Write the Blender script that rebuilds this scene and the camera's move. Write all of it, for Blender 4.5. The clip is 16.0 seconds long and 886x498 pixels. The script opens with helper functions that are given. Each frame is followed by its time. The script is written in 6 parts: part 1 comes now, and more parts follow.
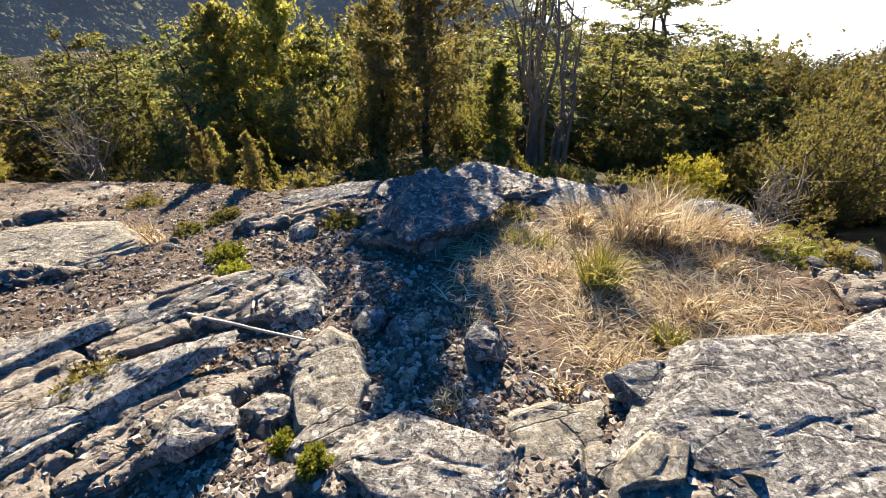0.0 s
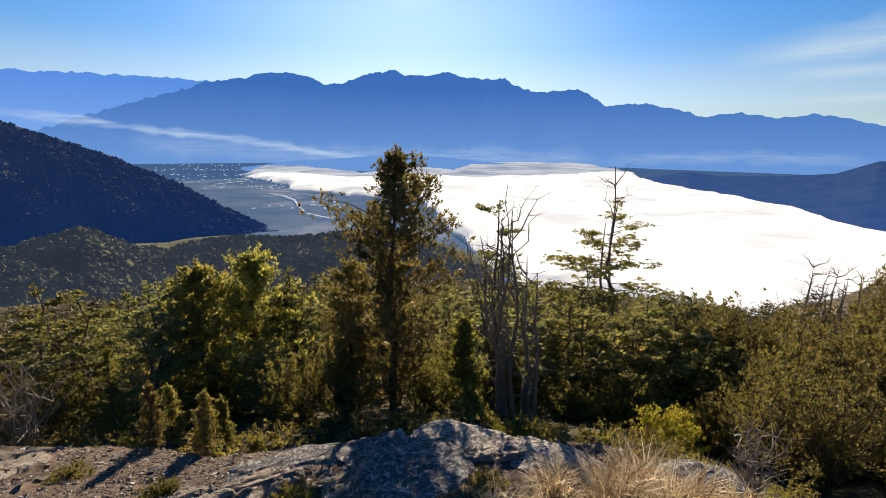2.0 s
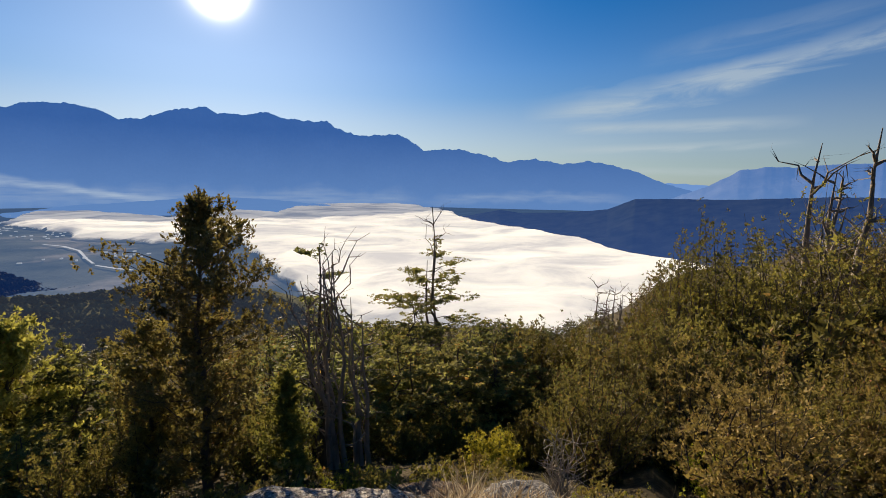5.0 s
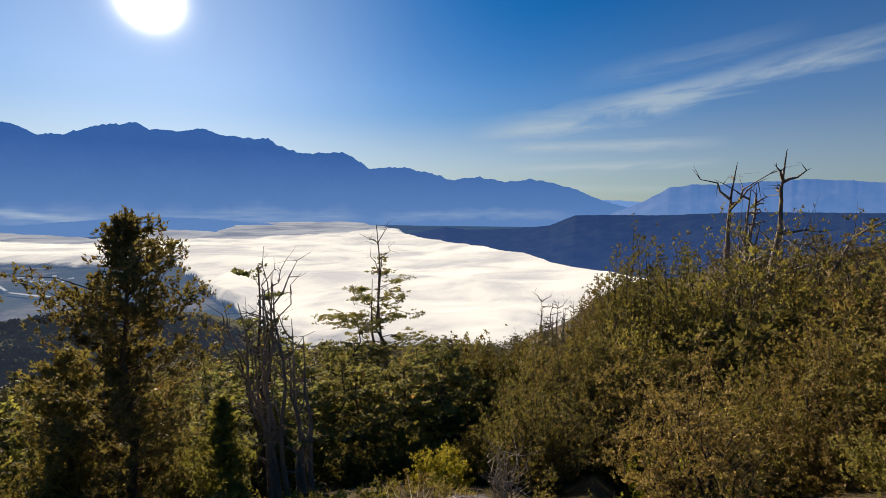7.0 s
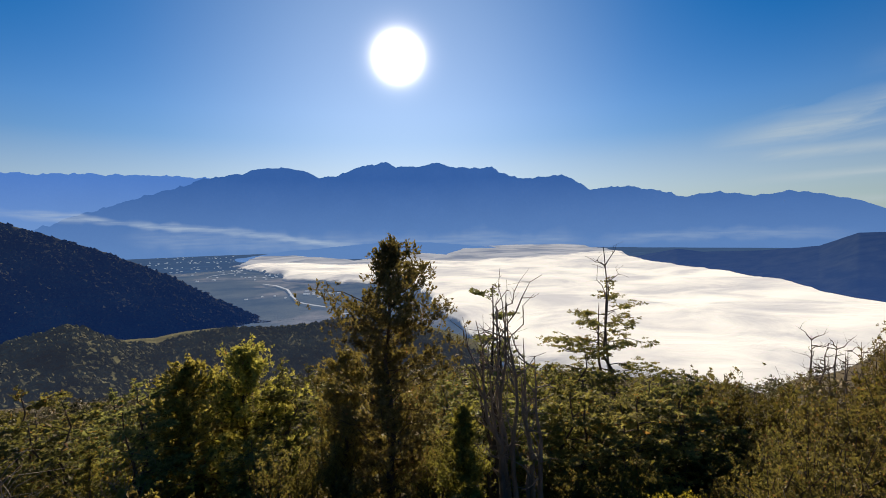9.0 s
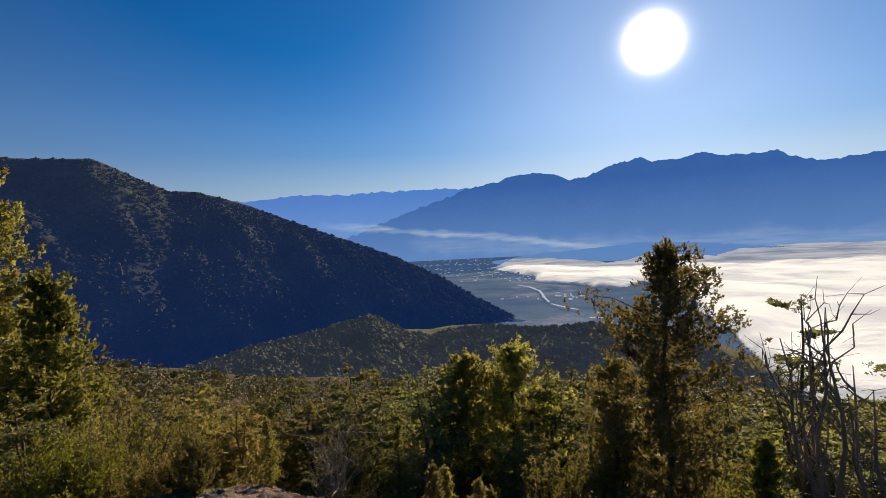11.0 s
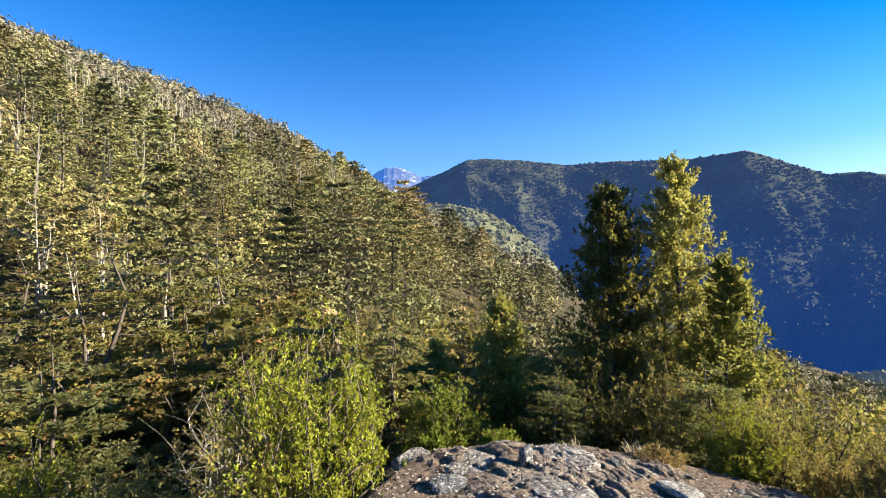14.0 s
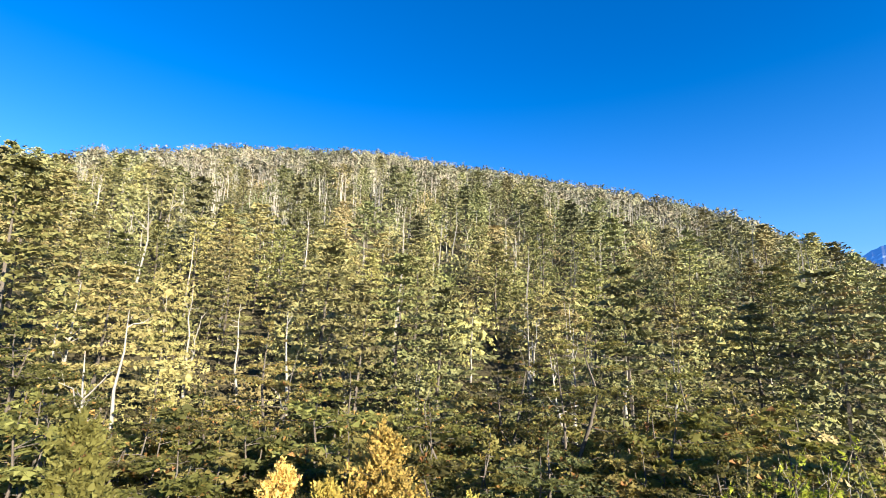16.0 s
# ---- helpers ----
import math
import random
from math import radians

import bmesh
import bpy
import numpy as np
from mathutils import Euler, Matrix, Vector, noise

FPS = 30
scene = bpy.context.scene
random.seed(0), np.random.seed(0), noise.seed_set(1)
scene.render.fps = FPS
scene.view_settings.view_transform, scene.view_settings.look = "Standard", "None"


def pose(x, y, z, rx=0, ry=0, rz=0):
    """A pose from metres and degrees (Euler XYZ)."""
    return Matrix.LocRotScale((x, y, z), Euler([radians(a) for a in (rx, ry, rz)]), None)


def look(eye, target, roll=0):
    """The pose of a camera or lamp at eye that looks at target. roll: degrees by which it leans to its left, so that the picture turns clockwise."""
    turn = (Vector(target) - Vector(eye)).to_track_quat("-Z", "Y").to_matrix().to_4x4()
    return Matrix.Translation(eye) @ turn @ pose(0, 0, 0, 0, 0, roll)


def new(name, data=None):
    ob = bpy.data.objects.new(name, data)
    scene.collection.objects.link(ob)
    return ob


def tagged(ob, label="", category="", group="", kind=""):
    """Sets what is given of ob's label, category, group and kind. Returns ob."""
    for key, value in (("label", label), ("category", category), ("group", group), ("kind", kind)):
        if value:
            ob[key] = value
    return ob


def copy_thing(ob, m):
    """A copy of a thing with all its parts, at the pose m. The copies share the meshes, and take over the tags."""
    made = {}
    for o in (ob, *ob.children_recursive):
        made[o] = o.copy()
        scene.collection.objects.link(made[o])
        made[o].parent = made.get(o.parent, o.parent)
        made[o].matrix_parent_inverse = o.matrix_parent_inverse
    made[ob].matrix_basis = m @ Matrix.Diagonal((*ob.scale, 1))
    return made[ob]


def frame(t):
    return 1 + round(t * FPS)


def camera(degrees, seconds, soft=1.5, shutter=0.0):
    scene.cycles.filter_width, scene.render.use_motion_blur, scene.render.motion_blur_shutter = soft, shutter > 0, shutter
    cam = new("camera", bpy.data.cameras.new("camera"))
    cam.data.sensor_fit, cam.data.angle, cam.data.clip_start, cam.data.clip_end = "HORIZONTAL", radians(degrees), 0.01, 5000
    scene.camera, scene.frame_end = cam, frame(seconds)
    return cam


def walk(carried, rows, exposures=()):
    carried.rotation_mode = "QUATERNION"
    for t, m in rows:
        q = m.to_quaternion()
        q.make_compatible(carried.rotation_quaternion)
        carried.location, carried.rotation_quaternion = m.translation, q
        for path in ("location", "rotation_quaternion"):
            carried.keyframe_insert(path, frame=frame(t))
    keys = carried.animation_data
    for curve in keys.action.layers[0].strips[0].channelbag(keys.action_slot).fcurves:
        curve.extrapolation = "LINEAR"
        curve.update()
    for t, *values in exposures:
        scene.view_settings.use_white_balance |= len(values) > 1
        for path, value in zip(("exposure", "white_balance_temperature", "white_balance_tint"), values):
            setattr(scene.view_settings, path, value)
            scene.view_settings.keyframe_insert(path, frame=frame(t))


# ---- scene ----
cam = camera(84.6, 16.0, 0.9)
PATH = [  # seconds, x, y, z, rx, ry, rz
    (0.0, -0.000, 0.000, 1.620, 49.13, 0.23, -0.00),
    (0.5, 0.003, 0.014, 1.656, 57.06, -0.10, -0.50),
    (1.0, 0.008, 0.026, 1.679, 64.58, -0.39, -1.22),
    (1.5, 0.016, 0.042, 1.699, 71.88, -0.63, -2.36),
    (2.0, 0.028, 0.044, 1.712, 77.34, -0.77, -3.32),
    (2.5, 0.030, 0.053, 1.719, 79.86, -0.88, -5.07),
    (3.0, 0.050, 0.059, 1.718, 80.77, -0.70, -6.50),
    (3.5, 0.069, 0.063, 1.723, 81.05, -0.73, -9.21),
    (4.0, 0.096, 0.059, 1.730, 81.88, -0.84, -12.72),
    (4.5, 0.125, 0.061, 1.731, 82.22, -1.14, -17.79),
    (5.0, 0.138, 0.057, 1.724, 82.37, -0.91, -23.33),
    (5.2, 0.121, 0.051, 1.739, 82.33, -0.57, -25.57),
    (5.6, 0.127, 0.045, 1.739, 82.51, -0.40, -29.31),
    (6.0, 0.140, 0.034, 1.736, 82.88, -0.45, -31.56),
    (6.3, 0.151, 0.024, 1.733, 83.27, -0.54, -32.17),
    (6.6, 0.160, 0.014, 1.730, 83.76, -0.62, -31.79),
    (7.0, 0.165, 0.004, 1.727, 84.51, -0.59, -29.63),
    (7.3, 0.160, 0.000, 1.727, 85.15, -0.39, -26.70),
    (7.5, 0.151, -0.005, 1.732, 85.74, -0.12, -24.83),
    (8.0, 0.105, -0.011, 1.730, 86.70, 0.32, -18.49),
    (8.5, 0.055, -0.032, 1.726, 87.04, 0.68, -10.91),
    (8.7, 0.036, -0.035, 1.732, 87.12, 0.83, -8.10),
    (9.2, -0.000, -0.043, 1.741, 87.32, 1.28, -2.12),
    (9.7, -0.057, -0.051, 1.760, 87.42, 1.83, 2.54),
    (10.2, -0.115, -0.059, 1.778, 87.62, 2.37, 8.19),
    (10.8, -0.160, -0.065, 1.785, 88.23, 2.84, 19.53),
    (11.0, -0.177, -0.068, 1.779, 88.54, 2.94, 24.55),
    (11.5, -0.187, -0.075, 1.787, 89.41, 3.35, 40.40),
    (12.0, -0.211, -0.181, 1.794, 90.53, 3.06, 59.64),
    (12.5, -0.242, -0.273, 1.787, 91.24, 2.69, 76.71),
    (13.0, -0.231, -0.360, 1.789, 91.13, 1.63, 85.72),
    (13.5, -0.255, -0.383, 1.791, 90.33, 1.28, 88.73),
    (14.0, -0.258, -0.418, 1.785, 90.14, 1.51, 92.06),
    (14.5, -0.294, -0.498, 1.801, 90.29, 1.65, 94.93),
    (15.0, -0.327, -0.633, 1.851, 93.95, 0.87, 111.26),
    (15.5, -0.288, -0.665, 1.866, 97.42, -1.01, 128.03),
    (16.0, -0.265, -0.691, 1.901, 101.51, -1.26, 141.16),
]
EXPOSURES = [(0.0, 1.95, 6700, 11), (1.0, 1.6, 6800, 12), (2.0, 1.0, 7100, 14), (3.0, 0.6, 7300, 15), (5.0, 0.60, 7400, 15), (8.5, 0.57, 7300, 15), (11.0, 0.6, 7300, 15), (11.6, 0.70, 6950, 12), (12.2, 1.15, 6700, 11), (12.6, 1.6, 6650, 11), (13.2, 1.95, 6350, 8), (14.5, 2.05, 6250, 7), (16.0, 2.1, 5950, 5)]
SKY_STRENGTH, SUN_STRENGTH = 0.064, 5.0
walk(cam, [(t, pose(x, y, z, rx, ry, rz)) for t, x, y, z, rx, ry, rz in PATH], EXPOSURES)

# ---- sky, sun ----
SUN_AZ, SUN_EL = -0.5, 18.8  # degrees, clockwise from +y, above the horizon
SUN_DIR = Vector((math.sin(radians(SUN_AZ)) * math.cos(radians(SUN_EL)), math.cos(radians(SUN_AZ)) * math.cos(radians(SUN_EL)), math.sin(radians(SUN_EL))))


class Nodes:
    """A small hand for wiring shader nodes."""

    def __init__(self, tree):
        self.tree = tree
        tree.nodes.clear()

    def add(self, kind, **ins):
        n = self.tree.nodes.new(kind)
        for key, value in ins.items():
            self.put(n, key, value)
        return n

    def put(self, n, key, value):
        sock = n.inputs[int(key[1:])] if key[0] == "i" and key[1:].isdigit() else n.inputs[key.replace("_", " ")]
        if isinstance(value, bpy.types.NodeSocket):
            self.tree.links.new(value, sock)
        else:
            sock.default_value = value

    def math(self, op, a, b=0.0, clamp=False):
        n = self.tree.nodes.new("ShaderNodeMath")
        n.operation, n.use_clamp = op, clamp
        self.put(n, "i0", a), self.put(n, "i1", b)
        return n.outputs[0]

    def mix(self, fac, a, b, how="MIX"):
        n = self.tree.nodes.new("ShaderNodeMix")
        n.data_type, n.blend_type = "RGBA", how
        self.put(n, "i0", fac), self.put(n, "i6", a), self.put(n, "i7", b)
        return n.outputs[2]

    def ramp(self, fac, *stops):
        n = self.tree.nodes.new("ShaderNodeValToRGB")
        els = n.color_ramp.elements
        while len(els) < len(stops):
            els.new(0.5)
        for e, (at, col) in zip(els, stops):
            e.position = at
            e.color = (col, col, col, 1) if isinstance(col, (int, float)) else (*col, 1)
        self.put(n, "i0", fac)
        return n.outputs[0]

    def noise(self, vec, scale, detail=4, rough=0.55, warp=0.0):
        n = self.add("ShaderNodeTexNoise", Vector=vec, Scale=scale, Detail=detail, Roughness=rough, Distortion=warp)
        return n.outputs[0]

    def voronoi(self, vec, scale, feature="F1", out="Distance"):
        n = self.tree.nodes.new("ShaderNodeTexVoronoi")
        n.feature = feature
        self.put(n, "Vector", vec), self.put(n, "Scale", scale)
        return n.outputs[out]

    def bump(self, height, strength=0.3, distance=0.02, normal=None):
        n = self.add("ShaderNodeBump", Height=height, Strength=strength, Distance=distance)
        if normal is not None:
            self.put(n, "Normal", normal)
        return n.outputs[0]


def rgb(r, g, b):
    return (r, g, b, 1)


world = bpy.data.worlds.new("sky")
scene.world = world
world.use_nodes = True
w = Nodes(world.node_tree)
sky = w.add("ShaderNodeTexSky")
sky.sky_type, sky.sun_disc = "NISHITA", False
sky.sun_elevation, sky.sun_rotation = radians(SUN_EL), radians(SUN_AZ)
sky.altitude, sky.air_density, sky.dust_density, sky.ozone_density = 1500, 1.0, 0.05, 3.0
direction = w.add("ShaderNodeTexCoord").outputs["Generated"]
near_sun = w.tree.nodes.new("ShaderNodeVectorMath")
near_sun.operation = "DOT_PRODUCT"
w.put(near_sun, "i0", direction), w.put(near_sun, "i1", SUN_DIR)
cosine = w.math("MAXIMUM", near_sun.outputs["Value"], 0.0)
disc = w.math("POWER", cosine, 2800.0)
aureole = w.math("ADD", w.math("MULTIPLY", w.math("POWER", cosine, 900.0), 0.8), w.math("MULTIPLY", w.math("POWER", cosine, 30.0), 0.11))
haze = w.math("MULTIPLY", w.math("POWER", cosine, 12.0), 0.20)
up = w.math("ARCSINE", w.add("ShaderNodeSeparateXYZ", Vector=direction).outputs[2])
low_up = w.ramp(up, (0.0, 0.0), (0.17, 1.0))
by_sun = w.ramp(cosine, (0.62, 0.0), (0.97, 1.0))
deep = w.ramp(cosine, (0.2, 0.69), (0.5, 0.69), (0.75, 0.755), (0.9, 0.74), (1.0, 0.57))
for ramp in (deep, by_sun, low_up):
    ramp.node.color_ramp.interpolation = "B_SPLINE"
pale = w.math("ADD", 0.40, w.math("MULTIPLY", by_sun, -0.14))
saturation = w.math("ADD", w.math("MULTIPLY", pale, w.math("SUBTRACT", 1.0, low_up)), w.math("MULTIPLY", w.math("MULTIPLY", deep, 2.0), low_up))
tone = w.add("ShaderNodeHueSaturation", Hue=0.509, Saturation=saturation, Value=w.ramp(up, (0.0, 0.66), (0.22, 1.0)), Color=sky.outputs[0])
cool = w.mix(1.0, tone.outputs[0], w.mix(w.math("ADD", low_up, w.math("MULTIPLY", by_sun, 0.45), True), rgb(0.60, 0.88, 1.12), rgb(1, 1, 1)), "MULTIPLY")
# thin cirrus streaks, west of the sun
split = w.add("ShaderNodeSeparateXYZ", Vector=direction)
azimuth = w.math("ARCTAN2", split.outputs[0], split.outputs[1])
height = w.math("ARCSINE", split.outputs[2])
def wisp(az0, az1, el0, el1, thick, strength):
    """One feathered streak from one bearing and height to another, in radians."""
    along = w.math("DIVIDE", w.math("SUBTRACT", azimuth, az0), az1 - az0)
    off = w.math("SUBTRACT", height, w.math("ADD", el0, w.math("MULTIPLY", along, el1 - el0)))
    off = w.math("ADD", off, w.math("MULTIPLY", w.math("SUBTRACT", frayed, 0.5), 1.5 * thick))
    body = w.ramp(w.math("ABSOLUTE", w.math("DIVIDE", off, thick)), (0.1, 1.0), (1.0, 0.0))
    ends = w.math("MULTIPLY", w.ramp(along, (0.0, 0.0), (0.28, 1.0)), w.ramp(along, (0.72, 1.0), (1.0, 0.0)))
    return w.math("MULTIPLY", w.math("MULTIPLY", body, ends), strength)


streak = w.add("ShaderNodeCombineXYZ", X=w.math("MULTIPLY", azimuth, 5.0), Y=w.math("MULTIPLY", w.math("SUBTRACT", height, w.math("MULTIPLY", azimuth, 0.1)), 30.0), Z=0.0).outputs[0]
frayed = w.noise(streak, 1.0, 6, 0.6, 0.8)
veil = 0.0
for az0, az1, el0, el1, thick, strength in ((32, 58, 7.6, 11.2, 2.0, 1.0), (45, 76, 9.8, 14.9, 1.6, 1.0), (34, 60, 6.3, 6.4, 0.75, 1.0), (35, 60, 3.9, 4.4, 0.6, 0.9), (40, 58, 1.8, 1.6, 0.5, 0.6), (44, 66, 13.2, 16.0, 1.5, 0.3)):
    veil = w.math("ADD", veil, wisp(radians(az0), radians(az1), radians(el0), radians(el1), radians(thick), strength), True)
veil = w.math("MULTIPLY", veil, w.ramp(frayed, (0.30, 0.18), (0.60, 1.0)), True)
clouded = w.mix(w.math("MULTIPLY", veil, 0.62), cool, rgb(4.6, 6.0, 7.0))
glow = w.mix(1.0, clouded, w.mix(aureole, rgb(0, 0, 0), rgb(9.0, 8.6, 8.0)), "ADD")
glow = w.mix(1.0, glow, w.mix(haze, rgb(0, 0, 0), rgb(2.6, 6.8, 11.0)), "ADD")
lit = w.mix(1.0, glow, w.mix(disc, rgb(0, 0, 0), rgb(160.0, 150.0, 135.0)), "ADD")
w.add("ShaderNodeOutputWorld", Surface=w.add("ShaderNodeBackground", Color=lit, Strength=SKY_STRENGTH).outputs[0])

sun = new("sun", bpy.data.lights.new("sun", "SUN"))
sun.data.energy, sun.data.angle, sun.data.color = SUN_STRENGTH, radians(0.53), (1.0, 0.87, 0.68)
sun.matrix_world = look((0, 0, 60), (-SUN_DIR.x, -SUN_DIR.y, 60 - SUN_DIR.z))

# ---- materials ----
def material(name):
    m = bpy.data.materials.new(name)
    m.use_nodes = True
    return m, Nodes(m.node_tree)


def finish(m, n, color, rough=0.8, normal=None, metallic=0.0, specular=0.4):
    b = n.add("ShaderNodeBsdfPrincipled", Base_Color=color, Roughness=rough, Metallic=metallic, Specular_IOR_Level=specular)
    if normal is not None:
        n.put(b, "Normal", normal)
    n.add("ShaderNodeOutputMaterial", Surface=b.outputs[0])
    return m


def foliage(name, dark, mid, light, through_light=0.4, leaf_size=0.034, dead=(0.24, 0.12, 0.035), dead_share=0.012, vary=0.70):
    """Leaves: three greens by leaf and by plant, a few turned brown, light passing through."""
    m, n = material(name)
    dark, light = [[b + k * (a - b) for a, b in zip(c, mid)] for c, k in ((dark, 0.62), (light, 0.55))]
    leaf = n.add("ShaderNodeNewGeometry").outputs["Random Per Island"]
    plant = n.add("ShaderNodeObjectInfo").outputs["Random"]
    tone = n.tree.nodes.new("ShaderNodeAttribute")
    tone.attribute_name = "tone"
    own = n.math("FRACT", n.math("ADD", plant, tone.outputs["Fac"]))
    blend = n.math("ADD", n.math("MULTIPLY", leaf, 0.10), n.math("MULTIPLY", own, 0.90))
    col = n.ramp(blend, (0.12, dark), (0.48, mid), (0.9, light))
    if dead_share:
        col = n.mix(n.ramp(leaf, (1.0 - dead_share - 0.002, 0.0), (1.0 - dead_share, 1.0)), col, rgb(*dead))
    hue = n.add("ShaderNodeHueSaturation", Hue=n.math("ADD", 0.481, n.math("MULTIPLY", n.math("FRACT", n.math("MULTIPLY", own, 7.31)), 0.034)), Saturation=1.0,
                Value=n.math("ADD", 0.60, n.math("MULTIPLY", n.math("FRACT", n.math("MULTIPLY", own, 3.77)), 0.75)), Color=col)
    # leaves of one plant differ in age and in wax
    own_leaf = n.math("FRACT", n.math("MULTIPLY", leaf, 13.7))
    place = n.add("ShaderNodeNewGeometry").outputs["Position"]
    spots = n.noise(place, 0.6 / leaf_size, 3, 0.6)
    hue = n.add("ShaderNodeHueSaturation", Value=n.math("ADD", 0.97 - 0.5 * vary, n.math("ADD", n.math("MULTIPLY", own_leaf, vary), n.math("MULTIPLY", spots, 0.4))),
                Color=n.mix(1.0, hue.outputs[0], rgb(0.98, 1.0, 1.5), "MULTIPLY"))
    d = n.add("ShaderNodeBsdfPrincipled", Base_Color=hue.outputs[0], Roughness=0.62, Specular_IOR_Level=0.15)
    t = n.add("ShaderNodeBsdfTranslucent", Color=n.mix(0.35, hue.outputs[0], rgb(0.26, 0.24, 0.03), "MIX"))
    mix = n.add("ShaderNodeMixShader", i0=through_light, i1=d.outputs[0], i2=t.outputs[0])
    n.add("ShaderNodeOutputMaterial", Surface=mix.outputs[0])
    return m


LEAF_CYPRESS = foliage("cypress sprays", (0.15, 0.145, 0.028), (0.25, 0.228, 0.040), (0.44, 0.375, 0.065), 0.56)
LEAF_YOUNG = foliage("young cypress sprays", (0.045, 0.037, 0.013), (0.095, 0.073, 0.021), (0.18, 0.13, 0.035), 0.40, dead_share=0.012)
LEAF_LENGA = foliage("beech leaves", (0.075, 0.076, 0.019), (0.182, 0.160, 0.031), (0.30, 0.238, 0.047), 0.52, dead=(0.36, 0.19, 0.04), dead_share=0.05)
LEAF_FRESH = foliage("fresh beech leaves", (0.062, 0.076, 0.024), (0.150, 0.160, 0.040), (0.29, 0.27, 0.060), 0.60, dead=(0.36, 0.19, 0.04), dead_share=0.05)
LEAF_BUSH = foliage("bush leaves", (0.065, 0.064, 0.016), (0.155, 0.132, 0.027), (0.30, 0.235, 0.045), 0.50, dead_share=0.03)
LEAF_EVERGREEN = foliage("evergreen leaves", (0.07, 0.062, 0.017), (0.14, 0.115, 0.027), (0.24, 0.185, 0.042), 0.43, dead_share=0.05)
LEAF_GOLD = foliage("golden leaves", (0.40, 0.29, 0.042), (0.48, 0.36, 0.055), (0.58, 0.44, 0.08), 0.42)
LEAF_YELLOW = foliage("yellow-green leaves", (0.09, 0.115, 0.010), (0.23, 0.245, 0.015), (0.42, 0.36, 0.030), 0.45)
LEAF_RUST = foliage("rusty leaves", (0.10, 0.080, 0.02), (0.21, 0.155, 0.035), (0.34, 0.245, 0.055), 0.35)
LEAF_MIDDLE = foliage("beech crowns", (0.062, 0.066, 0.020), (0.150, 0.138, 0.033), (0.275, 0.212, 0.050), 0.06, 0.075, dead_share=0, vary=0.34)
LEAF_HILL = foliage("hillside crowns", (0.064, 0.068, 0.022), (0.148, 0.137, 0.037), (0.26, 0.203, 0.055), 0.05, 0.17, dead_share=0, vary=0.28)
LEAF_CREST = foliage("hilltop crowns", (0.072, 0.070, 0.028), (0.142, 0.130, 0.050), (0.23, 0.19, 0.078), 0.05, 0.34, dead_share=0, vary=0.28)


def bark(name, dark, light, scale=14.0):
    m, n = material(name)
    c = n.add("ShaderNodeTexCoord").outputs["Object"]
    long = n.add("ShaderNodeMapping", Vector=c, Scale=(1, 1, 0.16)).outputs[0]
    f = n.noise(long, scale, 6, 0.65)
    g = n.noise(c, 3.0, 3)
    col = n.mix(n.ramp(g, (0.35, 0.0), (0.7, 1.0)), n.ramp(f, (0.3, dark), (0.72, light)), rgb(*[0.6 * a for a in light]), "MIX")
    return finish(m, n, col, 0.9, n.bump(f, 0.7, 0.02), specular=0.15)


BARK = bark("dark bark", (0.035, 0.026, 0.020), (0.16, 0.13, 0.10))
DEADWOOD = bark("bleached dead wood", (0.13, 0.11, 0.09), (0.41, 0.365, 0.30))
GREYWOOD = bark("weathered grey wood", (0.10, 0.085, 0.07), (0.36, 0.31, 0.26))


def fractures(n, c):
    """Wandering hairline joints along the grain of the rock, and uneven chipped steps."""
    grainwise = n.add("ShaderNodeMapping", Vector=c, Rotation=(0.3, 0.2, 0.6), Scale=(1.0, 2.6, 1.8)).outputs[0]
    bent = n.add("ShaderNodeMixRGB", i0=0.2, i1=grainwise, i2=n.add("ShaderNodeTexNoise", Vector=c, Scale=4.0, Detail=5.0).outputs["Color"]).outputs[0]
    crack = n.math("MULTIPLY", n.ramp(n.voronoi(bent, 1.7, "DISTANCE_TO_EDGE"), (0.0, 1.0), (0.010, 0.0)), n.ramp(n.noise(c, 2.4, 3, 0.6), (0.44, 0.0), (0.56, 1.0)))
    bits = [n.add("ShaderNodeRGBToBW", Color=n.voronoi(grainwise, s, "F1", "Color")).outputs[0] for s in (7.0, 19.0, 52.0)]
    step = n.math("ADD", n.math("MULTIPLY", bits[0], 0.45), n.math("ADD", n.math("MULTIPLY", bits[1], 0.55), n.math("MULTIPLY", bits[2], 0.45)))
    return crack, step


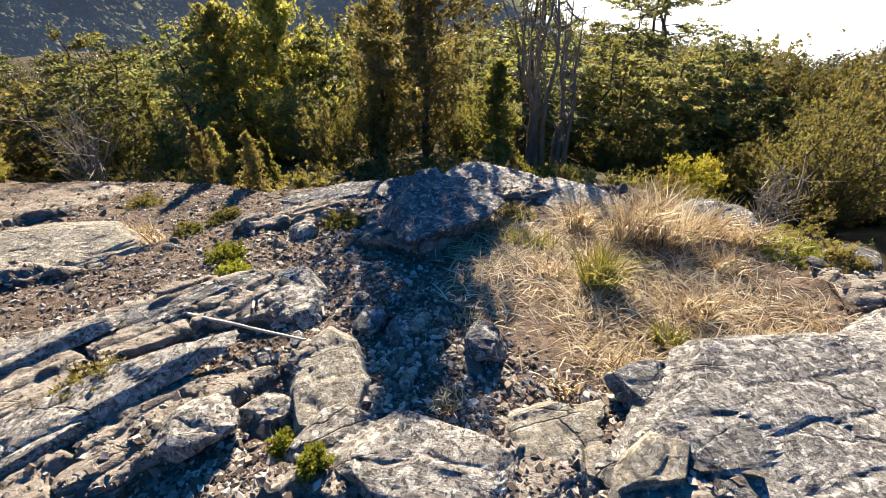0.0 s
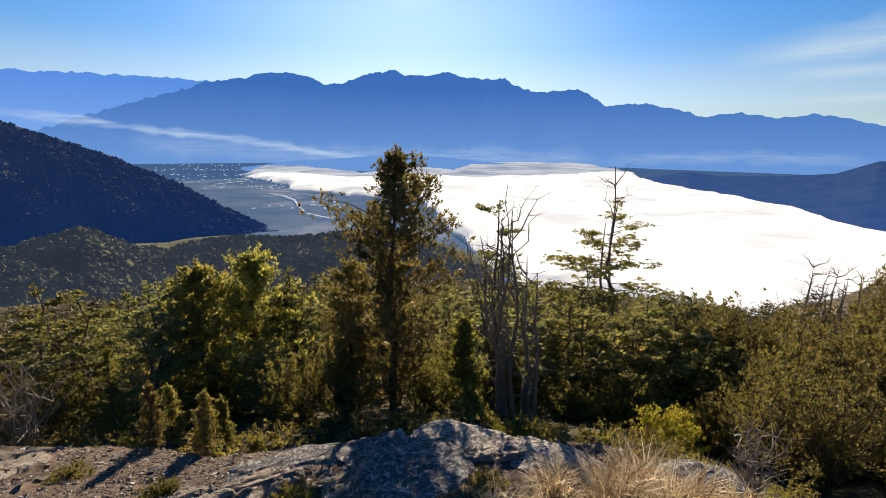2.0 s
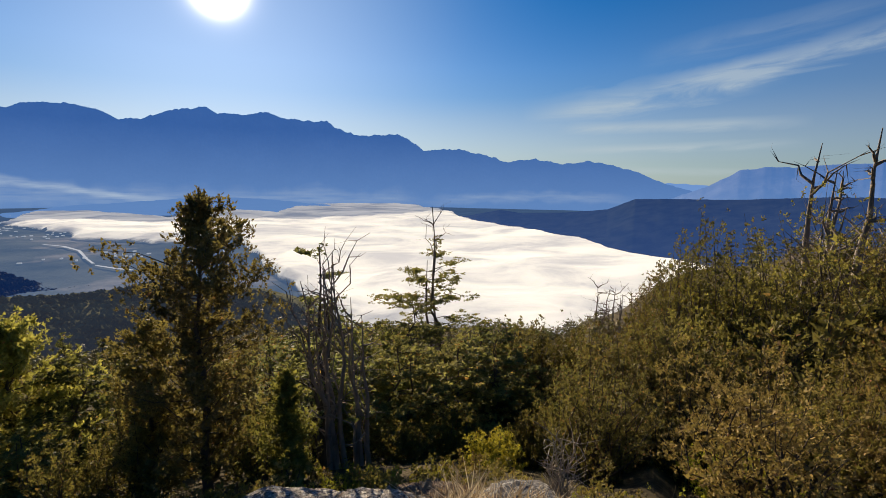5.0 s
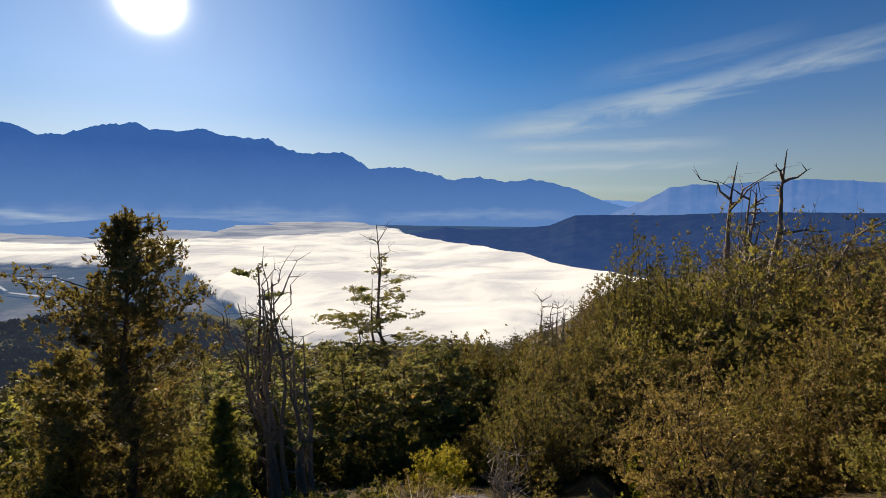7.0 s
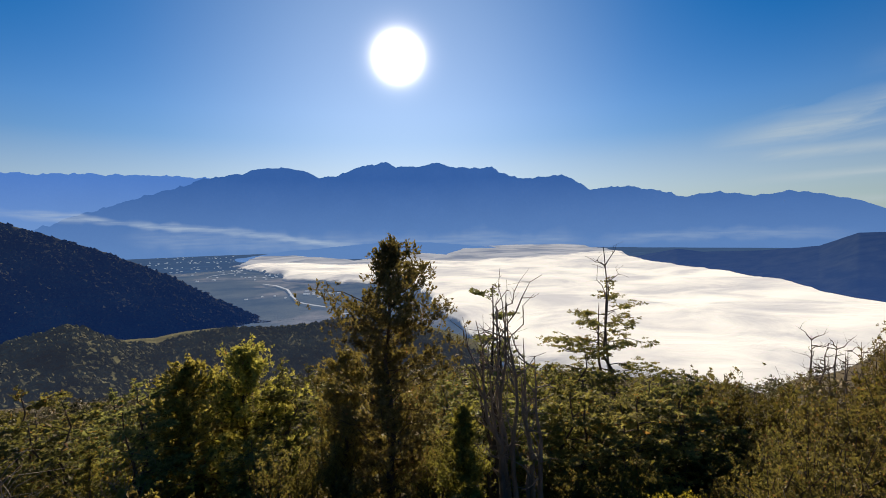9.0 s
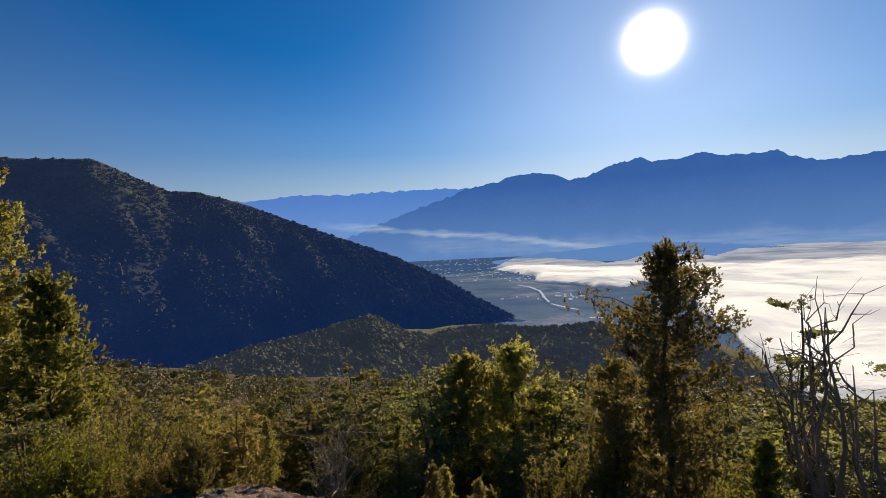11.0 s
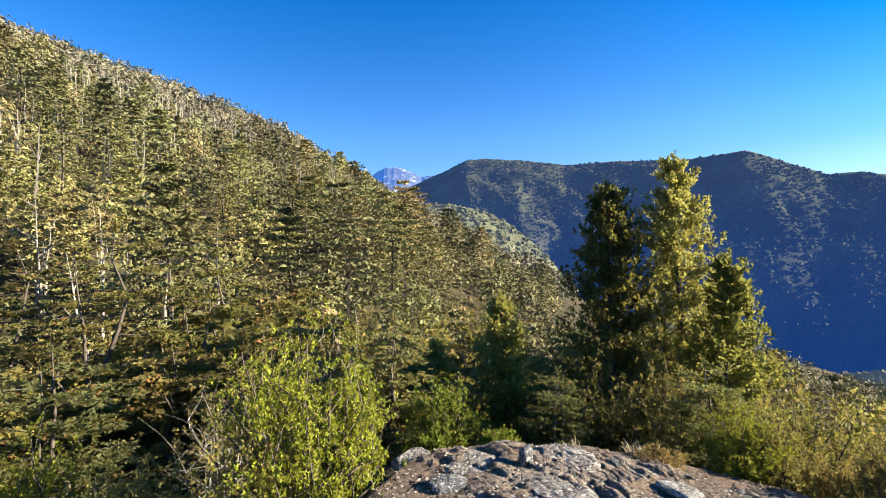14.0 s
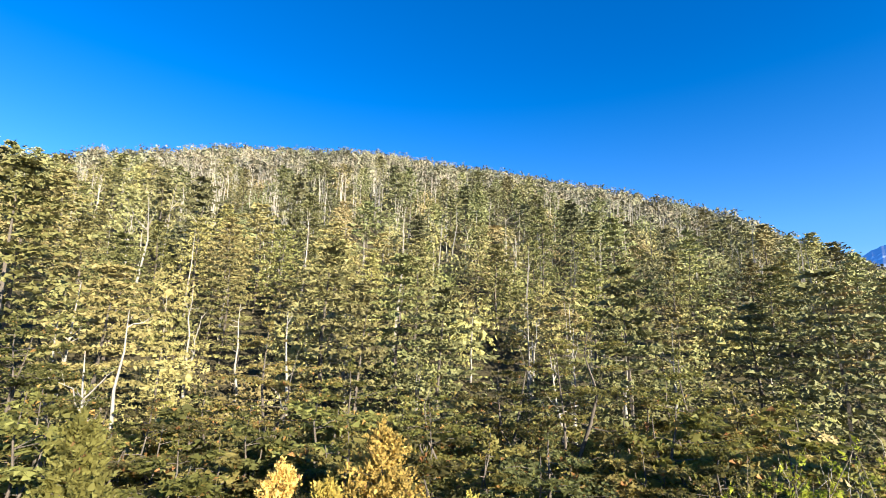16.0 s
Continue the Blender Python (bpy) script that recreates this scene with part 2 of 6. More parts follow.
def rock_material(name, base, pale, dark, lichen=0.5):
    m, n = material(name)
    c = n.add("ShaderNodeTexCoord").outputs["Object"]
    own = n.add("ShaderNodeObjectInfo").outputs["Random"]
    c = n.add("ShaderNodeVectorMath", i0=c, i1=n.add("ShaderNodeCombineXYZ", X=n.math("MULTIPLY", own, 40.0)).outputs[0]).outputs[0]
    big, fine, grain = n.noise(c, 2.2, 5, 0.6, 0.4), n.noise(c, 22.0, 8, 0.78), n.noise(c, 130.0, 3, 0.7)
    band = n.noise(n.add("ShaderNodeMapping", Vector=c, Rotation=(0.4, 0.2, 0.7), Scale=(0.8, 4.0, 3.0)).outputs[0], 3.0, 6, 0.75)
    col = n.ramp(n.math("ADD", n.math("MULTIPLY", fine, 0.75), n.math("MULTIPLY", band, 0.25)), (0.40, dark), (0.50, base), (0.60, pale))
    col = n.mix(n.ramp(big, (0.40, 0.0), (0.72, 0.65)), col, rgb(*[0.72 * a for a in base]))
    col = n.mix(n.math("MULTIPLY", n.ramp(n.noise(c, 46.0, 3, 0.65), (0.545, 0.0), (0.57, 1.0)), min(1.0, 1.7 * lichen)), col, rgb(0.055, 0.052, 0.048))
    col = n.mix(n.math("MULTIPLY", n.ramp(n.noise(c, 27.0, 3, 0.65, 0.8), (0.555, 0.0), (0.58, 1.0)), min(1.0, 1.6 * lichen)), col, rgb(0.64, 0.62, 0.55))
    col = n.mix(n.math("MULTIPLY", n.ramp(n.noise(c, 6.3, 5, 0.7), (0.66, 0.0), (0.72, 1.0)), 0.55), col, rgb(0.33, 0.24, 0.13))
    blotch = n.noise(c, 8.0, 7, 0.78, 0.5)
    col = n.mix(n.math("MULTIPLY", n.ramp(blotch, (0.50, 0.0), (0.57, 1.0)), 0.9 * lichen), col, rgb(0.10, 0.098, 0.094))
    col = n.mix(n.math("MULTIPLY", n.ramp(blotch, (0.37, 1.0), (0.43, 0.0)), 0.8 * lichen), col, rgb(0.50, 0.48, 0.43))
    crack, step = fractures(n, c)
    col = n.mix(n.math("MULTIPLY", crack, 0.75), col, rgb(0.030, 0.026, 0.022))
    relief = n.math("ADD", n.math("ADD", fine, n.math("MULTIPLY", grain, 0.3)), n.math("ADD", n.math("MULTIPLY", band, 0.6), n.math("SUBTRACT", step, n.math("MULTIPLY", crack, 0.8))))
    return finish(m, n, col, 0.85, n.bump(relief, 1.0, 0.022), specular=0.2)


ROCK_GREY = rock_material("grey lichened rock", (0.36, 0.325, 0.275), (0.58, 0.53, 0.45), (0.10, 0.088, 0.075))
ROCK_SLAB = rock_material("mottled grey rock", (0.265, 0.248, 0.225), (0.50, 0.465, 0.41), (0.07, 0.067, 0.063))
ROCK_PALE = rock_material("pale cream rock", (0.33, 0.295, 0.225), (0.46, 0.41, 0.315), (0.155, 0.129, 0.099), 0.3)
ROCK_BROWN = rock_material("brown-grey rock", (0.22, 0.185, 0.15), (0.40, 0.345, 0.28), (0.075, 0.062, 0.052), 0.45)
ROCK_DARK = rock_material("dark blue-grey rock", (0.15, 0.15, 0.148), (0.29, 0.28, 0.265), (0.047, 0.047, 0.047), 0.4)


def litter(name, dark, mid, light, scale=1.0):
    m, n = material(name)
    c = n.add("ShaderNodeNewGeometry").outputs["Position"]
    a, b = n.noise(c, 1.1 * scale, 4, 0.6), n.noise(c, 23.0 * scale, 6, 0.75)
    chips = n.voronoi(c, 38.0 * scale, "F1", "Color")
    col = n.ramp(n.math("ADD", n.math("MULTIPLY", a, 0.5), n.math("MULTIPLY", b, 0.5)), (0.34, dark), (0.5, mid), (0.68, light))
    col = n.mix(0.18, col, n.mix(1.0, n.add("ShaderNodeRGBToBW", Color=chips).outputs[0], rgb(0.24, 0.19, 0.12), "MULTIPLY"))
    return finish(m, n, col, 0.95, n.bump(n.math("ADD", b, n.math("MULTIPLY", n.voronoi(c, 38.0 * scale), 0.6)), 0.8, 0.03), specular=0.1)


FLOOR = litter("forest litter", (0.020, 0.017, 0.010), (0.045, 0.038, 0.018), (0.085, 0.068, 0.032), 0.5)


def outcrop_material():
    """Weathered slabs and gritty soil, told apart by the 'rock' share that the ground carries."""
    m, n = material("rocky outcrop")
    c = n.add("ShaderNodeNewGeometry").outputs["Position"]
    share = n.tree.nodes.new("ShaderNodeAttribute")
    share.attribute_name = "rock"
    fine, grain = n.noise(c, 18.0, 8, 0.78), n.noise(c, 100.0, 4, 0.7)
    band = n.noise(n.add("ShaderNodeMapping", Vector=c, Rotation=(0, 0, 0.62), Scale=(1.0, 5.0, 5.0)).outputs[0], 2.6, 6, 0.75)
    stone = n.ramp(n.math("ADD", n.math("MULTIPLY", fine, 0.55), n.math("MULTIPLY", band, 0.45)), (0.36, (0.11, 0.096, 0.082)), (0.5, (0.32, 0.275, 0.225)), (0.64, (0.50, 0.44, 0.36)))
    stone = n.mix(n.ramp(n.noise(c, 38.0, 5, 0.8), (0.53, 0.0), (0.60, 0.65)), stone, rgb(0.06, 0.058, 0.055))
    stone = n.mix(n.ramp(n.noise(c, 22.0, 5, 0.75, 0.8), (0.57, 0.0), (0.64, 0.6)), stone, rgb(0.56, 0.55, 0.49))
    chips = n.voronoi(c, 30.0, "F1", "Color")
    soil = n.ramp(n.math("ADD", n.math("MULTIPLY", n.noise(c, 3.0, 5, 0.65), 0.5), n.math("MULTIPLY", grain, 0.5)), (0.36, (0.032, 0.020, 0.013)), (0.52, (0.115, 0.068, 0.040)), (0.66, (0.26, 0.18, 0.115)))
    soil = n.mix(0.3, soil, n.mix(1.0, n.add("ShaderNodeRGBToBW", Color=chips).outputs[0], rgb(0.42, 0.36, 0.29), "MULTIPLY"))
    stain = n.tree.nodes.new("ShaderNodeAttribute")
    stain.attribute_name = "iron"
    stone = n.mix(n.math("MULTIPLY", stain.outputs["Fac"], n.ramp(n.noise(c, 1.6, 4, 0.6), (0.3, 0.95), (0.65, 0.45))), stone, n.mix(1.0, stone, rgb(0.50, 0.40, 0.32), "MULTIPLY"))
    edge = n.ramp(n.math("ADD", share.outputs["Fac"], n.math("MULTIPLY", n.math("SUBTRACT", fine, 0.5), 0.9)), (0.42, 0.0), (0.55, 1.0))
    crack, step = fractures(n, c)
    stone = n.mix(n.math("MULTIPLY", crack, 0.75), stone, rgb(0.030, 0.026, 0.022))
    relief = n.math("ADD", n.math("ADD", fine, n.math("MULTIPLY", grain, 0.4)), n.math("ADD", n.math("MULTIPLY", band, 0.6), n.math("SUBTRACT", step, n.math("MULTIPLY", crack, 0.8))))
    return finish(m, n, n.mix(edge, soil, stone), 0.9, n.bump(relief, 1.0, 0.026), specular=0.2)


OUTCROP = outcrop_material()


def plain(name, col, rough=0.8, vary=0.25, scale=20.0):
    m, n = material(name)
    c = n.add("ShaderNodeTexCoord").outputs["Object"]
    f = n.noise(c, scale, 4, 0.6)
    return finish(m, n, n.mix(n.math("MULTIPLY", f, 2 * vary), rgb(*col), rgb(*[0.45 * a for a in col])), rough, n.bump(f, 0.3, 0.01), specular=0.2)


def grass_material(name, dark, mid, light):
    m, n = material(name)
    leaf = n.add("ShaderNodeNewGeometry").outputs["Random Per Island"]
    col = n.ramp(leaf, (0.05, dark), (0.45, mid), (0.95, light))
    d = n.add("ShaderNodeBsdfPrincipled", Base_Color=col, Roughness=0.6, Specular_IOR_Level=0.25)
    t = n.add("ShaderNodeBsdfTranslucent", Color=col)
    n.add("ShaderNodeOutputMaterial", Surface=n.add("ShaderNodeMixShader", i0=0.4, i1=d.outputs[0], i2=t.outputs[0]).outputs[0])
    return m


STRAW = grass_material("dry straw grass", (0.17, 0.095, 0.045), (0.50, 0.37, 0.19), (0.88, 0.78, 0.55))
FRESH = grass_material("green grass", (0.12, 0.12, 0.02), (0.26, 0.23, 0.04), (0.42, 0.36, 0.09))


def distance_material(name, low, high, haze_glow_low, haze_glow_high, z_low, z_high, scale, patch=None, tree_scale=None):
    """Far land seen through kilometres of air: its own colours, and that air's haze added as emission, stronger low in
    the valley.
    """
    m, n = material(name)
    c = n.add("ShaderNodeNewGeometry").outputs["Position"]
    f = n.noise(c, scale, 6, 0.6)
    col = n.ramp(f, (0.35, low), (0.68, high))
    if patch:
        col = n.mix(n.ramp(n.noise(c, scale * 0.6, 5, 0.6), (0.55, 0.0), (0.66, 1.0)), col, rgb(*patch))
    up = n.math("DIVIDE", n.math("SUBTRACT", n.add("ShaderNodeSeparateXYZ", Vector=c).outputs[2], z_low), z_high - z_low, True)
    air = n.ramp(up, (0.0, haze_glow_low), (1.0, haze_glow_high))
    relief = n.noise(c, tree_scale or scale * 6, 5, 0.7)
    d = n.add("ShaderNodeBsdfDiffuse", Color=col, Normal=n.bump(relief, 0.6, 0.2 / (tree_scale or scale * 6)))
    # the land itself emits this blue, in place of haze in the air
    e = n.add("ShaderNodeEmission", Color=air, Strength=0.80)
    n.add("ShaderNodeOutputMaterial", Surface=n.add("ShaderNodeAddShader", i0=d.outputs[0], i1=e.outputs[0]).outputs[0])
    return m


# third and fourth colours: emitted haze, low and high on the slope
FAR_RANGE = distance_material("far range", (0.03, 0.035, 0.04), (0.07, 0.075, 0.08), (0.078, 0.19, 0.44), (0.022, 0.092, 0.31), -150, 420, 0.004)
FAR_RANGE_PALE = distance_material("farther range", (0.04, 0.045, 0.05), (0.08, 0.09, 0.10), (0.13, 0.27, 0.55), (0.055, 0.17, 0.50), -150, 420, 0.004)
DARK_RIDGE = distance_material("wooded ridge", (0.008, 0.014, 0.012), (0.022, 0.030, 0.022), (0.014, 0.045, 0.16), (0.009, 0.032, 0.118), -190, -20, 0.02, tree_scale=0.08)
# part of this flank's blue shade is emission in the material
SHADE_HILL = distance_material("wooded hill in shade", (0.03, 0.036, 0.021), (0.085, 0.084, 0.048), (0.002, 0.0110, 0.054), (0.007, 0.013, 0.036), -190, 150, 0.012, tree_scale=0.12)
# grey-blue emission lifts the foothills' dark sides like a veil of haze
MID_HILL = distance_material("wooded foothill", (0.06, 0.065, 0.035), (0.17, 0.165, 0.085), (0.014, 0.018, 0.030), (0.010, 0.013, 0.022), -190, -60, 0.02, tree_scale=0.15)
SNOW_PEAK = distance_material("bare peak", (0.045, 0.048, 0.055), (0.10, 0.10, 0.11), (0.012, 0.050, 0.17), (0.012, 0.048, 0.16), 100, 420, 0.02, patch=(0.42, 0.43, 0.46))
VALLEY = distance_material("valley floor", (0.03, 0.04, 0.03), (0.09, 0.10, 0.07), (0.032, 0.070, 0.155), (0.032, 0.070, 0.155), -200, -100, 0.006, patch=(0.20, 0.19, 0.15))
# the water's pale shine is emission, well above the valley's haze glow
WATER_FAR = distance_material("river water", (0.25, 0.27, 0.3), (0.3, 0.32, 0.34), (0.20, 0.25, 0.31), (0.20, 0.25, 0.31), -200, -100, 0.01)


def cloud_material():
    """Cloud seen from above: white and scattering, extra sunlit brightness added as emission, thinning out to nothing
    at its edges.
    """
    m, n = material("cloud sea")
    c = n.add("ShaderNodeNewGeometry").outputs["Position"]
    thick = n.tree.nodes.new("ShaderNodeAttribute")
    thick.attribute_name = "thick"
    f = n.noise(n.add("ShaderNodeMapping", Vector=c, Scale=(0.0045, 0.0055, 0.012)).outputs[0], 1.0, 7, 0.60, 0.6)
    col = n.ramp(f, (0.34, (0.58, 0.62, 0.64)), (0.62, (0.80, 0.84, 0.80)))
    d = n.add("ShaderNodeBsdfDiffuse", Color=col, Normal=n.bump(f, 1.0, 9.0))
    # emission stands in for sunlight coming through; bright and dim patches follow noise
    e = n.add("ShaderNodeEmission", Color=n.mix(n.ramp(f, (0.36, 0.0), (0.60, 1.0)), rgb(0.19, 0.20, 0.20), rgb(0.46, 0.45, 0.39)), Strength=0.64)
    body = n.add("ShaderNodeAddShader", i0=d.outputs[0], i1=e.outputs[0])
    dense = n.ramp(n.math("ADD", thick.outputs["Fac"], n.math("MULTIPLY", n.math("SUBTRACT", f, 0.5), 0.9)), (0.06, 0.0), (0.26, 1.0))
    mix = n.add("ShaderNodeMixShader", i0=dense, i1=n.add("ShaderNodeBsdfTransparent").outputs[0], i2=body.outputs[0])
    n.add("ShaderNodeOutputMaterial", Surface=mix.outputs[0])
    return m


CLOUD = cloud_material()

# ---- noise and mesh helpers ----
def lattice(i, j, seed):
    h = (i.astype(np.int64) * 374761393 + j.astype(np.int64) * 668265263 + seed * 1442695041) & 0x7FFFFFFF
    h = ((h ^ (h >> 13)) * 1274126177) & 0x7FFFFFFF
    return ((h ^ (h >> 16)) & 0xFFFF) / 65535.0


def value_noise(x, y, seed=0):
    i, j = np.floor(x), np.floor(y)
    u, v = x - i, y - j
    u, v = u * u * (3 - 2 * u), v * v * (3 - 2 * v)
    a, b = lattice(i, j, seed), lattice(i + 1, j, seed)
    c, d = lattice(i, j + 1, seed), lattice(i + 1, j + 1, seed)
    return (a + (b - a) * u + (c - a) * v + (a - b - c + d) * u * v) * 2 - 1


def fbm(x, y, octaves=5, seed=0, gain=0.5, ridged=False):
    total, amp, size = 0.0, 1.0, 0.0
    for k in range(octaves):
        n = value_noise(x * 2 ** k + 17.3 * k, y * 2 ** k - 9.1 * k, seed + k)
        total, size = total + amp * ((1 - 2 * np.abs(n)) if ridged else n), size + amp
        amp *= gain
    return total / size


def unit(v):
    return v / (np.linalg.norm(v, axis=-1, keepdims=True) + 1e-9)


def smooth(a, b, x):
    s = np.clip((x - a) / (b - a), 0, 1)
    return s * s * (3 - 2 * s)


def mesh_of(name, verts, faces, mat, flat=False):
    me = bpy.data.meshes.new(name)
    verts, faces = np.asarray(verts, dtype=np.float32), np.asarray(faces, dtype=np.int32)
    k = faces.shape[1]
    me.vertices.add(len(verts)), me.loops.add(faces.size), me.polygons.add(len(faces))
    me.vertices.foreach_set("co", verts.ravel())
    me.loops.foreach_set("vertex_index", faces.ravel())
    me.polygons.foreach_set("loop_start", np.arange(0, faces.size, k, dtype=np.int32))
    me.update(calc_edges=True)
    me.polygons.foreach_set("use_smooth", np.full(len(faces), not flat))
    me.materials.append(mat)
    return me


def grid_faces(nu, nv, wrap=False):
    """Quads over an nu x nv lattice stored row by row (u slow)."""
    u = np.arange(nu if wrap else nu - 1)
    a = (u[:, None] * nv + np.arange(nv - 1)[None, :]).ravel()
    b = (((u + 1) % nu)[:, None] * nv + np.arange(nv - 1)[None, :]).ravel()
    return np.stack([a, b, b + 1, a + 1], 1)


def set_attribute(me, name, values):
    me.attributes.new(name, "FLOAT", "POINT").data.foreach_set("value", np.asarray(values, dtype=np.float32))


def part(name, me, parent, label=""):
    ob = new(name, me)
    ob.parent = parent
    return tagged(ob, label)


# ---- the lie of the land: azimuth in degrees clockwise from +y, heights from the rock underfoot ----
EYE_H = 1.62
AZ = (-180, -165, -150, -135, -120, -110, -102, -95, -88, -80, -70, -60, -45, -25, 10, 38, 42, 47, 52, 60, 75, 110, 150, 180)
CREST_EL = (16.7, 20.4, 21.7, 19.8, 16.2, 12.9, 8.1, 3.7, -0.2, -4.5, -9.0, -11.5, -15.5, -18.0, -18.5, -17.8, -16.2, -14.0, -10.5, -7.0, -2.0, 4.0, 10.0, 16.0)
CREST_R = (260, 270, 280, 280, 270, 260, 240, 220, 200, 180, 160, 140, 120, 110, 105, 90, 60, 42, 28, 22, 30, 120, 220, 260)
RIM_AZ = (-180, -150, -125, -112, -100, -80, -60, -47, -38, -24, 0, 10, 25, 36, 46, 60, 90, 130, 180)
RIM_R = (3.6, 3.4, 3.4, 3.8, 5.4, 6.2, 6.8, 7.4, 6.0, 4.2, 3.9, 4.0, 3.8, 3.3, 3.0, 3.2, 4.5, 4.0, 3.6)
VALLEY_Z = -192.0


def near_ground(x, y):
    return np.where(x < 0, 0.068 * x, 0.03 * x) - 0.10 * np.maximum(y, 0) - 0.03 * np.maximum(y, 0) ** 2 - 0.03 * np.minimum(y, 0)


def terrain(x, y):
    r, az = np.hypot(x, y) + 1e-6, np.degrees(np.arctan2(x, y))
    rim = np.interp(az, RIM_AZ, RIM_R)
    el, rc = np.interp(az, AZ, CREST_EL), np.interp(az, AZ, CREST_R)
    zc = EYE_H + rc * np.tan(np.radians(el))
    ahead = smooth(-110, -60, az) * (1 - smooth(60, 100, az))
    dip_r = np.minimum(20.0, 0.55 * rc)
    zd = -6.0 * ahead - 4.2 * (1 - ahead)
    zd = np.where(az > 40, zd + smooth(42, 60, az) * 2.6, zd)
    k = np.minimum(1.0, rim / r)
    zr = near_ground(x * k, y * k)
    s = np.clip((r - rim) / (dip_r - rim), 0, 1)
    z = zr + (zd - zr) * (1 - (1 - s) ** 1.7)
    far = np.clip((r - dip_r) / (rc - dip_r), 0, 1)
    z = np.where(r > dip_r, zd + (zc - zd) * far, z)
    drop = np.where(el > 3, 0.25, 0.55)
    z = np.where(r > rc, np.maximum(zc - (r - rc) * drop * smooth(0, 60, r - rc), VALLEY_Z), z)
    z = np.where(r <= rim, near_ground(x, y), z)
    rough = smooth(8, 40, r) * (1 - smooth(400, 700, r))
    return z + rough * (1.0 * fbm(x * 0.06, y * 0.06, 4, 5) + smooth(40, 120, r) * 2.5 * fbm(x * 0.015, y * 0.015, 3, 9))


def height_at(x, y):
    return float(terrain(np.array([x], float), np.array([y], float))[0])


def build_ground():
    rings = np.concatenate([np.linspace(0.2, 8, 24), np.geomspace(8.6, 4900, 120)])
    az = np.radians(np.arange(0, 360, 1.0))
    A, Rr = np.meshgrid(az, rings, indexing="ij")
    x, y = Rr * np.sin(A), Rr * np.cos(A)
    rim = np.interp(np.degrees(np.arctan2(x, y)), RIM_AZ, RIM_R)
    z = terrain(x, y) - 0.35 * (1 - smooth(rim - 0.2, rim + 1.2, Rr))
    v = np.stack([x, y, z], -1).reshape(-1, 3)
    ob = new("ground", mesh_of("ground", v, grid_faces(len(az), len(rings), True)[:, ::-1], FLOOR))
    tagged(ob, "brown leaf litter and soil of the forested mountainside", "ground", kind="structure")


build_ground()


SLOPES = {}


def build_mountain(name, az, el, r_crest, r_foot, z_foot, mat, label, category, rough=0.12, jag=0.0, step=0.25, rows=46, back=0.35, seed=3, kind="structure", curve=1.25):
    """A range: crest heights by azimuth, slopes with spurs and gullies, a back side that falls away."""
    a = np.arange(az[0], az[-1] + step / 2, step)
    crest = np.interp(a, az, el)
    crest = crest + jag * fbm(a * 0.9, a * 0 + seed, 5, seed, 0.58, True)
    rc = np.interp(a, az, r_crest) if np.ndim(r_crest) else np.full_like(a, r_crest)
    rf = np.interp(a, az, r_foot) if np.ndim(r_foot) else np.full_like(a, r_foot)
    zc = EYE_H + rc * np.tan(np.radians(crest))
    s = np.linspace(0, 1 + back, rows)
    S, A = np.meshgrid(s, np.radians(a))
    rc2, rf2, zc2 = rc[:, None], rf[:, None], zc[:, None]
    r = rf2 + (rc2 - rf2) * S
    x, y = r * np.sin(A), r * np.cos(A)
    rise = np.minimum(S, 1) ** curve
    z = z_foot + (zc2 - z_foot) * rise - np.maximum(S - 1, 0) * (zc2 - z_foot) * 1.1
    size = (rc2 - rf2)
    spurs = fbm(np.degrees(A) * 0.16 + 1.6 * S, S * 2.2, 5, seed + 4, 0.5, True)
    bumps = fbm(x / size * 5, y / size * 5, 5, seed + 9)
    z = z + rough * (zc2 - z_foot) * (spurs * 0.8 + bumps * 0.5) * np.clip(S * (1 - S) * 4, 0, 1)
    SLOPES[name] = np.stack([x, y, z], -1)[:, :int(rows / (1 + back)) + 1]
    ob = new(name, mesh_of(name, np.stack([x, y, z], -1).reshape(-1, 3), grid_faces(len(a), rows)[:, ::-1], mat))
    return tagged(ob, label, category, kind=kind)


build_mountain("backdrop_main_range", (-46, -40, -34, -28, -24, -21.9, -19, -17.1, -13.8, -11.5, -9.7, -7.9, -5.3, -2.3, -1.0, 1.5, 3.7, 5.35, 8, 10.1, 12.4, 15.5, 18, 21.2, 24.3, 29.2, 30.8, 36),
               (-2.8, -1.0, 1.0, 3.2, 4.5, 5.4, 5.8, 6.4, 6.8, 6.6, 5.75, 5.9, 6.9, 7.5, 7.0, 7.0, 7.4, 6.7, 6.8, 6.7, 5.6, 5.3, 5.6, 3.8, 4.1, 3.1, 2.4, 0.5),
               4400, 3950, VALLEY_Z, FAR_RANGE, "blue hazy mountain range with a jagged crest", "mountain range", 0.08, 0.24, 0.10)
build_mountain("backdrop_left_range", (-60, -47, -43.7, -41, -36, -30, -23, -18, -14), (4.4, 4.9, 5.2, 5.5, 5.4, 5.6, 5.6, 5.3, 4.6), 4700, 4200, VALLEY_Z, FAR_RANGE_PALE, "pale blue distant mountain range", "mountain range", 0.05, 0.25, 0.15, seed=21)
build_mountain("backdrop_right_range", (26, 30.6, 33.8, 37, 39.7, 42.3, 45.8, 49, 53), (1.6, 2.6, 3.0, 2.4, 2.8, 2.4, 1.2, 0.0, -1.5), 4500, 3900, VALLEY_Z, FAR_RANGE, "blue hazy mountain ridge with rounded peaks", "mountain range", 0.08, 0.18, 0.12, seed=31)
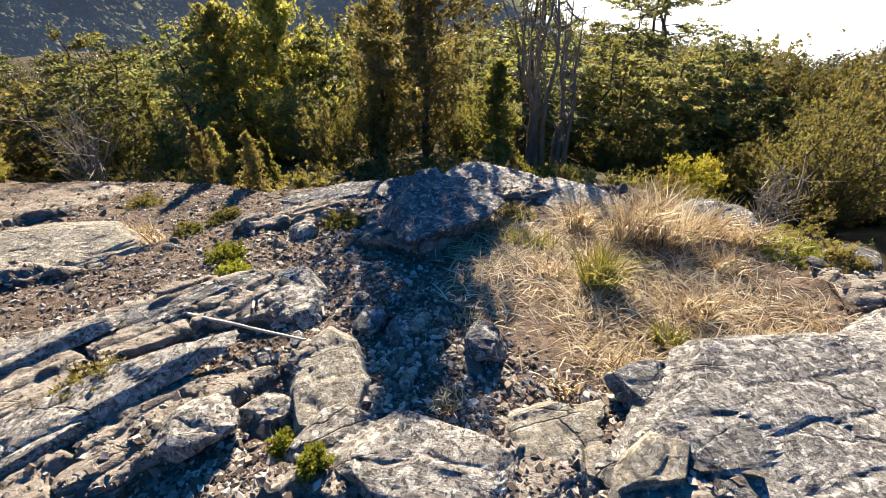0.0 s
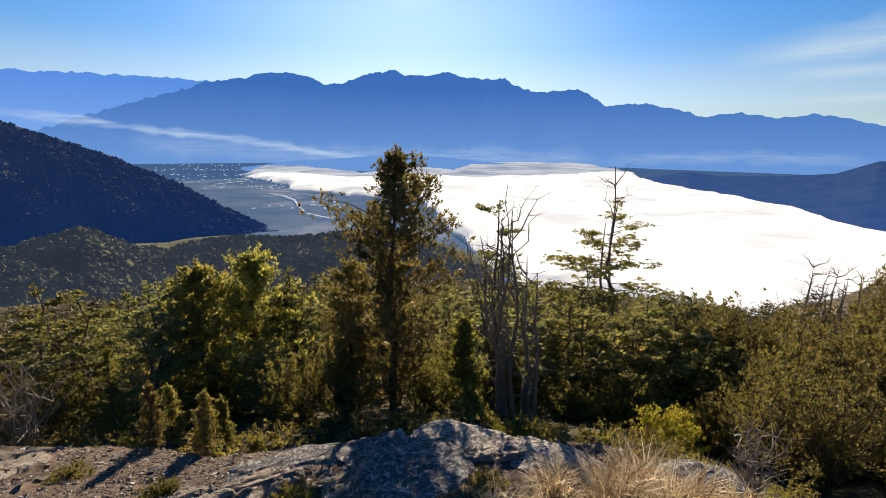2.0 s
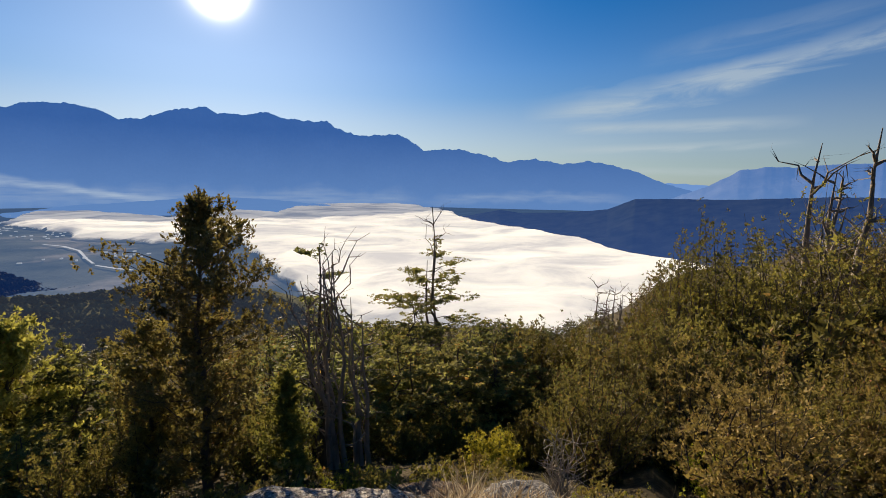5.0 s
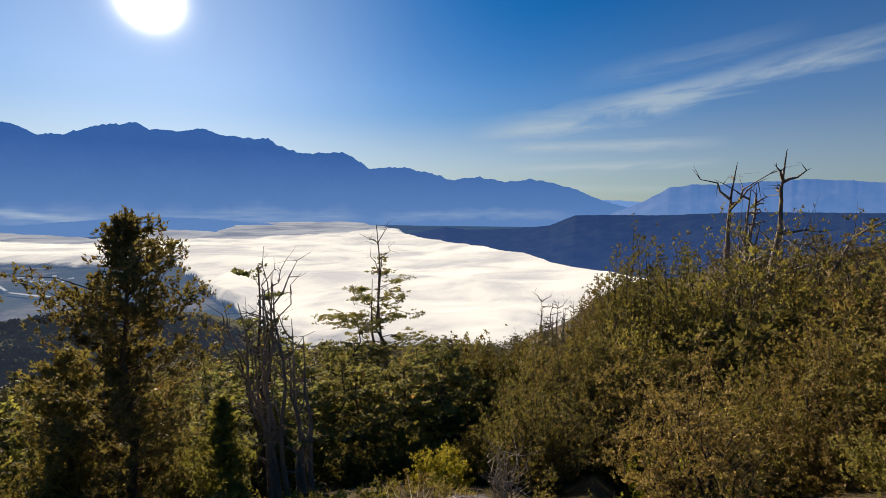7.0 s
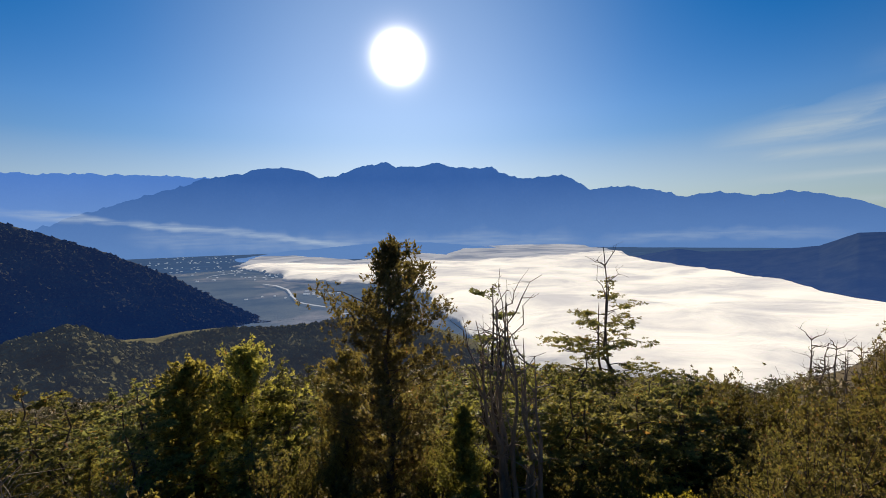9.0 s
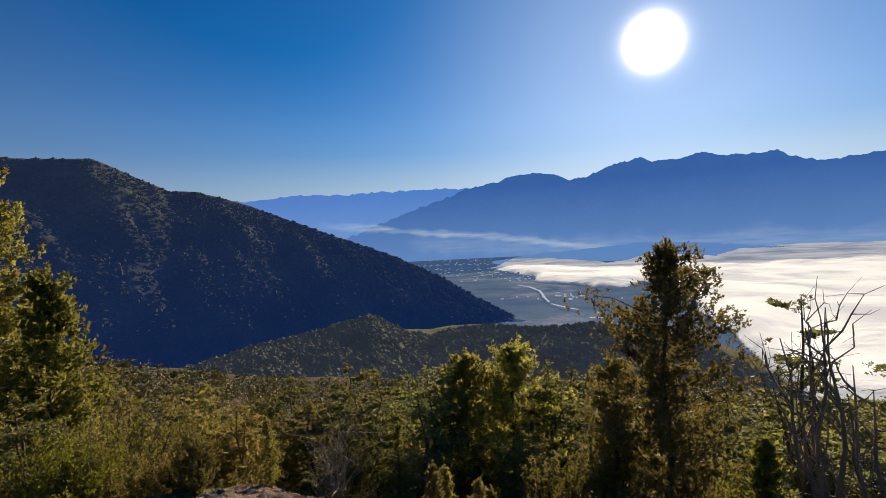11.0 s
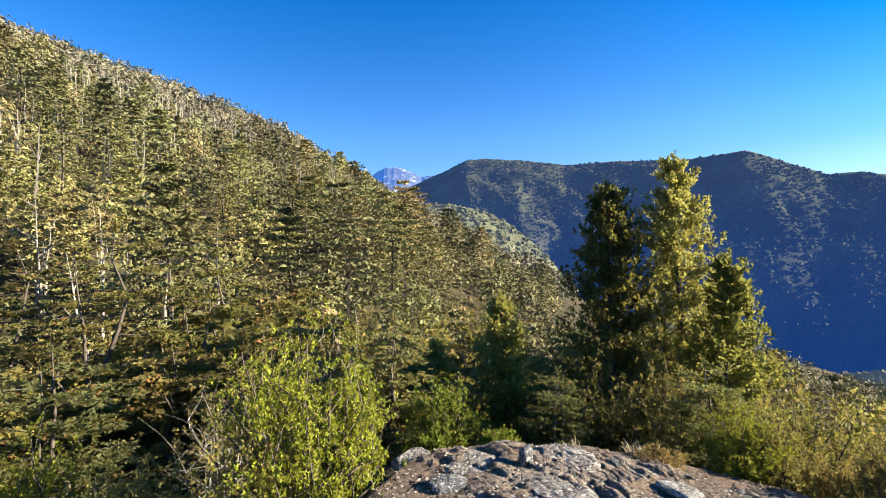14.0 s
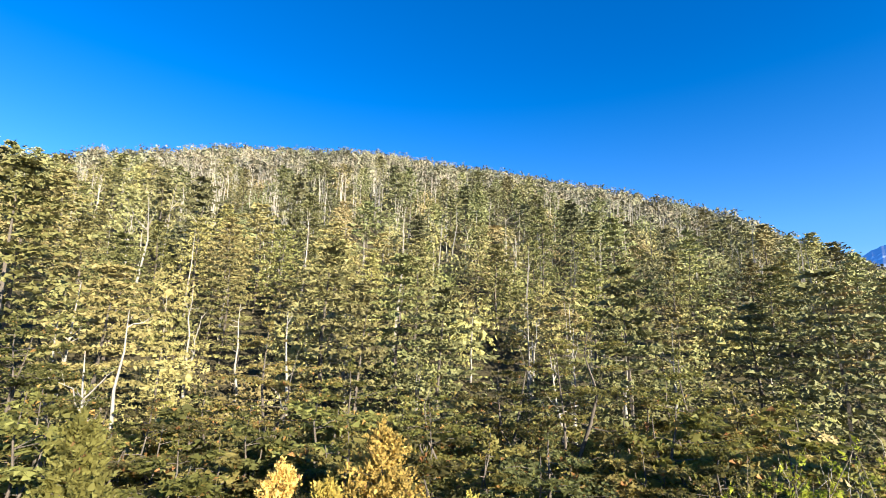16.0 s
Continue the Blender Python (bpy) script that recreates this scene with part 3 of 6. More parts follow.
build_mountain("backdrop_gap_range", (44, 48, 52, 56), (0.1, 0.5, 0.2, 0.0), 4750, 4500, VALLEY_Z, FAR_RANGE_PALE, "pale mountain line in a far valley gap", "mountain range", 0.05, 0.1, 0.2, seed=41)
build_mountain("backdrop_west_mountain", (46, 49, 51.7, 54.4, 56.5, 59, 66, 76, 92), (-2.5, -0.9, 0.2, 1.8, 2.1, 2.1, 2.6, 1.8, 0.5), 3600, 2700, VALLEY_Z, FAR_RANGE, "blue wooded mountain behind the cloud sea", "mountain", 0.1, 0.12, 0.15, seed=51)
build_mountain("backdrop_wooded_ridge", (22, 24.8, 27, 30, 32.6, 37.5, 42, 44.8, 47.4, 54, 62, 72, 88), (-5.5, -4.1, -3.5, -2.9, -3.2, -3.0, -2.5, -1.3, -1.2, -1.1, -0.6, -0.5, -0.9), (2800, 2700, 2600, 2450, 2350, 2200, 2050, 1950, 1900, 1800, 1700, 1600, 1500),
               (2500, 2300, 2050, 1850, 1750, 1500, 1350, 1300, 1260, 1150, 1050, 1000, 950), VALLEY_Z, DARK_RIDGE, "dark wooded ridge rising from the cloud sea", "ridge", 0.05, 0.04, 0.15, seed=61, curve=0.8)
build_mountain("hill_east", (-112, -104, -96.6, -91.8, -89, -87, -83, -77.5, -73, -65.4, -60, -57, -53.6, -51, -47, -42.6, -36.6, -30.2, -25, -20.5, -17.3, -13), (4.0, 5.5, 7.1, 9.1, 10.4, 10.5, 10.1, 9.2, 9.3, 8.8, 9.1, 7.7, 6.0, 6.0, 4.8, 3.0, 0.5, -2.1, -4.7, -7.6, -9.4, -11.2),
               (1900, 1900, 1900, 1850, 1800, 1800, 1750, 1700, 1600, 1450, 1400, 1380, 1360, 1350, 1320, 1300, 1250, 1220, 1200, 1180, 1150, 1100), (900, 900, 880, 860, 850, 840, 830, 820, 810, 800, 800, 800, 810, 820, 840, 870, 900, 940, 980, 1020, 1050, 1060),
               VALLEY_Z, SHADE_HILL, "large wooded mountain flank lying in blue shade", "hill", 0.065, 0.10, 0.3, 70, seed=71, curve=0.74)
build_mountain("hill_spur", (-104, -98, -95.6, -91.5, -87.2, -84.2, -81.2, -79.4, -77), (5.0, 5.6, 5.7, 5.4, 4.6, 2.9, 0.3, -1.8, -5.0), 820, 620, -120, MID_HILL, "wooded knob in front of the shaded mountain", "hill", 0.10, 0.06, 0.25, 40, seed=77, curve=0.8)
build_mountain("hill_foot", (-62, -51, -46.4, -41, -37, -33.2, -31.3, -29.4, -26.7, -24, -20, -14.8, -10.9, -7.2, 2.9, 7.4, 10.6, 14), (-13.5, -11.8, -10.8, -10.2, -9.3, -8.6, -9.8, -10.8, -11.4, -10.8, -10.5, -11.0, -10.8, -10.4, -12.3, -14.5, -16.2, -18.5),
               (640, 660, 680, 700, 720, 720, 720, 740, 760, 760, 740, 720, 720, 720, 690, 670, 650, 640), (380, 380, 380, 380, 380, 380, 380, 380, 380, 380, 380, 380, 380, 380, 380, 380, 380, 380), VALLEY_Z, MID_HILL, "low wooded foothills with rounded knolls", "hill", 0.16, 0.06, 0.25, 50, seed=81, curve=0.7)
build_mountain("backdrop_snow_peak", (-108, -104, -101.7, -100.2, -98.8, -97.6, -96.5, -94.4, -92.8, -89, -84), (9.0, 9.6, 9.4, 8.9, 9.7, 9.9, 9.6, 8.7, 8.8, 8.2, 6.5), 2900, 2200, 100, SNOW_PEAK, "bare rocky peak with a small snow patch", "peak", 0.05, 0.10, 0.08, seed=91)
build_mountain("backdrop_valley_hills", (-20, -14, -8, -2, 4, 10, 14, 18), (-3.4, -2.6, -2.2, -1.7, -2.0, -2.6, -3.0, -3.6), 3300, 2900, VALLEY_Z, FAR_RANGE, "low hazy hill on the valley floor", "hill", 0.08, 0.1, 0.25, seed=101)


def build_valley():
    a = np.radians(np.arange(-60, 80.1, 1.0))
    r = np.geomspace(420, 4600, 60)
    A, Rr = np.meshgrid(a, r, indexing="ij")
    x, y = Rr * np.sin(A), Rr * np.cos(A)
    z = VALLEY_Z + 4.0 + 2.0 * fbm(x / 400, y / 400, 4, 3)
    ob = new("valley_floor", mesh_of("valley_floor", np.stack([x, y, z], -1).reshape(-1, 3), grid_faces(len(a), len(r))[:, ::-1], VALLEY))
    tagged(ob, "hazy blue valley floor with fields and woods", "valley", kind="structure")


build_valley()


def build_cloud_sea():
    edge_az = (-20, -18, -13.5, -7, -2, 0.6, 1.6, 2.8, 4.2, 6.2, 9, 14, 30, 62)
    near_r = (2600, 2420, 1830, 1600, 1680, 1640, 1480, 1200, 980, 830, 680, 560, 520, 500)
    far_az = (-20, -18, -16.5, -14, -11, -6.7, -3, -0.4, 4, 7, 10, 13, 20, 25, 26, 32, 36, 40, 46.5, 55, 62)
    far_r = (2650, 2700, 3300, 3800, 3150, 2600, 2900, 3250, 2800, 3500, 3850, 3900, 3650, 2750, 2450, 2150, 1850, 1700, 1600, 1450, 1350)
    a, r = np.arange(-22.0, 63, 0.22), np.geomspace(480, 4000, 190)
    A, Rr = np.meshgrid(np.radians(a), r, indexing="ij")
    x, y = Rr * np.sin(A), Rr * np.cos(A)
    # ragged shores: the outline is bent by wide and narrow eddies
    bend = 1.9 * fbm(x / 300, y / 300, 6, 12, 0.62)
    az2, r2 = np.degrees(A) + bend, Rr * (1 + 0.045 * fbm(x / 260, y / 260, 5, 18, 0.55))
    n0, n1 = np.interp(az2, edge_az, near_r), np.interp(az2, far_az, far_r)
    thick = np.minimum(np.minimum((r2 / n0 - 1) / 0.10, (1 - r2 / n1) / 0.05), (az2 + 19.5) / 1.6)
    thick = np.minimum(thick, np.where((az2 < 2.4) & (r2 < 1560), (az2 - 0.2) / 1.6, 9))
    keep = thick > -0.05
    thick = np.clip(thick, 0, 1)
    swell = 9.0 * fbm(x / 260, y / 420, 4, 12) + 1.6 * fbm(x / 90, y / 120, 5, 14, 0.6)
    z = VALLEY_Z + 2 + (22 + swell + 20 * smooth(1700, 3400, Rr) * smooth(-7, 6, np.degrees(A))) * np.sqrt(thick)
    f = grid_faces(len(a), len(r))[:, ::-1]
    f = f[keep.ravel()[f].all(1)]
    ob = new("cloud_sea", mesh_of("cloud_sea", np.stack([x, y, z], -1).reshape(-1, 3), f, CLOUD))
    set_attribute(ob.data, "thick", thick.ravel())
    tagged(ob, "bright white sea of low cloud filling the valley", "cloud", kind="structure")


build_cloud_sea()


# ---- river, mist and settlements on the valley floor ----
def floor_at(az, el):
    r = (EYE_H - VALLEY_Z - 8) / math.tan(radians(-el))
    return np.array([r * math.sin(radians(az)), r * math.cos(radians(az))])


def build_river(points, width, label):
    p = np.array([floor_at(*q) for q in points])
    t = np.linspace(0, len(p) - 1, 40)
    x, y = np.interp(t, np.arange(len(p)), p[:, 0]), np.interp(t, np.arange(len(p)), p[:, 1])
    way = unit(np.stack([np.gradient(x), np.gradient(y)], 1))
    side = np.stack([-way[:, 1], way[:, 0]], 1) * (width * (0.7 + 0.5 * fbm(t * 0.8, t * 0, 3, 6)))[:, None]
    z = np.full(40, VALLEY_Z + 8.0)
    v = np.stack([np.column_stack([x + side[:, 0], y + side[:, 1], z]), np.column_stack([x - side[:, 0], y - side[:, 1], z])], 1).reshape(-1, 3)
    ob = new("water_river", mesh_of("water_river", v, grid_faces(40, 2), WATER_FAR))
    tagged(ob, label, "river", kind="structure")


build_river(((-16.2, -6.05), (-14.8, -6.3), (-13.6, -6.8), (-13.1, -7.6), (-12.6, -8.1)), 5, "pale winding river shining in the valley")
build_river(((-12.4, -8.3), (-10.9, -8.7), (-9.4, -9.0)), 5, "pale river bend shining in the valley")
build_river(((-21.5, -4.9), (-19.8, -4.75), (-18.4, -4.65)), 7, "pale river reach near the tip of the cloud")
build_river(((-8.2, -9.9), (-6.4, -9.9)), 6, "small pale river reach below the cloud")


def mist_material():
    m, n = material("self-lit mist and haze")
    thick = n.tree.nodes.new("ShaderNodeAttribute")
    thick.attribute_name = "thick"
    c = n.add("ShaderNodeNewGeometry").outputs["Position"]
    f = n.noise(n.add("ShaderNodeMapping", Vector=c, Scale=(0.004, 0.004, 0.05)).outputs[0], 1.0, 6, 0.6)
    # only emission: the sheet gives off its pale blue instead of catching light
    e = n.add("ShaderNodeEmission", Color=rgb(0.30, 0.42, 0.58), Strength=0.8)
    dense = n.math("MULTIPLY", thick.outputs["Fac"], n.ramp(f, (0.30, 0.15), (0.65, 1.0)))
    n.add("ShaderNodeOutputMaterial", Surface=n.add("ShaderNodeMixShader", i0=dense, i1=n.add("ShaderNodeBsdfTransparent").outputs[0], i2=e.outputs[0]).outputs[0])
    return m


MIST_GLOW = mist_material()


def build_mist(az, el, half, r, strength, label):
    """An upright glowing sheet for a bank of mist along the foot of the range, thinning upwards and downwards."""
    a = np.linspace(az[0], az[-1], 90)
    mid = np.interp(a, az, el) + 0.15 * fbm(a * 0.5, a * 0, 3, 7)
    rows = np.linspace(-1, 1, 9)
    A, H = np.meshgrid(np.radians(a), rows, indexing="ij")
    tall_ = half * (1 + 0.6 * fbm(a * 0.7, a * 0 + 2, 3, 9))
    E = np.radians(mid[:, None] + H * tall_[:, None])
    rr = r + 40 * H
    v = np.stack([rr * np.sin(A), rr * np.cos(A), EYE_H + rr * np.tan(E)], -1).reshape(-1, 3)
    ends = smooth(az[0], az[0] + 5, a) * (1 - smooth(az[-1] - 5, az[-1], a))
    ob = new("backdrop_mist", mesh_of("backdrop_mist", v, grid_faces(len(a), 9), MIST_GLOW))
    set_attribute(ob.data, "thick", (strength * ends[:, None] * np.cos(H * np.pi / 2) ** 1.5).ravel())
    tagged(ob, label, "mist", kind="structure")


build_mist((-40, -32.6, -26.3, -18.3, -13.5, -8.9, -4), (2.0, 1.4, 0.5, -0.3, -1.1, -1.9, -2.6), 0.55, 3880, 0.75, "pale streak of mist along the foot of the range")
# two fainter glowing sheets paint haze in front of the far slopes
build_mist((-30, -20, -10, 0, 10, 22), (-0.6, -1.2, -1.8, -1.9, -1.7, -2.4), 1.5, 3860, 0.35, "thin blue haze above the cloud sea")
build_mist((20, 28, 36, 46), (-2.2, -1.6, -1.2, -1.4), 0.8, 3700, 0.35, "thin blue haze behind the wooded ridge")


def build_settlements():
    """Pale roofs and clearings of far villages, as low blocks."""
    g = np.random.default_rng(19)
    vs, fs = [], []
    box = np.array([[x, y, z] for x in (-1, 1) for y in (-1, 1) for z in (0, 1)], float)
    quads = np.array([[0, 1, 3, 2], [4, 6, 7, 5], [0, 4, 5, 1], [2, 3, 7, 6], [1, 5, 7, 3]])
    for k, (az, el, spread) in enumerate(((-22.5, -2.9, 90), (-20.5, -3.4, 60), (-23.5, -3.9, 60), (-17.5, -5.2, 60), (-12.0, -7.4, 40), (-24.5, -3.3, 80), (-19.0, -4.4, 60))):
        c = floor_at(az, el)
        for _ in range(24):
            p = c + g.normal(0, spread, 2) * np.array([2.2, 1.0])
            size = np.array([g.uniform(1.5, 5), g.uniform(2, 4), g.uniform(2, 3.5)])
            fs.append(quads + 8 * len(vs)), vs.append(box * size + np.array([*p, VALLEY_Z + 5.0]))
    # roofs wear the river's self-lit material, so they glow pale too
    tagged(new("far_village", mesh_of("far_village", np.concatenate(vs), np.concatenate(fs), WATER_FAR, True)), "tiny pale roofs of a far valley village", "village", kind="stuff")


build_settlements()

# ---- the rocky outcrop underfoot ----
def cells(x, y, size, seed):
    """Jittered cells: the cell's own random numbers and the distance to its edge."""
    i, j = np.floor(x / size), np.floor(y / size)
    best = np.full(x.shape, 9e9)
    second = best.copy()
    ci, cj, dx, dy = (np.zeros(x.shape) for _ in range(4))
    for a in (-1, 0, 1):
        for b in (-1, 0, 1):
            px = (i + a + 0.15 + 0.7 * lattice(i + a, j + b, seed)) * size
            py = (j + b + 0.15 + 0.7 * lattice(i + a, j + b, seed + 1)) * size
            d = np.hypot(x - px, y - py)
            nearer = d < best
            second = np.where(nearer, best, np.minimum(second, d))
            ci, cj = np.where(nearer, i + a, ci), np.where(nearer, j + b, cj)
            dx, dy = np.where(nearer, x - px, dx), np.where(nearer, y - py, dy)
            best = np.where(nearer, d, best)
    return lattice(ci, cj, seed + 2), lattice(ci, cj, seed + 3), lattice(ci, cj, seed + 4), dx, dy, (second - best) / size


# bare rock: centre, half-lengths, turn in degrees
BARE = ((1.5, 0.9, 1.15, 0.55, 8), (-0.1, 0.72, 0.8, 0.34, 0), (-1.5, 1.0, 1.0, 0.42, 35), (-1.7, 1.62, 0.95, 0.36, 35), (-3.0, 2.5, 1.2, 0.6, 15), (-0.9, 1.85, 0.34, 0.34, 0), (-0.5, 1.25, 0.24, 0.42, 20),
        (-0.1, 2.85, 0.40, 0.50, 0), (0.8, 3.45, 0.7, 0.4, 0), (2.4, 1.9, 0.6, 0.5, 0), (-4.2, 3.6, 1.4, 0.6, 25), (-1.3, 3.2, 0.5, 0.5, 0))
EARTH = ((1.05, 2.15, 0.95, 0.95, 0), (-0.25, 1.45, 0.36, 0.5, 0), (0.2, 1.25, 0.2, 0.3, 0), (-1.15, 1.42, 0.4, 0.16, 20), (-2.2, 3.3, 1.2, 0.6, 20), (-0.5, 2.05, 0.3, 0.35, 0))


def inside(spots, x, y):
    out = np.zeros_like(x)
    for cx, cy, a, b, deg in spots:
        c, s = math.cos(radians(deg)), math.sin(radians(deg))
        u, v = ((x - cx) * c + (y - cy) * s) / a, (-(x - cx) * s + (y - cy) * c) / b
        out = np.maximum(out, np.clip(1.6 - 1.2 * np.hypot(u, v), 0, 1))
    return out


def outcrop_height(x, y):
    r, az = np.hypot(x, y), np.degrees(np.arctan2(x, y))
    rim = np.interp(az, RIM_AZ, RIM_R)
    wx, wy = x + 0.16 * fbm(x * 1.7, y * 1.7, 4, 60), y + 0.16 * fbm(x * 1.7, y * 1.7, 4, 66)
    share = np.clip(0.30 + 0.75 * fbm(x * 0.75, y * 0.75, 4, 40) + 0.75 * inside(BARE, wx, wy) - 0.95 * inside(EARTH, wx, wy) + 0.06 * (1 - smooth(-4.6, -3.6, x)) - 0.45 * smooth(rim - 1.3, rim - 0.2, r) * smooth(-3.8, -3.0, x), 0, 1)
    c, s = math.cos(radians(35)), math.sin(radians(35))
    u, v = x * c + y * s, -x * s + y * c
    h1, h2, h3, dx, dy, edge = cells(u * 0.62 + 0.25 * fbm(x * 2.3, y * 2.3, 3, 70), v * 1.25 + 0.2 * fbm(x * 2.3, y * 2.3, 3, 73), 0.42, 20)
    block = 0.036 * (h1 - 0.5) + (h2 - 0.45) * dx * 0.11 + (h3 - 0.5) * dy * 0.12
    block -= 0.060 * (1 - smooth(0.0, 0.06, edge))
    k1, k2, k3, ex, ey, edge2 = cells(u * 0.8 + 0.1 * fbm(x * 5, y * 5, 3, 77), v * 1.3 + 3.7, 0.15, 30)
    block += 0.024 * (k1 - 0.5) + (k2 - 0.5) * ex * 0.20 - 0.018 * (1 - smooth(0, 0.10, edge2))
    step = v * 5.5 + 0.9 * fbm(x * 1.1, y * 1.1, 3, 90)
    block += 0.022 * ((1 - np.mod(step, 1.0)) ** 1.6) + 0.012 * fbm(x * 9, y * 9, 4, 95)
    earth = -0.035 + 0.03 * fbm(x * 3, y * 3, 4, 50) + 0.010 * fbm(x * 16, y * 16, 3, 55)
    rock = smooth(0.36, 0.60, share + 0.10 * fbm(x * 6, y * 6, 3, 44))
    z = terrain(x, y) + rock * (0.03 + block * 0.95) + (1 - rock) * earth
    sink = smooth(rim - 0.1, rim + 1.3, r)
    return z - 0.55 * sink + 0.15 * sink * fbm(x * 2, y * 2, 4, 33), rock * (1 - 0.7 * sink)


def build_outcrop():
    xs = np.concatenate([np.arange(-8.4, -6.3, 0.06), np.arange(-6.3, -4.0, 0.024), np.arange(-4.0, -2.4, 0.045), np.arange(-2.4, 2.7, 0.016), np.arange(2.7, 4.7, 0.05)])
    ys = np.concatenate([np.arange(-4.2, -1.6, 0.07), np.arange(-1.6, 0.4, 0.028), np.arange(0.4, 3.4, 0.015), np.arange(3.4, 6.4, 0.045)])
    X, Y = np.meshgrid(xs, ys, indexing="ij")
    Z, share = outcrop_height(X, Y)
    me = mesh_of("rock_outcrop", np.stack([X, Y, Z], -1).reshape(-1, 3), grid_faces(len(xs), len(ys)), OUTCROP, flat=False)
    set_attribute(me, "rock", share.ravel())
    set_attribute(me, "iron", (1 - smooth(-4.6, -3.0, X)).ravel())
    tagged(new("outcrop_ground", me), "fractured grey rock with pockets of gritty brown soil", "rock ground", kind="structure")


build_outcrop()


def lie(x, y):
    return float(outcrop_height(np.array([x], float), np.array([y], float))[0][0])


def ico(level):
    bm = bmesh.new()
    bmesh.ops.create_icosphere(bm, subdivisions=level, radius=1.0)
    v = np.array([p.co[:] for p in bm.verts])
    f = np.array([[q.index for q in p.verts] for p in bm.faces])
    bm.free()
    return v, f


ICO = {k: ico(k) for k in (1, 2, 3, 4, 5, 6)}


def rock_shape(rng, level=4, planes=20, rough=0.05, flat=False):
    """A broken stone: flat fracture faces with softened edges and a worn skin."""
    d, f = ICO[level]
    n = unit(rng.normal(0, 1, (planes, 3)))
    n = np.concatenate([n, [[0, 0, 1.0]], unit(np.array([[0.2, 0.1, 1.0]]))])
    h = np.concatenate([rng.uniform(0.55, 0.98, planes), [0.56, 0.60]])
    sharp = 170
    if flat:  # a plate: steep broken sides, one or two level tops
        a = np.arange(8) * 0.785 + rng.normal(0, 0.25, 8)
        n = unit(np.concatenate([np.stack([np.cos(a), np.sin(a), rng.uniform(0.0, 0.35, 8)], 1), np.column_stack([rng.normal(0, 0.07, (3, 2)), np.ones(3)]), [[0, 0, -1.0]]]))
        h = np.concatenate([rng.uniform(0.72, 1.0, 8), rng.uniform(0.62, 0.68, 3), [0.8]])
        sharp = 240
    dot = np.maximum(d @ n.T, 1e-3)
    reach = h / dot
    r = -np.log(np.sum(np.exp(-sharp * np.minimum(reach, 3)), 1)) / sharp
    v = d * np.clip(r, 0.3, 1.35)[:, None]
    s = rng.uniform(0, 50)
    bumps = fbm(v[:, 0] * 2.6 + s, v[:, 1] * 2.6 + v[:, 2] * 1.9, 6, 3, 0.62)
    chips = np.round(3.0 * fbm(v[:, 0] * 1.7 - s, v[:, 1] * 2.4 + v[:, 2] * 3.0, 3, 13)) / 3.0
    ledge = np.mod(v[:, 1] * 3.1 + v[:, 2] * 1.4 + 0.35 * bumps, 1.0) ** 2
    return v * (1 + rough * (bumps + 0.8 * chips + 0.7 * ledge))[:, None], f


def rock(name, x, y, sx, sy, sz, deg, mat, label, level=4, seed=1, sink=0.35, group="loose rocks", tilt=(0, 0)):
    plate = name == "slab"
    v, f = rock_shape(np.random.default_rng(seed), level, rough=0.025 if plate else 0.07, flat=plate)
    v = v * np.array([sx, sy, sz])
    if level >= 4:  # joints split the top into pieces that stand at slightly different heights
        wx, wy = v[:, 0] + 0.07 * fbm(v[:, 0] * 4 + seed, v[:, 1] * 4, 3, 81), v[:, 1] * 1.5 + v[:, 2] * 0.7 + 0.07 * fbm(v[:, 0] * 4, v[:, 1] * 4 + seed, 3, 84)
        up = smooth(-0.6 * sz, 0.4 * sz, v[:, 2])
        for size, high, tip, gap in ((0.30, 0.011, 0.045, 0.007), (0.13, 0.004, 0.05, 0.0)):
            h1, h2, h3, dx, dy, edge = cells(wx + 10 * seed, wy, size, 200 + seed)
            v[:, 2] += up * (high * (h1 - 0.6) + (h2 - 0.5) * dx * tip + (h3 - 0.5) * dy * tip - gap * (1 - smooth(0, 0.22, edge)))
        v[:, 2] += up * 0.010 * fbm(v[:, 0] * 6 + seed, v[:, 1] * 8, 3, 91, 0.5)
    ob = new(name, mesh_of(name, v, f, mat, flat=True))
    ob.matrix_basis = pose(x, y, lie(x, y) + sz * (0.62 - sink), tilt[0], tilt[1], deg)
    return tagged(ob, label, "rock", group)


rock("boulder", -0.10, 2.72, 0.37, 0.50, 0.210, 20, ROCK_DARK, "large rounded blue-grey boulder with cracks, in dappled shade", 5, 7, 0.25)
rock("boulder", -0.30, 3.45, 0.42, 0.30, 0.055, -10, ROCK_DARK, "dark grey boulder at the edge of the outcrop", 4, 8)
rock("boulder", -0.95, 3.35, 0.38, 0.25, 0.055, 25, ROCK_DARK, "dark grey boulder at the edge of the outcrop", 4, 9)
rock("boulder", 0.45, 3.55, 0.36, 0.26, 0.055, 10, ROCK_GREY, "grey boulder at the edge of the outcrop", 4, 10)
rock("boulder", 0.95, 3.25, 0.48, 0.34, 0.055, -20, ROCK_GREY, "flat grey boulder behind the grass", 4, 11)
rock("boulder", 1.95, 2.75, 0.32, 0.26, 0.128, 15, ROCK_DARK, "dark boulder beside the tussocks", 4, 12)
rock("slab", 1.55, 0.92, 0.95, 0.42, 0.062, 12, ROCK_SLAB, "broad cracked slab of grey lichened rock", 6, 13, 0.35, "rock slabs", (-4, 0))
rock("slab", 2.25, 1.35, 0.55, 0.30, 0.074, 20, ROCK_SLAB, "broad cracked slab of grey lichened rock", 5, 14, 0.3, "rock slabs", (-4, 0))
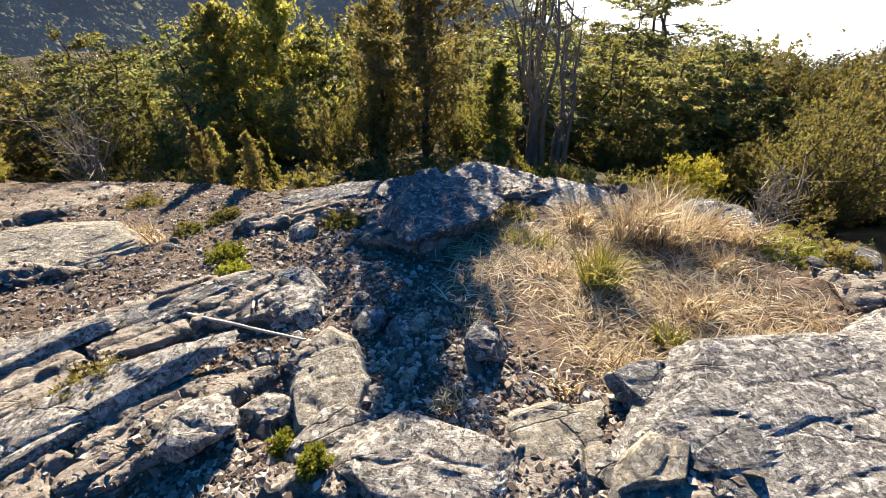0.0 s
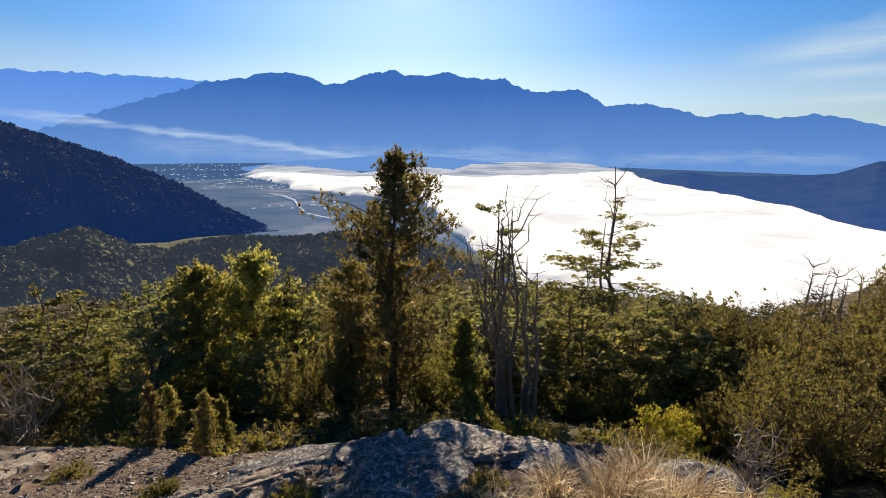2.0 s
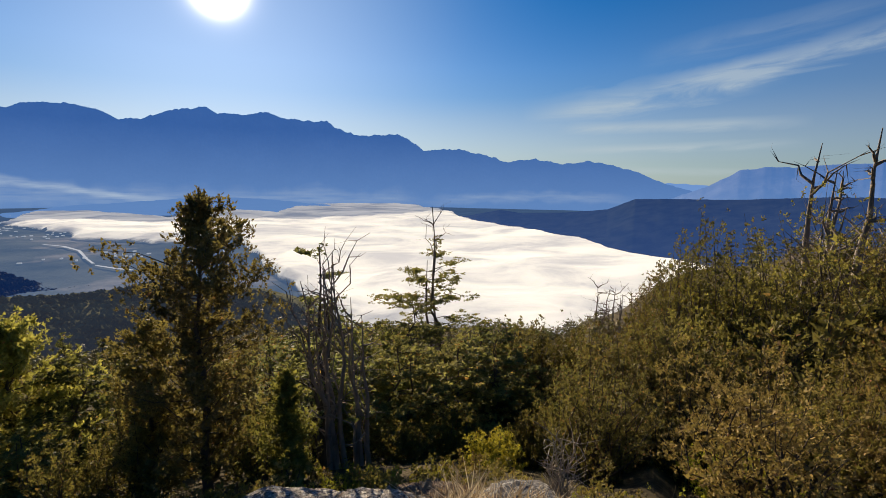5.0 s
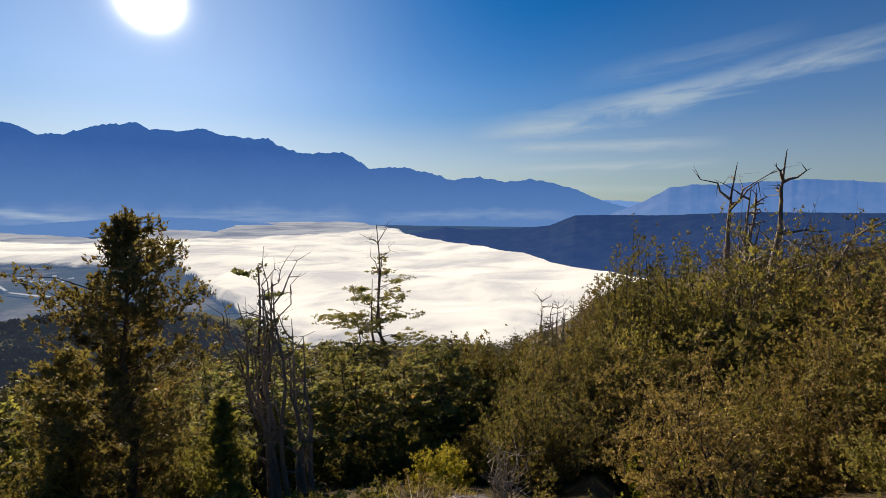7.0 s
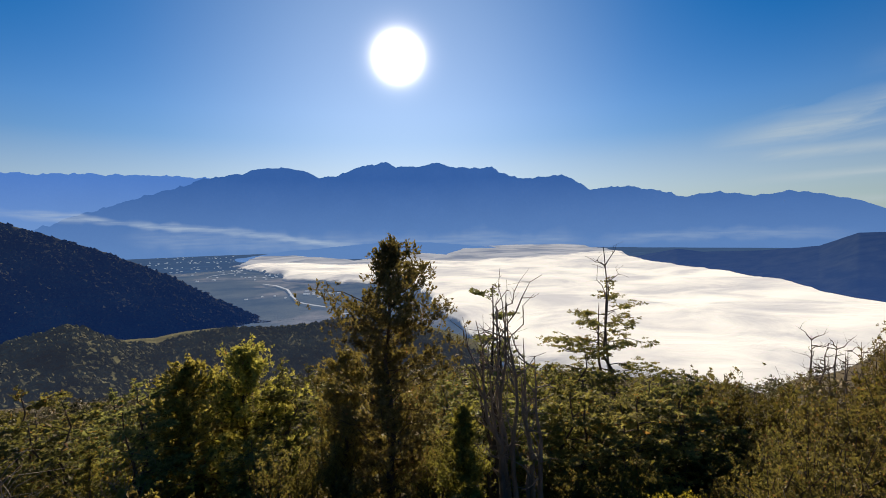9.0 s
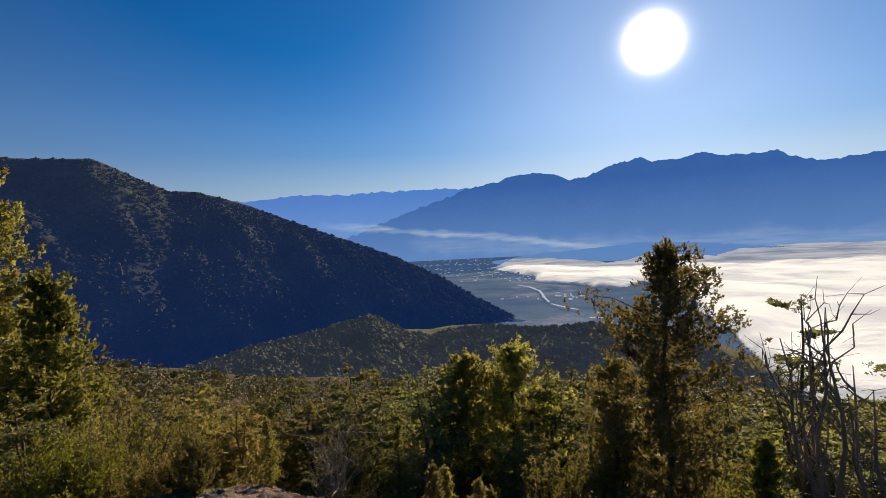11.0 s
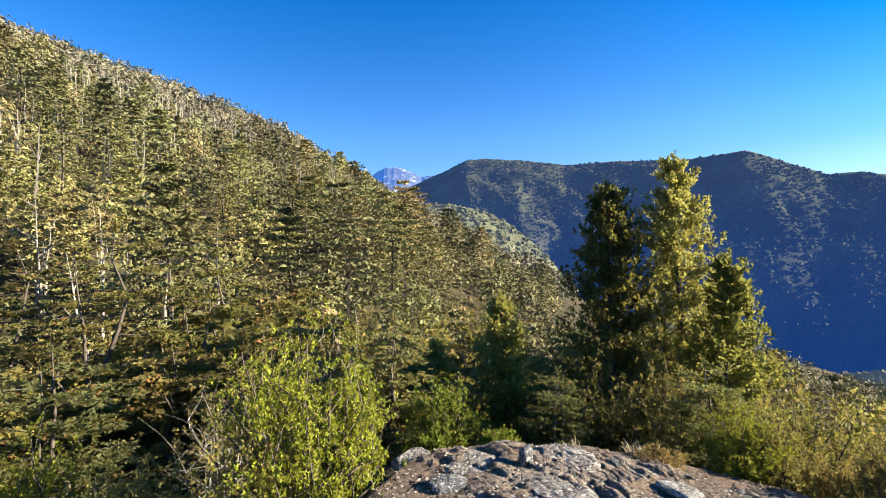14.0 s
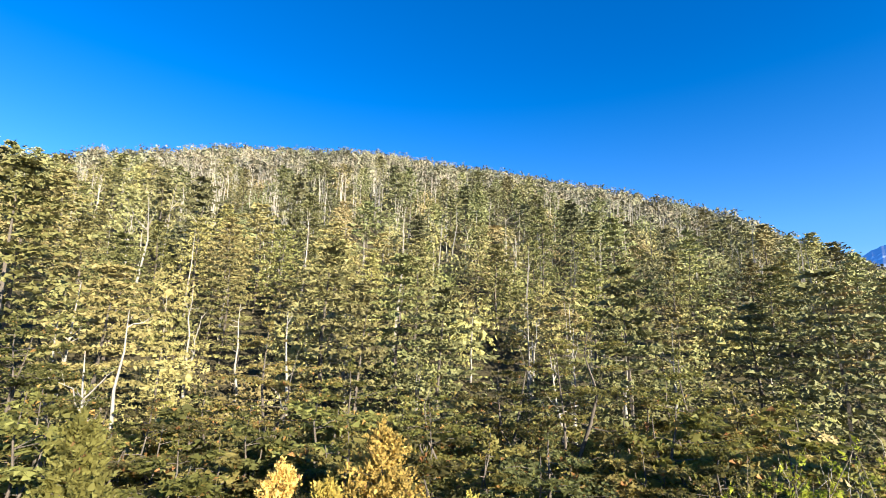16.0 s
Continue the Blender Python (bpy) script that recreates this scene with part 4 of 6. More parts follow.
rock("slab", 0.95, 1.12, 0.26, 0.15, 0.056, 5, ROCK_DARK, "low dark slab beside dry grass", 5, 15, 0.3, "rock slabs", (-4, 0))
rock("slab", -0.05, 0.78, 0.34, 0.20, 0.068, -8, ROCK_GREY, "grey slab broken by cracks", 5, 16, 0.3, "rock slabs", (-4, 0))
rock("slab", -0.42, 0.92, 0.20, 0.15, 0.062, 15, ROCK_GREY, "grey slab broken by cracks", 5, 17, 0.3, "rock slabs", (-4, 0))
rock("slab", 0.42, 0.88, 0.19, 0.24, 0.062, 15, ROCK_PALE, "pale cream weathered slab", 5, 18, 0.3, "rock slabs", (-4, 0))
rock("slab", 0.72, 0.78, 0.16, 0.10, 0.043, 30, ROCK_PALE, "pale cream weathered slab", 5, 19, 0.3, "rock slabs", (-4, 0))
rock("block", -1.00, 0.98, 0.18, 0.14, 0.104, 8, ROCK_GREY, "squarish grey block of rock", 4, 20, 0.3)
rock("block", -0.74, 1.10, 0.15, 0.11, 0.064, 12, ROCK_GREY, "flat grey block of rock", 4, 21, 0.3)
rock("block", 0.18, 1.40, 0.12, 0.11, 0.136, 10, ROCK_DARK, "upright dark-topped block among dry grass", 4, 22, 0.3)
rock("slab", -1.48, 1.16, 0.50, 0.13, 0.046, 36, ROCK_GREY, "long tilted ledge of grey rock", 5, 23, 0.3, "rock slabs", (-7, 0))
rock("slab", -1.75, 0.86, 0.36, 0.13, 0.037, 34, ROCK_GREY, "long tilted ledge of grey rock", 5, 24, 0.3, "rock slabs", (-7, 0))
rock("slab", -1.62, 1.72, 0.66, 0.14, 0.037, 35, ROCK_DARK, "long layered ledge of dark grey rock", 5, 25, 0.3, "rock slabs", (-7, 0))
rock("slab", -2.10, 1.42, 0.46, 0.12, 0.031, 35, ROCK_GREY, "long layered ledge of grey rock", 5, 26, 0.3, "rock slabs", (-7, 0))
rock("slab", -0.86, 1.86, 0.20, 0.24, 0.068, 20, ROCK_GREY, "upturned grey slab", 5, 27, 0.3, "rock slabs", (-4, 0))
rock("slab", -0.50, 1.22, 0.18, 0.34, 0.068, 22, ROCK_PALE, "pale rounded slab beside the stick", 5, 28, 0.3, "rock slabs", (-4, 0))
rock("slab", -2.95, 2.55, 0.85, 0.42, 0.062, 18, ROCK_PALE, "broad pale slab of bare rock", 5, 29, 0.3, "rock slabs", (-4, 0))
rock("slab", -5.35, 0.62, 0.50, 0.30, 0.037, 20, ROCK_BROWN, "low broken slab of brown-grey rock", 5, 31, 0.3, "rock slabs")
rock("slab", -5.05, -0.35, 0.42, 0.28, 0.043, -15, ROCK_BROWN, "low broken slab of brown-grey rock", 5, 32, 0.3, "rock slabs")
rock("slab", -4.5, 0.35, 0.36, 0.26, 0.037, 40, ROCK_BROWN, "low broken slab of brown-grey rock", 5, 33, 0.3, "rock slabs")
rock("slab", -5.5, -0.95, 0.40, 0.24, 0.050, 5, ROCK_BROWN, "low broken slab of brown-grey rock", 5, 34, 0.3, "rock slabs")
rock("slab", -3.40, 2.05, 0.55, 0.28, 0.056, 25, ROCK_PALE, "broad pale slab of bare rock", 5, 30, 0.3, "rock slabs", (-4, 0))
for k, (x, y, a, b, c, deg, mat) in enumerate((
        (-0.36, 1.62, 0.10, 0.08, 0.07, 20, ROCK_DARK), (-0.22, 1.53, 0.09, 0.12, 0.06, -25, ROCK_DARK), (-0.45, 1.83, 0.07, 0.06, 0.06, 0, ROCK_DARK), (-0.27, 1.82, 0.06, 0.05, 0.04, 40, ROCK_DARK), (-0.13, 1.60, 0.05, 0.11, 0.05, -35, ROCK_PALE),
        (-0.16, 1.23, 0.04, 0.09, 0.03, -15, ROCK_PALE), (-1.27, 1.82, 0.11, 0.06, 0.05, 10, ROCK_PALE), (-1.17, 1.47, 0.13, 0.06, 0.025, 18, ROCK_PALE), (-0.82, 1.36, 0.05, 0.05, 0.06, 0, ROCK_DARK), (-0.70, 1.47, 0.04, 0.06, 0.05, 0, ROCK_DARK),
        (-1.08, 1.20, 0.07, 0.05, 0.03, 30, ROCK_PALE), (0.55, 1.02, 0.10, 0.06, 0.04, 30, ROCK_PALE), (0.30, 0.98, 0.06, 0.05, 0.04, 0, ROCK_PALE), (-5.13, 0.17, 0.10, 0.08, 0.16, 0, ROCK_DARK), (-5.5, 0.75, 0.22, 0.14, 0.07, 30, ROCK_GREY),
        (-5.9, -0.35, 0.26, 0.2, 0.07, 0, ROCK_DARK), (-5.0, 1.6, 0.25, 0.16, 0.09, 40, ROCK_GREY), (-4.6, -0.6, 0.2, 0.2, 0.06, 15, ROCK_DARK), (2.75, 1.9, 0.2, 0.14, 0.08, 0, ROCK_PALE), (2.45, 2.15, 0.22, 0.15, 0.1, 30, ROCK_DARK), (-1.0, 2.75, 0.12, 0.1, 0.09, 0, ROCK_GREY))):
    rock("stone", x, y, a, b, c, deg, mat, {"dark blue-grey rock": "broken blue-grey stone lying on dark soil", "pale cream rock": "pale broken stone lying on the ground", "grey lichened rock": "grey lichened stone on the outcrop"}[mat.name], 3, 40 + k, 0.2)

STONE_MESHES = []
for k in range(9):
    v, f = rock_shape(np.random.default_rng(700 + k), 2, 10, 0.05)
    STONE_MESHES.append(mesh_of("stone", v * np.array([1, 0.72, 0.36]), f, (ROCK_GREY, ROCK_PALE, ROCK_DARK)[k % 3], True))
g = np.random.default_rng(77)
placed = 0
while placed < 280:
    x, y = g.uniform(-6.4, 2.9), g.uniform(-0.2, 4.6)
    if math.hypot(x, y) > np.interp(math.degrees(math.atan2(x, y)), RIM_AZ, RIM_R) or inside(EARTH[:1], np.array([x]), np.array([y]))[0] > 0.3 or math.hypot(x, y) < 0.6:
        continue
    size = 0.018 + 0.055 * g.random() ** 2.6
    ob = new("stone", STONE_MESHES[placed % 9])
    ob.matrix_basis = Matrix.LocRotScale((x, y, lie(x, y) + size * 0.18), Euler(g.normal(0, 0.3, 2).tolist() + [g.random() * 6.28]), (size * 1.2, size * 1.2, size))
    tagged(ob, ("small grey angular stone on the outcrop", "small pale angular stone on the outcrop", "small dark angular stone on the outcrop")[placed % 3], "stone", "scattered stones")
    placed += 1


OCTA = np.array([(1, 0, 0), (-1, 0, 0), (0, 1, 0), (0, -1, 0), (0, 0, 1), (0, 0, -1)], float), np.array([(0, 2, 4), (2, 1, 4), (1, 3, 4), (3, 0, 4), (2, 0, 5), (1, 2, 5), (3, 1, 5), (0, 3, 5)])


def gravel(count, seed):
    """Grit and chips strewn over the soil."""
    g = np.random.default_rng(seed)
    a, r = np.radians(g.uniform(-112, 62, count * 3)), 0.5 + 6.5 * g.random(count * 3) ** 1.6
    x, y = r * np.sin(a), r * np.cos(a)
    ok = (r < np.interp(np.degrees(np.arctan2(x, y)), RIM_AZ, RIM_R) + 0.2) & (r > 0.5) & (inside(EARTH[:1], x, y) < 0.15 + 0.3 * g.random(count * 3))
    x, y = x[ok][:count], y[ok][:count]
    z, share = outcrop_height(x, y)
    keep = g.random(len(x)) > share * 0.9
    x, y, z = x[keep], y[keep], z[keep]
    d, f = OCTA
    size = 0.005 + 0.016 * g.random(len(x)) ** 2.4
    shape = d[None] * g.uniform(0.6, 1.2, (len(x), len(d), 1)) * np.stack([size * g.uniform(0.8, 1.7, len(x)), size, size * g.uniform(0.35, 0.7, len(x))], 1)[:, None]
    a = g.random(len(x)) * 6.28
    c, s = np.cos(a)[:, None], np.sin(a)[:, None]
    v = np.stack([shape[..., 0] * c - shape[..., 1] * s + x[:, None], shape[..., 0] * s + shape[..., 1] * c + y[:, None], shape[..., 2] + z[:, None] + 0.003], -1).reshape(-1, 3)
    f = (f[None] + (np.arange(len(x)) * len(d))[:, None, None]).reshape(-1, 3)
    tagged(new("gravel", mesh_of("gravel", v, f, GRAVEL, True)), "grey and tan stone chips strewn over the soil", "gravel", kind="stuff")


def chip_material():
    m, n = material("stone chips")
    one = n.add("ShaderNodeNewGeometry").outputs["Random Per Island"]
    col = n.ramp(one, (0.0, (0.04, 0.029, 0.022)), (0.38, (0.15, 0.108, 0.078)), (0.72, (0.31, 0.255, 0.195)), (1.0, (0.64, 0.59, 0.50)))
    c = n.add("ShaderNodeNewGeometry").outputs["Position"]
    f = n.noise(c, 160.0, 3, 0.6)
    return finish(m, n, n.mix(n.math("MULTIPLY", f, 0.5), col, rgb(0.1, 0.09, 0.08)), 0.9, n.bump(f, 0.4, 0.004), specular=0.2)


GRAVEL = chip_material()
gravel(44000, 5)


# a chip with a flat top and a flat bottom
SHARD = np.array([(1, 0.3, 0.8), (-0.2, 1, 0.9), (-1, -0.1, 0.7), (0.1, -1, 0.8), (1.2, 0, -0.8), (0, 1.2, -0.7), (-1.2, 0, -0.8), (0, -1.2, -0.7)], float), np.array([(0, 1, 2), (0, 2, 3), (4, 5, 0), (5, 1, 0), (5, 6, 1), (6, 2, 1), (6, 7, 2), (7, 3, 2), (7, 4, 3), (4, 0, 3)])


def rubble(count, seed):
    """Broken stones of a finger's to a fist's size lying in the hollows."""
    g = np.random.default_rng(seed)
    a, r = np.radians(g.uniform(-110, 60, count * 3)), 0.6 + 5.5 * g.random(count * 3) ** 1.3
    x, y = r * np.sin(a), r * np.cos(a)
    z, share = outcrop_height(x, y)
    ok = (r < np.interp(np.degrees(a), RIM_AZ, RIM_R)) & (inside(EARTH[:1], x, y) < 0.25) & (g.random(count * 3) > share * 0.8) & (fbm(x * 1.6, y * 1.6, 3, 8) > -0.12)
    x, y, z = x[ok][:count], y[ok][:count], z[ok][:count]
    n = len(x)
    d, f = SHARD
    size = 0.004 + 0.014 * g.random(n) ** 2.2
    v = d[None] * g.uniform(0.7, 1.15, (n, len(d), 1)) * np.stack([size * g.uniform(1.0, 1.9, n), size, size * g.uniform(0.25, 0.6, n)], 1)[:, None]
    t, tip = g.random(n)[:, None] * 6.28, g.normal(0, 0.35, n)[:, None]
    X, Z = v[..., 0] * np.cos(tip) - v[..., 2] * np.sin(tip), v[..., 0] * np.sin(tip) + v[..., 2] * np.cos(tip)
    v = np.stack([X * np.cos(t) - v[..., 1] * np.sin(t) + x[:, None], X * np.sin(t) + v[..., 1] * np.cos(t) + y[:, None], Z + (z + 0.3 * size)[:, None]], -1)
    tagged(new("rubble", mesh_of("rubble", v.reshape(-1, 3), (f[None] + (np.arange(n) * len(d))[:, None, None]).reshape(-1, 3), GRAVEL, True)), "broken grey and rusty stones strewn over the outcrop", "rubble", kind="stuff")


rubble(15000, 6)


# ---- dry grass, cushion plants, sticks ----
def blades(g, x, y, length, lean, width, up=1.0, droop=0.5):
    """Grass blades: two bent quads each."""
    n = len(x)
    z = outcrop_height(x, y)[0]
    a = g.random(n) * 6.28
    out = np.stack([np.sin(a) * lean, np.cos(a) * lean, np.full(n, up)], 1)
    out = unit(out + g.normal(0, 0.12, (n, 3)))
    base = np.stack([x, y, z - 0.01], 1)
    mid = base + out * (length * 0.55)[:, None]
    tip = mid + unit(out + np.stack([np.sin(a) * droop, np.cos(a) * droop, np.full(n, -droop * 0.7)], 1)) * (length * 0.45)[:, None]
    side = np.stack([np.cos(a + g.normal(0, 0.6, n)), -np.sin(a), np.zeros(n)], 1) * width[:, None] * 0.5
    v = np.stack([base - side, base + side, mid + side * 0.8, mid - side * 0.8, tip + side * 0.15, tip - side * 0.15], 1).reshape(-1, 3)
    k = (np.arange(n) * 6)[:, None]
    f = np.concatenate([k + np.array([[0, 1, 2, 3]]), k + np.array([[3, 2, 4, 5]])])
    return v, f


TUSSOCKS = ((0.86, 1.93, 0.10, 0.30, 420, FRESH), (0.92, 2.66, 0.09, 0.25, 260, STRAW), (1.24, 2.50, 0.13, 0.42, 560, STRAW), (1.42, 2.36, 0.11, 0.34, 460, STRAW), (1.68, 2.46, 0.12, 0.30, 420, STRAW), (1.50, 2.70, 0.10, 0.36, 360, STRAW),
            (1.90, 2.36, 0.09, 0.22, 240, STRAW), (0.88, 2.10, 0.08, 0.22, 200, STRAW), (1.05, 1.45, 0.07, 0.13, 160, FRESH), (0.62, 2.05, 0.08, 0.11, 200, STRAW), (1.62, 2.05, 0.08, 0.15, 200, STRAW), (0.47, 2.45, 0.10, 0.14, 200, FRESH), (0.63, 2.40, 0.09, 0.13, 180, FRESH), (0.02, 1.10, 0.06, 0.10, 140, STRAW), (0.13, 1.62, 0.07, 0.08, 120, STRAW), (0.50, 1.16, 0.06, 0.08, 120, STRAW),
            (0.80, 1.26, 0.08, 0.11, 160, STRAW), (-2.35, 2.92, 0.12, 0.15, 220, STRAW), (-2.15, 2.75, 0.10, 0.13, 160, STRAW), (2.05, 2.30, 0.10, 0.16, 160, STRAW), (2.25, 2.45, 0.10, 0.18, 160, STRAW), (1.28, 1.65, 0.10, 0.16, 200, STRAW), (-6.3, 0.9, 0.12, 0.2, 160, STRAW), (-6.2, 1.6, 0.12, 0.2, 160, STRAW))
for k, (x, y, rad, high, count, mat) in enumerate(TUSSOCKS):
    g = np.random.default_rng(800 + k)
    count = int(0.62 * count)
    a, d = g.random(count) * 6.28, rad * np.sqrt(g.random(count))
    v, f = blades(g, x + d * np.sin(a), y + d * np.cos(a), high * g.uniform(0.4, 1.2, count), 0.42, g.uniform(0.004, 0.009, count), 1.0, 0.55)
    me = mesh_of("grass_tussock", v, f, mat)
    tagged(new("grass_tussock", me), "clump of green-tipped grass on the outcrop" if mat is FRESH else "clump of dry straw-coloured grass on the outcrop", "grass", "grass tussocks")
g = np.random.default_rng(90)
count = 15000
a, d = g.random(count) * 6.28, np.sqrt(g.random(count))
x, y = 1.05 + 1.0 * d * np.sin(a) + g.normal(0, 0.06, count), 2.1 + 0.98 * d * np.cos(a) + g.normal(0, 0.06, count)
there = fbm(x * 2.6, y * 2.6, 4, 15) + 0.5 * g.normal(0, 0.25, count) > 0.04
x, y = x[there], y[there]
count = len(x)
v, f = blades(g, x, y, g.uniform(0.06, 0.20, count), 1.5, g.uniform(0.004, 0.008, count), 0.5, 0.5)
tagged(new("dry_grass_mat", mesh_of("dry_grass_mat", v, f, STRAW)), "matted dry straw grass between the rocks", "grass", kind="stuff")
count = 2600
x, y = g.uniform(-5.5, 2.6, count), g.uniform(0.4, 4.6, count)
ok = (outcrop_height(x, y)[1] < 0.5) & (fbm(x * 1.3, y * 1.3, 3, 5) > 0.05) & (np.hypot(x, y) < np.interp(np.degrees(np.arctan2(x, y)), RIM_AZ, RIM_R))
v, f = blades(g, x[ok], y[ok], g.uniform(0.03, 0.09, int(ok.sum())), 1.0, g.uniform(0.002, 0.004, int(ok.sum())), 0.6, 0.5)
tagged(new("sparse_grass", mesh_of("sparse_grass", v, f, STRAW)), "sparse short dry grass on gritty soil", "grass", kind="stuff")

# ---- plants ----
KNOT = np.array([(0, 2, 4), (2, 1, 4), (1, 3, 4), (3, 0, 4), (2, 0, 5), (1, 2, 5), (3, 1, 5), (0, 3, 5)])


class Quads:
    """Gathers vertices and faces: wood in quads, leaves in triangles."""

    def __init__(self):
        self.v, self.f, self.count = [], [], 0

    def add(self, v, f):
        self.v.append(v), self.f.append(np.asarray(f) + self.count)
        self.count += len(v)

    def tube(self, pts, radii, sides=6):
        pts, radii = np.asarray(pts, float), np.asarray(radii, float)
        ahead = unit(np.gradient(pts, axis=0))
        side = unit(np.cross(ahead, np.array([0.31, 0.17, 0.93]) if abs(ahead[0][2]) < 0.9 else np.array([1.0, 0.2, 0.0])))
        other = np.cross(ahead, side)
        a = np.arange(sides) * 2 * np.pi / sides
        ring = np.cos(a)[None, :, None] * side[:, None] + np.sin(a)[None, :, None] * other[:, None]
        v = (pts[:, None] + ring * radii[:, None, None]).reshape(-1, 3)
        n, k = len(pts), np.arange(sides)
        f = [np.stack([i * sides + k, i * sides + (k + 1) % sides, (i + 1) * sides + (k + 1) % sides, (i + 1) * sides + k], 1) for i in range(n - 1)]
        self.add(v, np.concatenate(f))

    def leaves(self, at, way, face, length, width):
        """Pointed leaves or sprays: one pointed blade each."""
        way, side = unit(way), unit(np.cross(way, face))
        lift = np.cross(side, way)
        length, width = 1.3 * np.broadcast_to(length, len(at))[:, None], 1.6 * np.broadcast_to(width, len(at))[:, None]
        v = np.stack([at - way * length * 0.15, at + way * length * 0.42 + side * width * 0.62 + lift * width * 0.2, at + way * length - side * width * 0.2], 1).reshape(-1, 3)
        self.add(v, np.arange(3 * len(at)).reshape(-1, 3))

    def tufts(self, rng, at, way, face, size, shape=(1.0, 0.8, 0.7), leaves=10, lay=0.0):
        """Loose tufts of single leaves round a twig's end; lay: how level the leaves lie."""
        n = len(at)
        way = unit(np.broadcast_to(way, at.shape) + 0.0)
        side = unit(np.cross(way, face))
        frame3 = np.stack([way, side, np.cross(side, way)], 1)
        size = np.broadcast_to(size, n)[:, None, None]
        d = unit(rng.normal(0, 1, (n, leaves, 3)))
        spot3 = d * rng.uniform(0.35, 1.25, (n, leaves, 1)) * np.array(shape)
        out = unit(0.8 * d * np.array(shape) + np.array([0.55, 0, 0]) + rng.normal(0, 0.3, d.shape))
        normal = unit(rng.normal(0, 1, d.shape) * (1 - lay) + np.array([0, 0, 1.0]) * lay + 0.6 * (1 - lay) * d)
        wing = unit(np.cross(out, normal))
        long = rng.uniform(0.65, 1.2, (n, leaves, 1))
        tri = np.stack([spot3 - out * long * 0.48 + wing * long * 0.26, spot3 - wing * long * 0.50, spot3 + out * long * 0.74 + wing * long * 0.16], 2)
        tri = tri.reshape(n, -1, 3)
        self.add(((tri * size) @ frame3 + at[:, None]).reshape(-1, 3), np.arange(3 * n * leaves).reshape(-1, 3))

    def hearts(self, rng, at, size, flat=0.8):
        """The dense, dark inside of a bough."""
        n = len(at)
        knot = np.array([(1, 0, 0), (-0.8, 0, 0), (0, 1, 0), (0, -1, 0), (0, 0, flat), (0, 0, -flat)], float) * rng.uniform(0.6, 1.15, (n, 6, 1)) + rng.normal(0, 0.14, (n, 6, 3))
        self.add((knot * np.broadcast_to(size, n)[:, None, None] + at[:, None]).reshape(-1, 3), (KNOT[None] + 6 * np.arange(n)[:, None, None]).reshape(-1, 3))

    def mesh(self, name, mat):
        return mesh_of(name, np.concatenate(self.v), np.concatenate(self.f), mat)


def wander(rng, a, b, n=5, sway=0.08):
    a, b = np.asarray(a, float), np.asarray(b, float)
    t = np.linspace(0, 1, n)[:, None]
    bend = rng.normal(0, sway, (n, 3)) * np.linalg.norm(b - a) * np.sin(t * np.pi)
    return a + (b - a) * t + bend


def cypress(rng, h, wide, bare=0.1, branches=80, sprays=14, size=0.07, power=0.8, gaps=0.15, cap=1.0):
    """Upright cone of rising branches with flat, tufted sprays."""
    stems, wood, crown = [], Quads(), Quads()
    stem = wander(rng, (0, 0, -0.3), (rng.normal(0, 0.02) * h, rng.normal(0, 0.02) * h, h), 9, 0.012)
    stems.append(Quads())
    stems[0].tube(stem, np.linspace(0.014 * h + 0.012, 0.006, 9), 7)
    for k in range(branches):
        u = (k + rng.random()) / branches
        z = h * (bare + (0.985 - bare) * u)
        root = np.array([np.interp(z, stem[:, 2], stem[:, i]) for i in range(3)])
        a = k * 2.4 + rng.normal(0, 0.5)
        reach = wide * min(1.0, ((1 - u) / cap) ** power) * min(1.0, 0.55 + u * 3) * rng.uniform(0.6, 1.15) + 0.03 * h
        if rng.random() < gaps:
            reach *= 0.45
        out = np.array([math.sin(a), math.cos(a), 0])
        tip = root + out * reach + np.array([0, 0, reach * rng.uniform(0.25, 0.75)])
        limb = wander(rng, root, tip, 4, 0.06)
        wood.tube(limb, np.linspace(0.004 + 0.006 * reach, 0.002, 4), 3)
        crown.tufts(rng, root + (tip - root) * np.array([[0.3], [0.55]]), out + np.array([0, 0, 0.9]), rng.normal(0, 1, (2, 3)), 1.9 * size, (1.3, 0.8, 0.7), 8)
        n = max(4, int(sprays * (0.35 + reach / wide)))
        t = np.sqrt(rng.uniform(0.08, 1.0, (n, 1)))
        at = root + (tip - root) * t + rng.normal(0, 1, (n, 3)) * (0.07 * reach + 0.5 * size) * np.array([1, 1, 0.9])
        crown.tufts(rng, at, out * 0.45 + np.array([0, 0, 0.85]) + rng.normal(0, 0.35, (n, 3)), out + rng.normal(0, 0.4, (n, 3)), size * rng.uniform(0.7, 1.35, n), (1.45, 0.7, 0.55), 10, 0.35)
    n = sprays
    at = stem[-1] + rng.normal(0, 1, (n, 3)) * np.array([0.5, 0.5, 1.6]) * size
    crown.tufts(rng, at, np.array([0, 0, 1.0]) + rng.normal(0, 0.2, (n, 3)), rng.normal(0, 1, (n, 3)), 0.8 * size, (1.4, 0.7, 0.7))
    return stems, wood, crown


